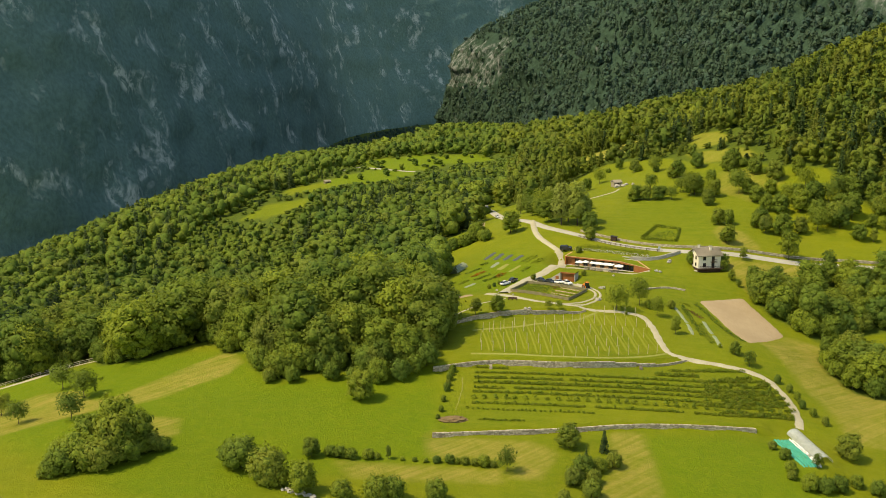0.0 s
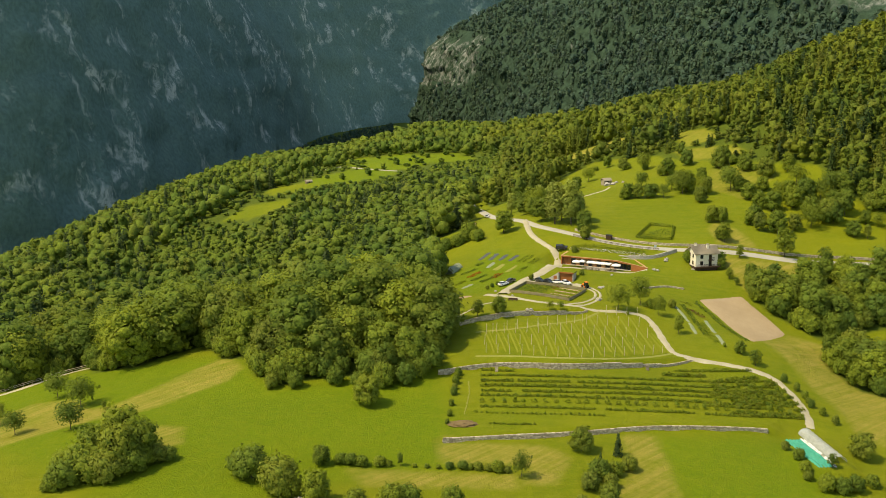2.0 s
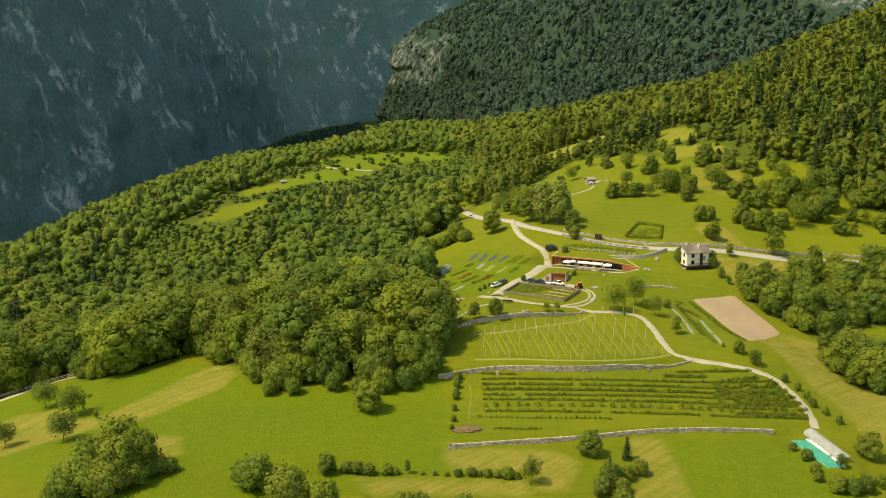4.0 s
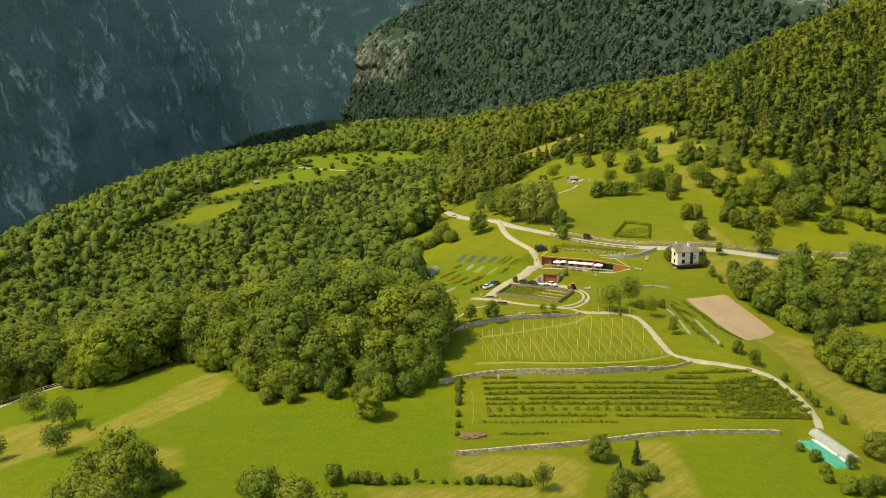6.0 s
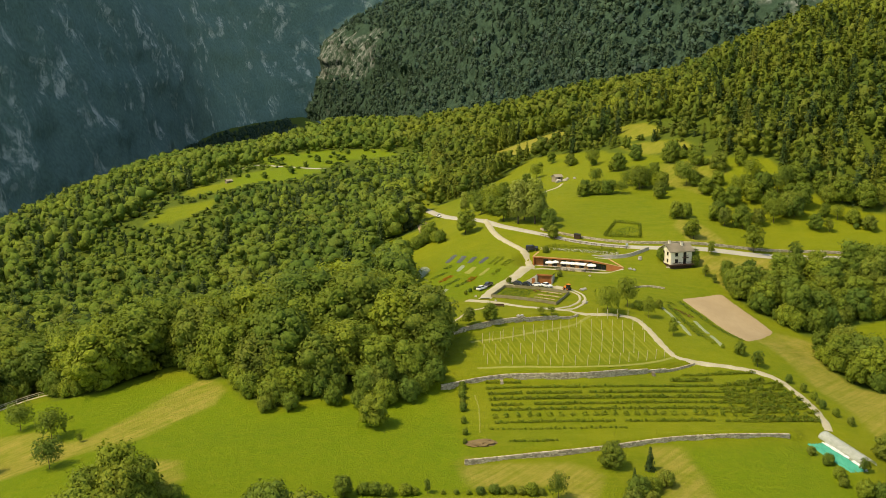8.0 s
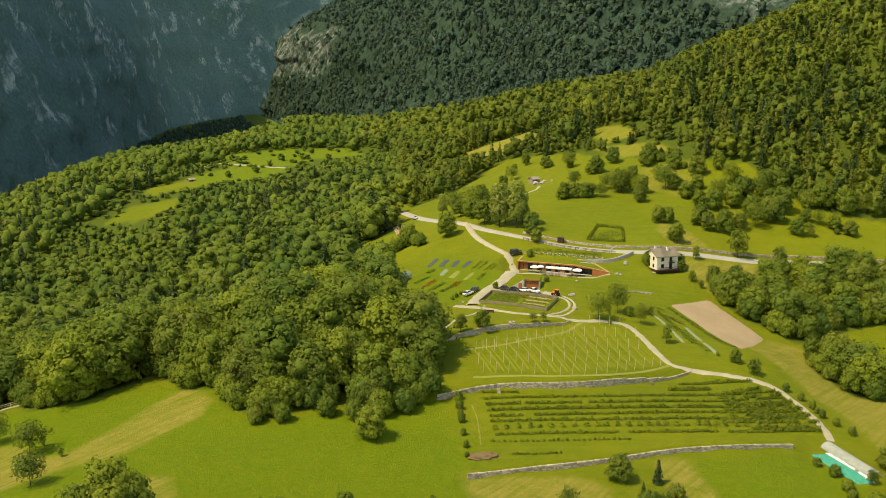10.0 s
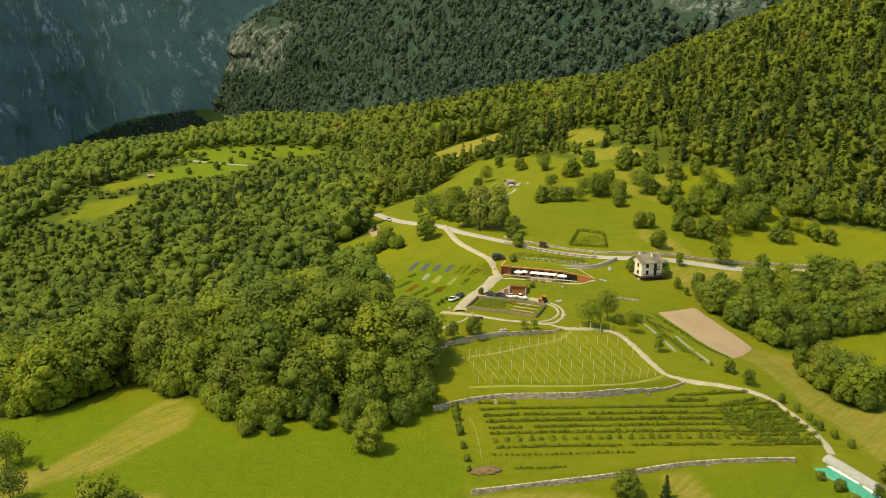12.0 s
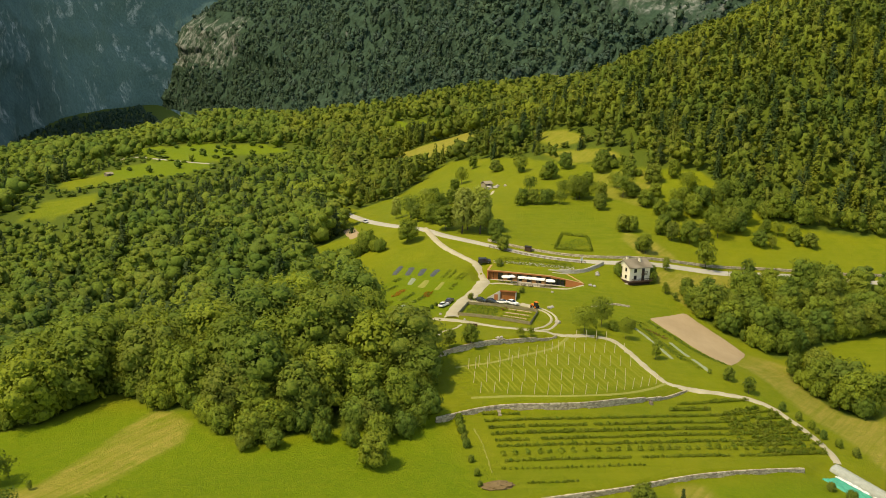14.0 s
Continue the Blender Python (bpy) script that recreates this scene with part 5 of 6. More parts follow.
def restaurant():
    ob = tagged(new("restaurant"), "low sunken restaurant with rust-red steel front and turf roof", "building")
    m = facade_matrix()
    long = (B - A).length
    tip = m.inverted() @ Vector((C.x, C.y, FLOOR))
    high = EAVE - FLOOR
    # floor and rear wall
    bm = bmesh.new()
    prism(bm, [(0, -0.6), (long, -0.6), (tip.x, tip.y), (long + 4.5, 4.2), (0, 5.2)], -0.5, 0.05)
    part("floor", bm, CONCRETE, ob).matrix_basis = m
    boxed("rear_wall", (0, 5.0, 0), (long + 3.0, 5.3, high - 0.3), WARM_WOOD, ob).matrix_basis = m
    boxed("side_wall", (-0.3, -1.2, -0.3), (0.1, 5.2, high), CORTEN, ob, "rust-red steel side wall").matrix_basis = m
    # turf roof: level over the rooms, then running down to the ground at the tip
    bm = bmesh.new()
    top = [(-0.4, -0.9, high), (long, -0.9, high), (tip.x, tip.y - 0.3, 1.45), (long + 5.0, 3.6, high + 0.3), (long, 6.0, high + 0.55), (-0.4, 6.0, high + 0.65)]
    up = [bm.verts.new((x, y, z + 0.3)) for x, y, z in top]
    dn = [bm.verts.new((x, y, z - 0.12)) for x, y, z in top]
    for tri in ((0, 1, 4, 5), (1, 2, 3), (1, 3, 4)):
        bm.faces.new([up[i] for i in tri])
        bm.faces.new([dn[i] for i in reversed(tri)])
    for i in range(6):
        j = (i + 1) % 6
        bm.faces.new((dn[i], dn[j], up[j], up[i]))
    part("turf_roof", bm, GRASS, ob, "grass-covered roof").matrix_basis = m
    # folded steel edge round the turf; lighter tan stands in for sun on it
    for a, b in ((0, 1), (1, 2), (2, 3), (5, 0)):
        p, q = Vector(top[a]), Vector(top[b])
        along = Vector((q.x - p.x, q.y - p.y, 0)).normalized()
        inner = Vector((-along.y, along.x, 0)) * 0.55
        outer = Vector((along.y, -along.x, 0)) * 0.14
        lift = Vector((0, 0, 0.31))
        bm = bmesh.new()
        low = [bm.verts.new(v + lift) for v in (p + outer, q + outer, q + inner, p + inner)]
        high_ = [bm.verts.new(v + lift + Vector((0, 0, 0.09))) for v in (p + outer, q + outer, q + inner, p + inner)]
        bm.faces.new(low[::-1])
        bm.faces.new(high_)
        for i in range(4):
            bm.faces.new((low[i], low[(i + 1) % 4], high_[(i + 1) % 4], high_[i]))
        part("roof_edge", bm, SUNLIT_STEEL, ob, "steel edging round the turf roof, coloured tan as if sunlit").matrix_basis = m
    # steel face along the roof, and the long triangular cheek
    boxed("fascia", (-0.45, -1.0, high - 0.1), (long + 0.05, -0.9, high + 0.36), CORTEN, ob, "rust-red steel roof edge").matrix_basis = m
    bm = bmesh.new()
    d = Vector((tip.x - long, tip.y - 0.3 + 0.9, 0))
    cheek = [(0.45, 0.0), (1.0, 0.0), (1.0, 1.75), (0.0, high + 0.42), (0.0, high - 0.4), (0.45, high - 0.75)]
    a, b = [], []
    for t, z in cheek:
        p = Vector((long, -0.95, z)) + d * t
        a.append(bm.verts.new(p))
        b.append(bm.verts.new(p + Vector((0.08, 0.12, 0))))
    bm.faces.new(a)
    bm.faces.new(b[::-1])
    for i in range(len(a)):
        bm.faces.new((a[i], b[i], b[(i + 1) % len(a)], a[(i + 1) % len(a)]))
    bmesh.ops.recalc_face_normals(bm, faces=bm.faces)
    part("steel_cheek", bm, CORTEN, ob, "triangular rust-red steel wall running into the ground").matrix_basis = m
    boxed("coping", (long - 0.2, 3.2, high + 0.55), (long + 5.4, 3.5, high + 0.75), CONCRETE, ob, "pale roof coping").matrix_basis = m
    # glazed front with posts
    n = 13
    for i in range(n):
        x0, x1 = long * i / n, long * (i + 1) / n
        if i < 2 or i % 2 == 1:
            boxed("panel", (x0 + 0.05, 0.2, 0), (x1 - 0.05, 0.32, high - 0.25), CORTEN if i < 2 else WARM_WOOD, ob, "rust-red front panel" if i < 2 else "warm brown timber front panel").matrix_basis = m
        else:
            w = boxed("window", (x0 + 0.06, 0.35, 0.1), (x1 - 0.06, 0.40, high - 0.25), GLASS, ob, "tall dark window")
            w.matrix_basis = m
            boxed("frame", (x0 + 0.06, 0.28, 1.0), (x1 - 0.06, 0.42, 1.08), DARK_WOOD, w)
        boxed("post", (x0 - 0.06, 0.15, 0), (x0 + 0.06, 0.45, high - 0.1), DARK_WOOD, ob).matrix_basis = m
    for i in range(3):
        x = long + 0.4 + i * 1.5
        boxed("window", (x, 0.35 - i * 0.05, 0.1), (x + 1.3, 0.42 - i * 0.05, high - 0.55 - 0.3 * i), GLASS, ob, "tall dark window").matrix_basis = m
    boxed("ceiling_board", (-0.2, -0.85, high - 0.2), (long, 5.0, high - 0.12), DARK_WOOD, ob).matrix_basis = m
    return ob


restaurant()
FM = facade_matrix()


def parasol(x, y, wide):
    ob = tagged(new("parasol"), "open white square parasol on the restaurant terrace", "parasol", "parasols on the terrace")
    bm = bmesh.new()
    tube(bm, (0, 0, 0), (0, 0, 2.7), 0.05, 0.04, 8)
    part("pole", bm, GREY_WOOD, ob)
    bm = bmesh.new()
    tip = bm.verts.new((0, 0, 2.95))
    rim, low = [], []
    for i in range(16):
        a = 6.2832 * i / 16
        k = wide / 2 / max(abs(math.cos(a)), abs(math.sin(a))) ** 0.6
        rim.append(bm.verts.new((k * math.cos(a), k * math.sin(a), 2.32 - 0.05 * (i % 2))))
        low.append(bm.verts.new((k * 1.01 * math.cos(a), k * 1.01 * math.sin(a), 2.12 - 0.05 * (i % 2))))
    for i in range(16):
        j = (i + 1) % 16
        bm.faces.new((tip, rim[i], rim[j]))
        bm.faces.new((rim[i], low[i], low[j], rim[j]))
    part("canopy", bm, CLOTH, ob, "white canvas canopy")
    for i in range(4):
        a = 6.2832 * (i + 0.5) / 4
        bm = bmesh.new()
        tube(bm, (0, 0, 2.75), (wide * 0.55 * math.cos(a), wide * 0.55 * math.sin(a), 2.3), 0.02, 0.02, 5)
        part("rib", bm, GREY_WOOD, ob)
    boxed("foot", (-0.35, -0.35, -0.05), (0.35, 0.35, 0.12), CONCRETE, ob, bevel=0.04)
    p = FM @ Vector((x, y, 0))
    ob.matrix_basis = pose(p.x, p.y, FLOOR + 0.02, 0, 0, -20)


parasol(7.2, -4.0, 3.2)
parasol(9.0, -2.6, 2.6)
parasol(23.0, -3.6, 3.4)


def pergola():
    ob = tagged(new("pergola"), "long terrace pergola with a white canvas awning", "pergola")
    bm = bmesh.new()
    n, x0, x1 = 20, 11.4, 21.0
    rows = []
    for y, z in ((-2.4, 2.75), (-3.4, 2.62), (-4.4, 2.5), (-4.42, 2.2)):
        rows.append([bm.verts.new((x0 + (x1 - x0) * i / n, y, z - 0.10 * math.sin(math.pi * (i % 4) / 4))) for i in range(n + 1)])
    for a, b in zip(rows, rows[1:]):
        for i in range(n):
            bm.faces.new((a[i], a[i + 1], b[i + 1], b[i]))
    part("awning", bm, CLOTH, ob, "white canvas awning").matrix_basis = FM
    for i in range(5):
        x = x0 + (x1 - x0) * i / 4
        for y, z in ((-2.4, 2.7), (-4.35, 2.42)):
            boxed("post", (x - 0.06, y - 0.06, 0), (x + 0.06, y + 0.06, z), GREY_WOOD, ob).matrix_basis = FM
        boxed("beam", (x - 0.05, -4.4, 2.3), (x + 0.05, -2.4, 2.4), GREY_WOOD, ob).matrix_basis = FM
    boxed("counter", (x0, -4.3, 0.0), (x1, -3.9, 0.75), PALE_STONE, ob, "pale low terrace wall").matrix_basis = FM


pergola()


def terrace_set(x, y, turn):
    """A terrace table with its two benches, each a thing of its own."""
    p = FM @ Vector((x, y, 0))
    m = pose(p.x, p.y, FLOOR + 0.03, 0, 0, turn)
    t = tagged(new("terrace_table"), "plain dark wooden table on the restaurant terrace", "table", "tables on the terrace")
    boxed("tabletop", (-0.8, -0.4, 0.70), (0.8, 0.4, 0.76), GREY_WOOD, t, bevel=0.01)
    for sx in (-0.7, 0.7):
        for sy in (-0.32, 0.32):
            boxed("leg", (sx - 0.04, sy - 0.04, 0), (sx + 0.04, sy + 0.04, 0.70), GREY_WOOD, t)
    t.matrix_basis = m
    for s in (-0.75, 0.75):
        b = tagged(new("terrace_bench"), "plain dark wooden bench beside a terrace table", "bench", "benches on the terrace")
        boxed("seat", (-0.75, s - 0.16, 0.41), (0.75, s + 0.16, 0.46), GREY_WOOD, b)
        for sx in (-0.65, 0.65):
            boxed("leg", (sx - 0.04, s - 0.13, 0), (sx + 0.04, s + 0.13, 0.41), GREY_WOOD, b)
        b.matrix_basis = m


for x, y in ((5.2, -2.6), (11.2, -5.8), (13.8, -5.9), (16.4, -5.9), (20.5, -5.2), (22.6, -4.6)):
    terrace_set(x, y, -32)


# ---- store built into the bank ----
def bank_store():
    ob = tagged(new("store_building"), "rust-red steel store set into a grassy bank", "building")
    p, q = Vector((42.9, 354.3)), Vector((47.6, 352.1))
    d = (q - p).normalized()
    m = Matrix.Identity(4)
    m.col[0][:3] = (d.x, d.y, 0)
    m.col[1][:3] = (-d.y, d.x, 0)
    m.translation = (p.x, p.y, 10.5)
    w = (q - p).length
    boxed("door", (0.15, 0.45, 0.0), (w - 0.15, 0.55, 2.9), CORTEN, ob, "wide rust-red steel door").matrix_basis = m
    for i in range(6):
        x = 0.15 + (w - 0.3) * (i + 0.5) / 6
        boxed("door_rib", (x - 0.05, 0.38, 0.0), (x + 0.05, 0.46, 2.9), CORTEN, ob).matrix_basis = m
    boxed("side_wall", (-0.15, 0.0, -0.3), (0.15, 4.0, 3.3), PALE_STONE, ob, "pale stone side wall").matrix_basis = m
    boxed("side_wall", (w - 0.15, 0.0, -0.3), (w + 0.15, 4.0, 3.3), PALE_STONE, ob, "pale stone side wall").matrix_basis = m
    boxed("fascia", (-0.2, -0.15, 2.9), (w + 0.2, 0.05, 3.4), CORTEN, ob, "rust-red steel roof edge").matrix_basis = m
    boxed("turf_roof", (-0.2, 0.05, 3.0), (w + 0.2, 5.0, 3.35), GRASS, ob, "grass-covered roof").matrix_basis = m
    bm = bmesh.new()
    prism(bm, [(-4.4, -0.3), (-0.1, -0.3), (-0.1, 3.2), (-4.4, 0.4)], -0.35, 0.0, "y")
    part("wing_wall", bm, PALE_STONE, ob, "pale sloping stone wing wall").matrix_basis = m
    boxed("small_door", (-1.9, -0.42, 0.0), (-0.7, -0.34, 1.9), CORTEN, ob, "small rust-red door").matrix_basis = m


bank_store()


# ---- vehicles ----
def make_car(paint, label, van=False):
    """A car about four metres long: body, glass, wheels, lamps."""
    ob = tagged(new("car"), label, "car")
    bm = bmesh.new()
    if van:
        low = [(-2.3, 0.35), (2.25, 0.35), (2.35, 0.75), (2.2, 1.05), (1.3, 1.15), (-2.35, 1.15), (-2.4, 0.7)]
        cab = [(1.25, 1.15), (0.6, 1.85), (-2.2, 1.9), (-2.35, 1.15)]
    else:
        low = [(-2.05, 0.32), (2.0, 0.32), (2.12, 0.62), (1.95, 0.88), (0.95, 1.0), (-1.75, 1.02), (-2.1, 0.9), (-2.15, 0.55)]
        cab = [(0.95, 1.0), (0.2, 1.46), (-1.1, 1.48), (-1.85, 1.0)]
    prism(bm, low, -0.86, 0.86, "y")
    bmesh.ops.bevel(bm, geom=bm.edges[:], offset=0.07, segments=2, affect="EDGES")
    body = part("body", bm, paint, ob)
    bm = bmesh.new()
    prism(bm, cab, -0.74, 0.74, "y")
    for v in bm.verts:
        if v.co.z > 1.2:
            v.co.y *= 0.86
    bmesh.ops.bevel(bm, geom=bm.edges[:], offset=0.05, segments=1, affect="EDGES")
    part("cabin_glass", bm, GLASS, ob, "dark tinted glass")
    top = max(z for _, z in cab)
    xs = [x for x, z in cab if z > 1.2]
    boxed("roof", (min(xs) + 0.02, -0.62, top - 0.03), (max(xs) - 0.02, 0.62, top + 0.03), paint, ob, bevel=0.02)
    for s in (-1, 1):
        boxed("mirror", (0.7, s * 0.92 - 0.08, 0.95), (0.85, s * 0.92 + 0.08, 1.1), paint, ob)
        boxed("headlight", (1.98, s * 0.62 - 0.18, 0.62), (2.12, s * 0.62 + 0.18, 0.76), CHROME, ob)
        boxed("tail_light", (-2.14 - 0.2 * van, s * 0.68 - 0.12, 0.65), (-2.0 - 0.2 * van, s * 0.68 + 0.12, 0.85), CORTEN, ob)
        for x in (-1.3, 1.3):
            bm = bmesh.new()
            tube(bm, (x, s * 0.70, 0.32), (x, s * 0.90, 0.32), 0.32, 0.32, 14)
            wheel = part("wheel", bm, RUBBER, ob)
            bm = bmesh.new()
            tube(bm, (x, s * 0.88, 0.32), (x, s * 0.915, 0.32), 0.19, 0.17, 10)
            part("rim", bm, CHROME, wheel)
    return ob


def on_ground(x, y, turn, lift=0.16):
    e = 1.2
    z = ground_z(x, y)
    n = Vector((-(ground_z(x + e, y) - ground_z(x - e, y)) / (2 * e), -(ground_z(x, y + e) - ground_z(x, y - e)) / (2 * e), 1)).normalized()
    return Matrix.Translation((x, y, z + lift)) @ Vector((0, 0, 1)).rotation_difference(n).to_matrix().to_4x4() @ pose(0, 0, 0, 0, 0, turn)


white_car = make_car(WHITE_PAINT, "white hatchback parked on gravel")
white_car.matrix_basis = on_ground(22.6, 351.0, 38)
dark_car = make_car(DARK_PAINT, "dark hatchback parked on gravel")
dark_car.matrix_basis = on_ground(25.6, 354.6, 52)
for x, y, turn in ((41.6, 347.6, -55), (44.2, 345.9, -58)):
    copy_thing(white_car, on_ground(x, y, turn))
for x, y, turn in ((35.7, 352.2, -58), (38.6, 350.2, -60)):
    copy_thing(dark_car, on_ground(x, y, turn))
far_car = copy_thing(white_car, on_ground(27.5, 497, 95))
far_car["label"] = "white car standing on the valley road"
make_car(DARK_PAINT, "dark boxy van parked above the restaurant", True).matrix_basis = on_ground(49.0, 389.2, -12)


def tractor():
    ob = tagged(new("tractor"), "small orange tractor beside the kitchen garden", "tractor")
    boxed("bonnet", (0.1, -0.4, 0.7), (1.4, 0.4, 1.25), ORANGE_PAINT, ob, bevel=0.08)
    boxed("cab", (-1.0, -0.55, 0.8), (0.1, 0.55, 2.1), GLASS, ob, "glazed cab", bevel=0.06)
    boxed("roof", (-1.1, -0.65, 2.1), (0.2, 0.65, 2.25), ORANGE_PAINT, ob, bevel=0.05)
    boxed("chassis", (-1.0, -0.3, 0.45), (1.4, 0.3, 0.8), IRON, ob)
    for x, rad in ((-0.7, 0.6), (1.0, 0.4)):
        for s in (-1, 1):
            bm = bmesh.new()
            tube(bm, (x, s * 0.5, rad), (x, s * 0.78, rad), rad, rad, 14)
            wheel = part("wheel", bm, RUBBER, ob)
            bm = bmesh.new()
            tube(bm, (x, s * 0.77, rad), (x, s * 0.80, rad), rad * 0.5, rad * 0.45, 10)
            part("rim", bm, ORANGE_PAINT, wheel)
    ob.matrix_basis = on_ground(50.2, 341.4, 120)


tractor()


# ---- kitchen garden with its wattle fence ----
KG = [Vector(p) for p in ((30.5, 350.2), (49.9, 337.6), (41.9, 323.8), (23.6, 338.9))]


def wattle_fence():
    ob = tagged(new("wattle_fence"), "grey-brown woven wattle fence round the kitchen garden", "fence")
    r = random.Random(8)
    for a, b in zip(KG, KG[1:] + KG[:1]):
        n = max(3, int((b - a).length / 1.8))
        for i in range(n):
            p, q = a.lerp(b, i / n), a.lerp(b, (i + 1) / n)
            zp, zq = ground_z(*p), ground_z(*q)
            bm = bmesh.new()
            tube(bm, (p.x, p.y, zp - 0.3), (p.x, p.y, zp + 1.2 + r.uniform(-0.1, 0.15)), 0.07, 0.06, 6)
            part("post", bm, FENCE_WOOD, ob)
            bm = bmesh.new()
            side = Vector((-(q - p).y, (q - p).x)).normalized()
            rows = []
            for k in range(17):
                wob = 0.07 if k % 2 else 0.015
                for sgn in (1, -1):
                    rows.append((sgn, [bm.verts.new((c.x + side.x * sgn * wob, c.y + side.y * sgn * wob, zc + 0.06 + k * 0.062)) for c, zc in ((p, zp), ((p + q) / 2 + side * 0.04, (zp + zq) / 2), (q, zq))]))
            for sgn in (1, -1):
                strip = [v for g, v in rows if g == sgn]
                for a_, b_ in zip(strip, strip[1:]):
                    for m_ in range(2):
                        bm.faces.new((a_[m_], a_[m_ + 1], b_[m_ + 1], b_[m_]))
            front_, back_ = [v for g, v in rows if g == 1], [v for g, v in rows if g == -1]
            for m_ in range(2):
                bm.faces.new((front_[-1][m_], front_[-1][m_ + 1], back_[-1][m_ + 1], back_[-1][m_]))
            part("panel", bm, FENCE_WOOD, ob)


wattle_fence()
r = random.Random(4)
for i in range(7):
    a = KG[0].lerp(KG[3], (i + 0.7) / 7.6)
    b = KG[1].lerp(KG[2], (i + 0.7) / 7.6)
    for s, (t0, t1) in enumerate(((0.06, 0.5), (0.56, 0.94))):
        p, q = a.lerp(b, t0), a.lerp(b, t1)
        mat = (CROP, BERRY_LEAF, CROP, PALE_BED)[(i * 2 + s * 3) % 4]
        if mat is PALE_BED:
            flat_bed(p, q, 1.1, SOIL, "bed_soil", "narrow bare bed in the kitchen garden")
        else:
            leafy_bed("bed_plants", p, q, 1.2, mat, "green vegetable bed in the kitchen garden", 0.6, 12, 0.22, 150 + i * 2 + s)
leafy_bed("bed_plants", (38.6, 340.5), (41.2, 342.2), 1.3, RED_LEAF, "reddish flowering clump in the kitchen garden", 0.9, 14, 0.24, 170)


# ---- tunnels, nets and film at the foot of the lane ----
def tunnel(name, a, b, rad, mat, label, hoops=9, open_end=False):
    ob = tagged(new(name), label, "tunnel")
    a, b = Vector(a), Vector(b)
    za, zb = ground_z(*a) - 0.1, ground_z(*b) - 0.1
    d = (b - a).normalized()
    s = Vector((-d.y, d.x))
    bm = bmesh.new()
    rows = []
    n = hoops * 3
    for i in range(n + 1):
        t = i / n
        c = a.lerp(b, t)
        sag = 1.0 - 0.03 * abs(math.sin(math.pi * t * hoops))
        rows.append([bm.verts.new((c.x + s.x * rad * math.cos(u), c.y + s.y * rad * math.cos(u), za + (zb - za) * t + rad * 0.85 * sag * math.sin(u) + 0.25)) for u in [math.pi * k / 14 for k in range(15)]])
    for p, q in zip(rows, rows[1:]):
        for k in range(14):
            bm.faces.new((p[k], p[k + 1], q[k + 1], q[k]))
    bm.faces.new(rows[0])
    if not open_end:
        bm.faces.new(rows[-1][::-1])
    part("cover", bm, mat, ob).data.shade_smooth()
    for i in range(hoops + 1):
        t = i / hoops
        c = a.lerp(b, t)
        bm = bmesh.new()
        pts = [Vector((c.x + s.x * (rad + 0.03) * math.cos(u), c.y + s.y * (rad + 0.03) * math.cos(u), za + (zb - za) * t + (rad + 0.03) * 0.85 * math.sin(u) + 0.25)) for u in [math.pi * k / 10 for k in range(11)]]
        for p, q in zip(pts, pts[1:]):
            tube(bm, p, q, 0.035, 0.035, 5)
        part("hoop", bm, HOOP, ob)
    return ob


tunnel("polytunnel", (89.4, 240.8), (90.6, 222.5), 1.75, GREY_FILM, "long greenhouse tunnel under milky film", 9, True)
tunnel("polytunnel", (4.0, 387.5), (8.2, 394.5), 2.2, BLUE_NET, "small grey-green netted garden tunnel", 5)
for i in range(5):
    x = 83.0 + i * 0.78
    net = patch("shade_net", [(x, 237.5), (x + 0.66, 237.8), (x + 2.2, 219.9), (x + 1.54, 219.7)], TEAL_NET, "teal shade net spread over low rows", "net", 0.45, 0.8, kind="")
for i in range(2):
    x = 87.0 + i * 0.72
    patch("film_sheet", [(x, 238.2), (x + 0.55, 238.5), (x + 1.3, 219.9), (x + 0.75, 219.8)], WHITE_FILM, "white plastic film over a bed", "film", 0.4, 0.8, kind="")


# ---- mulch heap, stones, bench and small things ----
def heap(name, x, y, rx, ry, high, mat, label, seed):
    bm = bmesh.new()
    bmesh.ops.create_icosphere(bm, subdivisions=4, radius=1.0)
    for v in bm.verts:
        k = 1.0 + 0.25 * noise.fractal(v.co * 2.3 + Vector((seed, 0, 0)), 0.8, 2.0, 4)
        v.co = Vector((v.co.x * rx * k, v.co.y * ry * k, max(-0.4, v.co.z) * high * k))
    ob = new(name, mesh_of(name, bm, mat))
    ob.location = (x, y, ground_z(x, y))
    return tagged(ob, label, "heap")


heap("mulch_heap", 2.6, 239.4, 3.6, 2.0, 0.8, MULCH, "low heap of brown mulch on grass", 1)


def boulder(x, y, size, seed, mat=None):
    bm = bmesh.new()
    bmesh.ops.create_icosphere(bm, subdivisions=2, radius=size)
    for v in bm.verts:
        v.co *= 1.0 + 0.45 * noise.noise(v.co * (1.3 / size) + Vector((seed * 3.1, 0, 0)))
        v.co.z *= 0.75
    ob = new("boulder", mesh_of("boulder", bm, mat or PALE_STONE))
    ob.location = (x, y, ground_z(x, y) + size * 0.25)
    return tagged(ob, "pale rough boulder lying in the grass", "boulder", "boulders on the lawns")


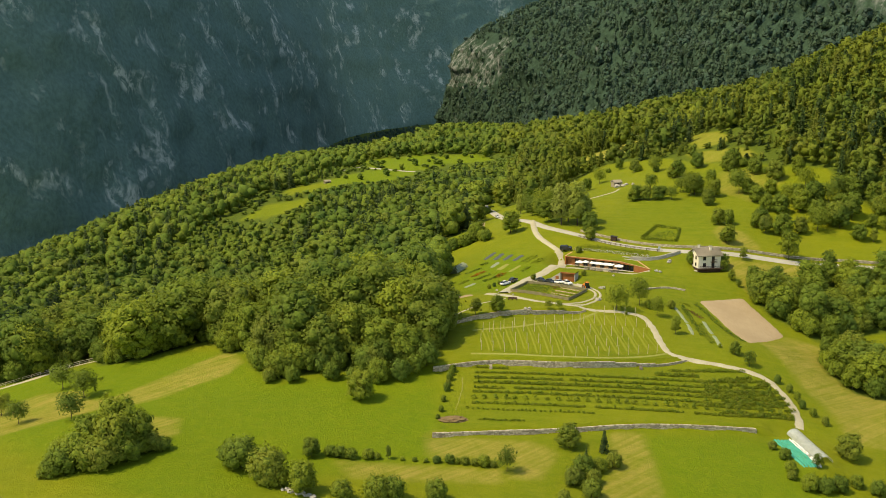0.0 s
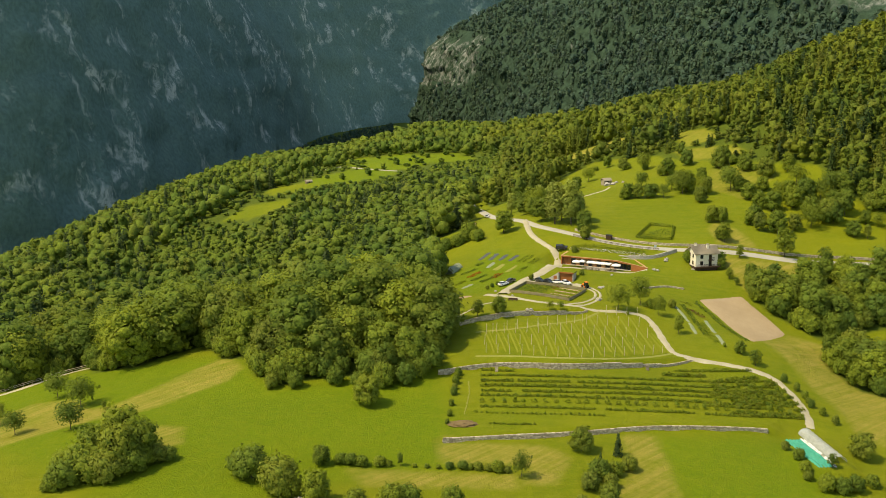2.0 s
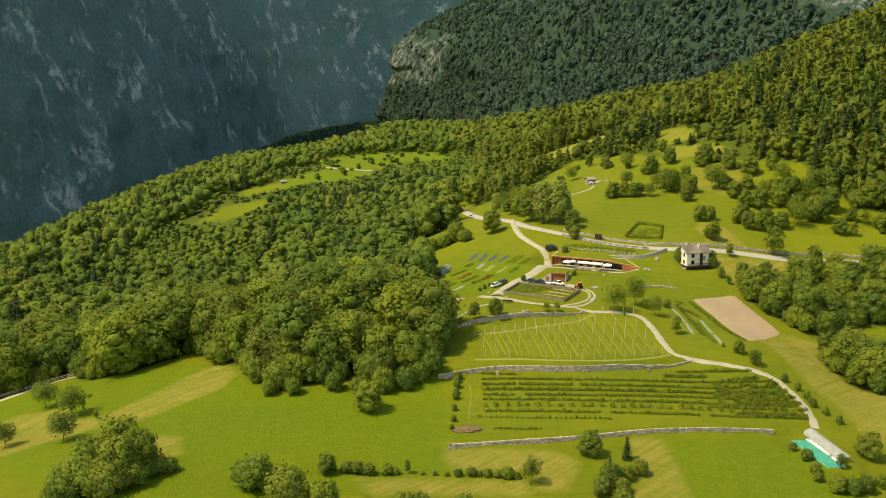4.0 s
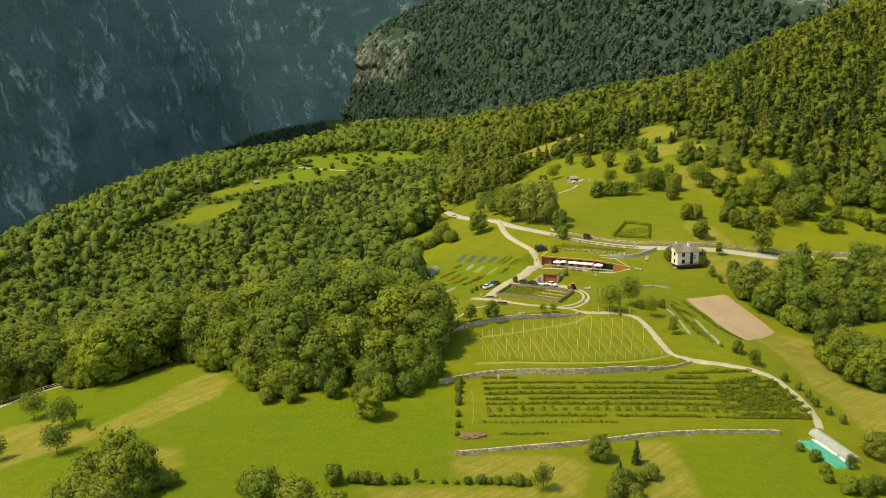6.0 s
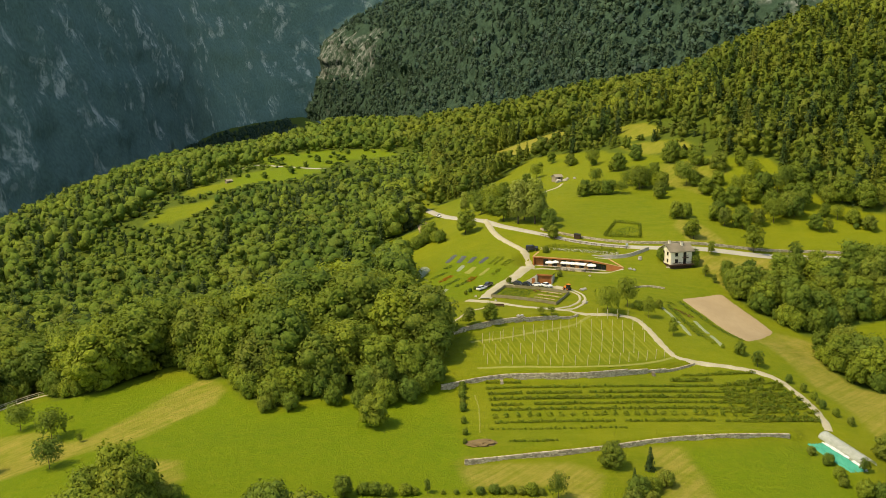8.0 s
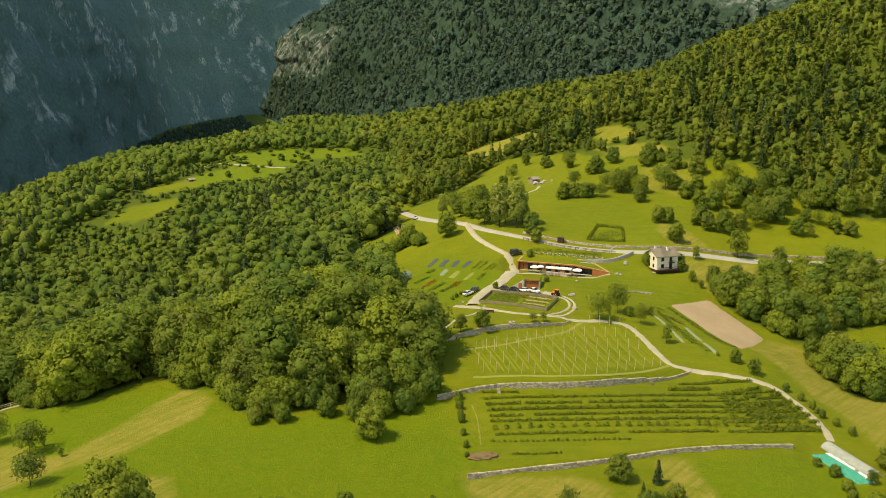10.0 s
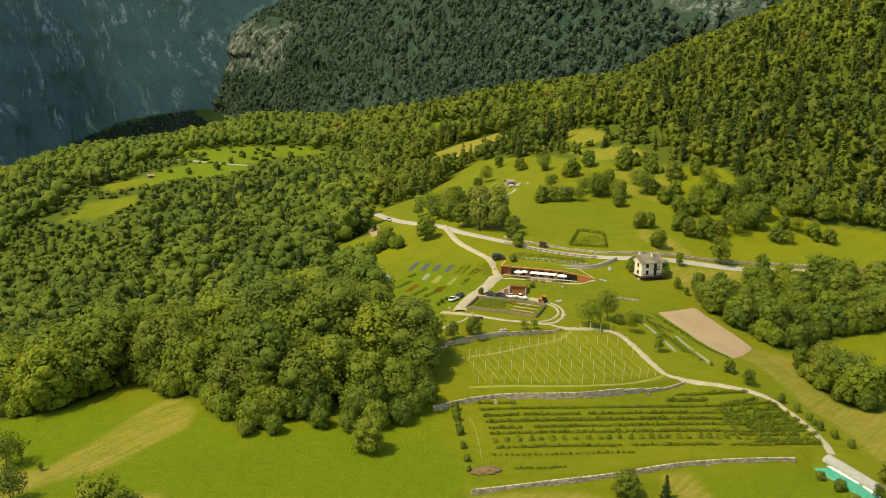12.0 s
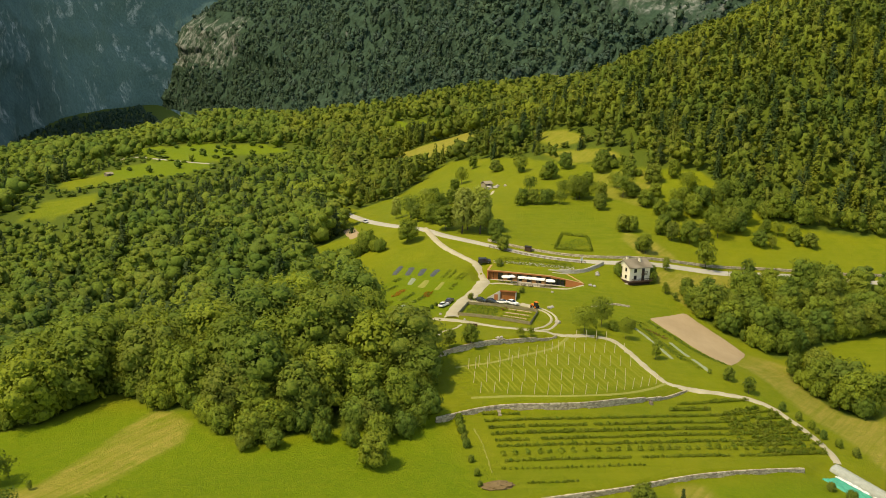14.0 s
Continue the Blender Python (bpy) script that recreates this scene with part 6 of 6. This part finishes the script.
for i, (x, y, s) in enumerate(((55.5, 341.6, 0.8), (56.7, 342.4, 0.7), (52.2, 326.8, 0.9), (53.4, 328.0, 0.4), (26.4, 309.0, 0.6), (27.6, 309.6, 0.5), (28.2, 308.8, 0.4),
                               (79.4, 363.0, 0.7), (80.6, 362.2, 0.6), (86.0, 371.5, 0.8), (86.6, 373.2, 0.7), (17.8, 306.4, 0.5), (19.6, 306.2, 0.45), (62.5, 356.5, 0.5),
                               (88, 501, 1.6), (91, 500, 1.2), (93, 503, 1.0), (96, 500, 0.9), (19, 342.5, 0.5), (36, 357.5, 0.4), (40, 367.5, 0.35), (24, 333, 0.4))):
    boulder(x, y, s, i)
for i in range(9):
    boulder(-34.5 + i * 0.85, 201.2 - i * 0.35 + (i % 2) * 0.6, 0.5 + 0.12 * (i % 3), 40 + i)

bench = tagged(new("garden_bench"), "long low wooden bench by the gravel lane", "bench")
boxed("seat", (-1.6, -0.25, 0.40), (1.6, 0.25, 0.48), DARK_WOOD, bench)
boxed("backrest", (-1.6, 0.2, 0.5), (1.6, 0.28, 0.95), DARK_WOOD, bench)
for sx in (-1.4, 0.0, 1.4):
    boxed("leg", (sx - 0.06, -0.22, 0), (sx + 0.06, 0.22, 0.40), DARK_WOOD, bench)
bench.matrix_basis = on_ground(23.2, 323.2, -25, 0.0)


def hut(x, y, turn, w, d, h, label, wall, roof):
    ob = tagged(new("hut"), label, "hut")
    boxed("wall", (-w / 2, -d / 2, -0.5), (w / 2, d / 2, h), wall, ob)
    for s in (-1, 1):
        bm = bmesh.new()
        prism(bm, [(0, h + 1.0), (s * (d / 2 + 0.4), h - 0.2), (s * (d / 2 + 0.4), h - 0.4), (0, h + 0.8)], -w / 2 - 0.4, w / 2 + 0.4, "x")
        part("roof", bm, roof, ob)
    boxed("door", (-0.5, -d / 2 - 0.06, 0), (0.5, -d / 2 + 0.02, 1.9), DARK_WOOD, ob)
    ob.matrix_basis = pose(x, y, ground_z(x, y), 0, 0, turn)


hut(88.6, 506, 20, 4.2, 3.4, 2.3, "small grey stone hut among rocks on the meadow", WALL_STONE, ROOF_SLATE)
hut(-90, 1040, 8, 11, 3.0, 1.0, "long low white shed on the far meadow", PLASTER, CONCRETE)
hut(-98, 838, 30, 5, 4, 1.8, "distant low barn at the clearing", GREY_WOOD, ROOF_SLATE)
hut(172, 930, 15, 9, 4, 1.6, "long low pale shed on the upper far meadow", PLASTER, ROOF_SLATE)

kiosk = tagged(new("bin_shelter"), "dark timber waste-bin shelter beside the road", "shelter")
boxed("body", (-1.2, -0.6, 0), (1.2, 0.6, 1.8), DARK_WOOD, kiosk)
boxed("roof", (-1.35, -0.75, 1.8), (1.35, 0.75, 1.95), IRON, kiosk)
kiosk.matrix_basis = on_ground(69.5, 398.8, -35, 0.0)
sign = tagged(new("road_sign"), "plain white road sign on a post", "sign")
boxed("post", (-0.05, -0.05, -0.3), (0.05, 0.05, 2.2), IRON, sign)
boxed("panel", (-0.5, -0.09, 1.2), (0.5, -0.05, 2.4), WHITE_PAINT, sign)
sign.matrix_basis = on_ground(84.5, 382.6, 10, 0.0)


def guard_rail(line):
    ob = tagged(new("guard_rail"), "rust-brown guard rail along the road", "guard rail")
    pts = smooth_line(line, 2.0)
    for a, b in zip(pts, pts[1:]):
        za, zb = ground_z(*a), ground_z(*b)
        boxed_post = bmesh.new()
        tube(boxed_post, (a.x, a.y, za - 0.3), (a.x, a.y, za + 0.95), 0.07, 0.07, 6)
        part("post", boxed_post, DARK_WOOD, ob)
        bm = bmesh.new()
        tube(bm, (a.x, a.y, za + 0.9), (b.x, b.y, zb + 0.9), 0.10, 0.10, 6)
        tube(bm, (a.x, a.y, za + 0.55), (b.x, b.y, zb + 0.55), 0.07, 0.07, 6)
        part("beam", bm, DARK_WOOD, ob)


guard_rail([(56, 404.5), (64, 395.8), (76, 387.4), (86, 382.2)])


def field_fence(line, label, gap=2.5):
    ob = tagged(new("field_fence"), label, "fence")
    pts = smooth_line(line, gap)
    for a, b in zip(pts, pts[1:]):
        za, zb = ground_z(*a), ground_z(*b)
        bm = bmesh.new()
        tube(bm, (a.x, a.y, za - 0.3), (a.x, a.y, za + 1.2), 0.09, 0.08, 6)
        part("post", bm, PALE_WOOD, ob)
        for h in (0.55, 1.05):
            bm = bmesh.new()
            tube(bm, (a.x, a.y, za + h), (b.x, b.y, zb + h), 0.07, 0.07, 5)
            part("rail", bm, PALE_WOOD, ob)


field_fence([(-150, 298.8), (-139, 302.8), (-127, 308.2), (-116, 314), (-104, 315)], "pale wooden rail fence along the wood's path")

# worn strip beside the fruit terrace
draped("path", smooth_line([(5.4, 265), (5.2, 258), (4.2, 251), (3.2, 245)], 0.6), 0.34, PALE_BED, "thin worn strip of dry ground beside the rows", "path", 0.09, 0.8)


# ---- single trees and bushes ----
SHAPES = {
    "round": crown_shape(401, 2000, 0.029, wide=0.40, low=0.02, lobes=22),
    "tall": crown_shape(402, 1700, 0.026, wide=0.28, low=0.04, lobes=22),
    "bush": crown_shape(403, 1500, 0.039, wide=0.60, low=0.0, lobes=22),
    "open": crown_shape(404, 1500, 0.026, wide=0.44, low=0.18, lobes=22, inner=False, core=0.30),
    "thin": crown_shape(405, 1100, 0.026, wide=0.24, low=0.08, lobes=18, inner=False, core=0.30),
    "airy": crown_shape(406, 2600, 0.018, wide=0.185, low=0.04, lobes=36, inner=False, core=0.25),
}
KINDS = {
    "round": ("tree", "round-crowned green broadleaf tree on the meadow", "tree", 0.2),
    "tall": ("tree", "tall leafy broadleaf tree beside the road", "tree", 0.15),
    "bush": ("bush", "dense rounded green bush in the grass", "bush", 0.05),
    "open": ("fruit_tree", "old open-crowned fruit tree in mown grass", "fruit tree", 0.3),
    "thin": ("tree", "slender light-crowned young tree", "tree", 0.15),
    "airy": ("tree", "tall airy pale-leaved tree above the road", "tree", 0.1),
    "spruce": ("spruce", "small dark conical spruce", "conifer", 0.1),
}
first = {}


def plant(kind, x, y, high, wide=1.0, label=""):
    name, text, category, low = KINDS[kind]
    r = random.Random(int(x * 31 + y * 17))
    if kind not in first:
        shape = spruce_shape(406, 22, 26, 0.035, 0.22) if kind == "spruce" else SHAPES[kind]
        t = make_tree(name, 8.0, shape, 500 + len(first), NEEDLE if kind == "spruce" else PALE_LEAF if kind == "airy" else LEAF, text, category, low)
        first[kind] = t
    else:
        t = copy_thing(first[kind], Matrix.Identity(4))
    s = high / 8.0
    t.matrix_basis = pose(x, y, ground_z(x, y) - 0.03 * high, 0, 0, r.uniform(0, 360)) @ Matrix.Diagonal((s * wide, s * wide, s, 1))
    t["label"] = label or text
    return t


THICKET = "tall dense thicket shrub in the open meadow"
for x, y, h in ((-77.3, 224.0, 14.0), (-72.3, 218.2, 11.0), (-72.1, 224.4, 9.6), (-82.1, 219.9, 11.0), (-75.3, 215.4, 12.5)):
    plant("round", x, y, h, 0.85, "leafy tree rising from the meadow thicket")
for x, y, h in ((-82.2, 214.3, 8.5), (-85.4, 210.0, 6.3), (-77.2, 211.5, 7.5), (-68.4, 220.5, 4.8), (-87.0, 216.9, 6.0), (-88.5, 207.6, 2.6), (-86.9, 208.6, 4.4), (-80.0, 212.0, 7.0), (-72.5, 215.0, 6.5), (-65.8, 221.2, 3.4)):
    plant("bush", x, y, h, 1.0, THICKET)
for x, y, h in ((-96.4, 246.0, 6.4), (-112.1, 281.1, 6.6), (-101.1, 268.0, 7.1), (-112.1, 250.0, 5.4), (-123.2, 264.6, 5.4)):
    plant("open", x, y, h * 1.25, 1.05)
plant("thin", -93.2, 262.9, 2.8)
for x, y, h in ((-45.2, 210.9, 8.0), (-38.6, 204.6, 8.4), (-47.4, 212.6, 6.4), (-35.6, 203.2, 4.6)):
    plant("bush", x, y, h, 0.85, "large leafy shrub in the open meadow")
plant("round", -30.1, 200.6, 8.1, 0.9)
for x, y, h in ((-26.2, 219.7, 2.7), (-23.9, 219.3, 2.9), (-21.5, 218.6, 2.7), (-17.4, 218.9, 2.6), (-15.4, 218.9, 1.6), (-1.4, 218.1, 1.8), (1.6, 218.2, 2.2), (5.1, 217.7, 2.0), (9.3, 216.8, 2.8),
                (-6.6, 218.5, 1.1), (7.3, 217.2, 1.8), (-4.0, 218.2, 1.1), (-9.5, 218.8, 1.0), (11.5, 216.4, 1.6), (3.4, 218.0, 1.5)):
    plant("bush", x, y, h, 0.95, "low hedge bush along the field boundary")
plant("round", -30.6, 218.8, 5.2, 0.95)
plant("thin", -12.7, 219.3, 3.9, 0.8)
for x, y, h in ((-21.5, 198.5, 4.8), (-14.2, 198.5, 6.1), (-10.9, 199.5, 5.7), (-1.6, 200.2, 5.2), (26.2, 201.4, 2.9)):
    plant("bush", x, y, h, 0.8, "leafy shrub at the lower meadow edge")
plant("open", 14.6, 214.0, 6.6, 0.75)
plant("round", 30.1, 226.1, 6.9, 0.95, "yellow-green round tree by the terrace wall")
for x, y, h in ((32.1, 212.9, 5.3), (35.9, 214.8, 3.7), (29.1, 208.6, 4.6), (32.3, 203.2, 4.7), (39.5, 216.9, 4.0), (34.0, 209.5, 3.5)):
    plant("bush", x, y, h, 0.8, "mixed shrub below the terrace wall")
plant("spruce", 38.3, 224.0, 6.0)
plant("spruce", 33.6, 220.7, 2.9)
for x, y, h in ((2.8, 269.0, 2.5), (1.8, 263.8, 2.6), (1.4, 260.4, 2.0), (1.1, 257.2, 2.4), (0.2, 250.7, 1.9), (-0.5, 244.6, 1.9), (-1.3, 239.8, 1.5), (2.2, 267.0, 2.2)):
    plant("bush", x, y, h, 0.65, "narrow bush beside the fruit terrace")
plant("round", -21.7, 252.3, 9.3, 0.92, "lone round tree in front of the wood")
for x, y, h in ((-24.5, 263.6, 5.0), (-17.5, 264.2, 7.0), (-12.0, 264.8, 6.5), (-31.0, 266.5, 5.5), (-42.0, 266.0, 5.0), (-48.5, 266.5, 4.5), (-8.0, 268.6, 6.0), (-4.6, 271.0, 7.5)):
    plant("bush", x, y, h, 0.75, "bushy growth at the foot of the wood")
plant("round", 99.1, 229.1, 7.5, 0.95)
plant("thin", 87.8, 220.0, 4.1, 1.2)
for x, y, h in ((82.0, 225.4, 3.0), (81.2, 219.0, 3.0), (83.0, 211.5, 4.2), (86.3, 210.9, 4.0), (89.9, 211.9, 4.2), (95.0, 214.7, 3.3), (98.6, 211.8, 3.8), (80.9, 231.2, 2.3), (80.6, 216.0, 2.4), (84.6, 213.4, 3.0)):
    plant("bush", x, y, h, 0.8, "bush beside the net-covered beds")
for x, y, h in ((94.9, 270.9, 2.7), (96.8, 266.3, 2.6), (97.2, 261.2, 2.6), (96.8, 255.5, 2.6), (98.0, 251.0, 2.6), (99.5, 246.2, 2.7), (83.4, 289.5, 1.4), (97.0, 258.4, 1.8)):
    plant("bush", x, y, h, 0.6, "clipped shrub in a row beside the lane")
plant("round", 86.7, 284.8, 4.6, 0.8)
plant("thin", 89.2, 278.5, 5.6, 1.2)
plant("open", 57.0, 317.6, 9.1, 1.05, "large leaning tree at the bend of the lane")
plant("open", 65.7, 324.2, 10.3, 0.8, "tall airy tree above the vineyard")
plant("open", 69.9, 315.5, 7.2, 0.7)
plant("thin", 72.7, 301.4, 6.9, 1.0)
plant("bush", 69.0, 322.5, 3.4, 0.8)
plant("round", 76.7, 324.9, 3.4, 0.9)
plant("thin", 10.3, 303.7, 6.4, 1.2)
plant("round", 17.2, 306.0, 6.1, 0.85)
plant("open", 33.8, 310.9, 3.0)
plant("open", 37.4, 311.8, 2.8)
plant("tall", 33.0, 355.0, 2.9, 1.1)
for x, y, h in ((60.1, 400.6, 6.0), (89.8, 459.7, 8.0), (93.9, 457.7, 7.6), (132.2, 409.4, 9.0), (138.3, 399.0, 11.0), (146.4, 402.3, 8.0), (115.3, 412.2, 8.0), (119.4, 411.8, 7.4), (130.1, 408.0, 7.0),
                (140.7, 428.4, 8.2), (118.4, 441.7, 8.3), (157.0, 412.7, 11.0), (164.1, 406.3, 11.0), (141.3, 491.4, 10.0), (130.0, 507.2, 9.4), (117.4, 496.5, 10.0), (60.5, 409.5, 6.0)):
    plant("round", x, y, h, 0.85)
for x, y, h in ((101.5, 456.9, 6.6), (100.6, 479.6, 8.0), (123.9, 455.6, 9.0), (114.9, 458.1, 12.0), (136.6, 456.4, 12.5), (152.0, 436.0, 9.0), (168.0, 430.0, 9.5)):
    plant("open", x, y, h, 0.95, "open-crowned tree on the hillside meadow")
for x, y, h in ((113.3, 388.1, 9.5), (134.2, 379.0, 13.0), (145.5, 367.6, 11.5), (169.1, 395.6, 6.0), (172.6, 392.8, 6.0), (106.1, 357.7, 5.0), (107.4, 352.9, 3.6), (115.3, 375.2, 6.0)):
    plant("thin", x, y, h, 1.1)
for x, y, h in ((51.0, 424.0, 22.0), (57.5, 421.0, 23.0), (54.5, 428.0, 19.0), (61.0, 425.0, 15.0)):
    plant("airy", x, y, h, 1.0)
for x, y, h in ((46.4, 431.5, 12.0), (29.3, 427.2, 11.5), (45.0, 446.0, 10.0), (41.5, 458.0, 9.0), (62.0, 415.0, 9.0)):
    plant("tall", x, y, h, 1.15)
for x, y, h in ((15.3, 437.8, 8.9), (18.7, 428.4, 5.5), (8.9, 434.5, 6.0), (0.2, 437.2, 7.2), (-6.2, 440.6, 7.3), (-11.7, 442.2, 7.3), (13.7, 435.5, 6.0), (4.6, 436.0, 6.0), (-3.0, 439.0, 6.6), (11.2, 434.8, 5.4), (17.0, 432.0, 5.0)):
    plant("bush", x, y, h, 0.75, "bush in the hedge above the vegetable field")
plant("tall", 106.0, 369.6, 7.6, 0.95, "dark ivy-clad tree against the white house")
plant("tall", 105.4, 366.8, 5.5, 1.0, "dark ivy-clad tree against the white house")
plant("bush", 94.4, 371.6, 5.0, 0.6, "yellow-green bush at the house corner")
for x, y, h in ((16.5, 348.0, 1.6), (18.5, 350.5, 1.6), (20.5, 353.0, 1.5), (59.5, 314.4, 1.2), (53.5, 385.5, 3.0), (51.6, 357.0, 2.2)):
    plant("bush", x, y, h, 0.7, "low shrub beside the farm drive")
# bushy fringe where the woods meet the grass
r = random.Random(55)
for a, b in list(zip(WOOD_LEFT[1:19], WOOD_LEFT[2:20])) + list(zip(WOOD_BELOW_ROAD[:6], WOOD_BELOW_ROAD[1:7])) + list(zip(COPSE, COPSE[1:] + COPSE[:1])):
    n = max(1, int(math.hypot(b[0] - a[0], b[1] - a[1]) / 4.2))
    for i in range(n):
        t = (i + r.uniform(0.2, 0.8)) / n
        plant(r.choice(("bush", "bush", "round")), a[0] + (b[0] - a[0]) * t, a[1] + (b[1] - a[1]) * t + r.uniform(0.5, 2.0), r.uniform(4.0, 8.5), 0.8, "leafy growth along the edge of the wood")
# trees between the road and the hill meadow
for k, (x, y, h) in enumerate(((44, 452, 10.0), (47, 463, 12.0), (55, 472, 9.0), (52, 485, 12.0), (60, 498, 9.0), (42, 472, 11.0), (66, 450, 5.5), (38, 482, 12.0), (75, 514, 8.0), (84, 532, 8.5))):
    plant(("tall", "open", "round", "airy")[k % 4], x, y, h, 1.0, "leafy tree between the road and the hill meadow")
# scattered growth on the hill meadow
r = random.Random(77)
HILL_TREES = ((88, 458, 7.0), (99, 456, 8.1), (105, 454, 7.3), (117, 460, 12.4), (125, 454, 10.4), (130, 480, 7.2), (115, 497, 7.4), (112, 467, 8.4), (113, 390, 7.6), (132, 402, 9.9),
              (145, 424, 10.5), (154, 425, 11.9), (154, 404, 11.4), (163, 408, 12.9), (172, 414, 14.5), (168, 395, 8.4), (162, 431, 12.1), (173, 433, 12.3), (156, 466, 11.5), (166, 465, 11.5))
HILL_BUSHES = ((151, 480, 9.6), (145, 497, 11.1), (111, 521, 10.2), (104, 538, 7.9), (100, 564, 8.9), (140, 441, 9.4), (149, 450, 8.3), (164, 448, 11.1), (178, 431, 12.3), (185, 424, 12.2), (190, 415, 13.5),
               (197, 409, 13.4), (181, 402, 7.3), (185, 397, 7.8), (177, 405, 7.8), (189, 391, 7.7), (140, 455, 8.3), (139, 470, 8.5), (55, 473, 10.1), (64, 484, 9.0), (170, 422, 9.0), (158, 440, 8.0), (205, 408, 10.0), (215, 404, 9.0))
for k, (x, y, h) in enumerate(HILL_TREES + HILL_BUSHES):
    plant(("round", "round", "open", "round", "tall")[k % 5], x, y, h * 0.92, 0.95, "leafy tree on the hillside meadow")
for k, (x, y, h) in enumerate(HILL_BUSHES):
    plant("bush", x + r.uniform(-6, 6), y + r.uniform(-5, 3), h * r.uniform(0.3, 0.55), 0.85, "low bush on the hillside meadow")


# clipped hedge that rings a garden square, and white-flowering rows over the restaurant
def hedge(points, high, wide, seed, label):
    r = np.random.default_rng(seed)
    V, F, T, base = [], [], [], 0
    for a, b in zip(points, points[1:]):
        a, b = np.array(a, float), np.array(b, float)
        n = int(np.linalg.norm(b - a) * 34)
        t = r.random(n)
        off = r.normal(0, 1, (n, 3))
        off[:, 2] = np.abs(off[:, 2])
        off /= np.linalg.norm(off, axis=1, keepdims=True)
        xy = a + (b - a) * t[:, None] + off[:, :2] * wide * 0.5
        z = land(xy[:, 0], xy[:, 1]) + 0.1 + off[:, 2] * high * 0.9
        v, f, _ = quads_mesh(np.column_stack((xy, z)), off, 0.26, r)
        V.append(v)
        F.append(f + base)
        T.append(np.repeat(r.random(n), 4))
        base += len(v)
    me = link_mesh("hedge", np.concatenate(V).tolist(), np.concatenate(F).tolist(), BERRY_LEAF)
    me.attributes.new("tint", "FLOAT", "POINT").data.foreach_set("value", np.concatenate(T).astype(np.float32))
    return tagged(new("hedge", me), label, "hedge")


hedge([(81, 400), (90, 415), (98.5, 409), (93.5, 393.5), (81, 400)], 1.3, 1.1, 201, "square clipped hedge on the meadow")
leafy_bed("bed_plants", (82.5, 401), (96, 404.5), 8.0, CROP, "vegetable plot inside the hedge", 0.4, 4, 0.24, 202)
for k, (a, b) in enumerate((((52.5, 389.5), (80, 378.5)), ((55, 392.5), (80, 382.0)))):
    leafy_bed("bed_flowers", a, b, 1.3, BERRY_LEAF, "green shrub row over the restaurant", 1.1, 16, 0.26, 210 + k)
leafy_bed("bed_flowers", (51.9, 388.2), (79.6, 377.2), 0.55, WHITE_BLOOM, "white-flowering row over the restaurant", 1.0, 22, 0.27, 220)
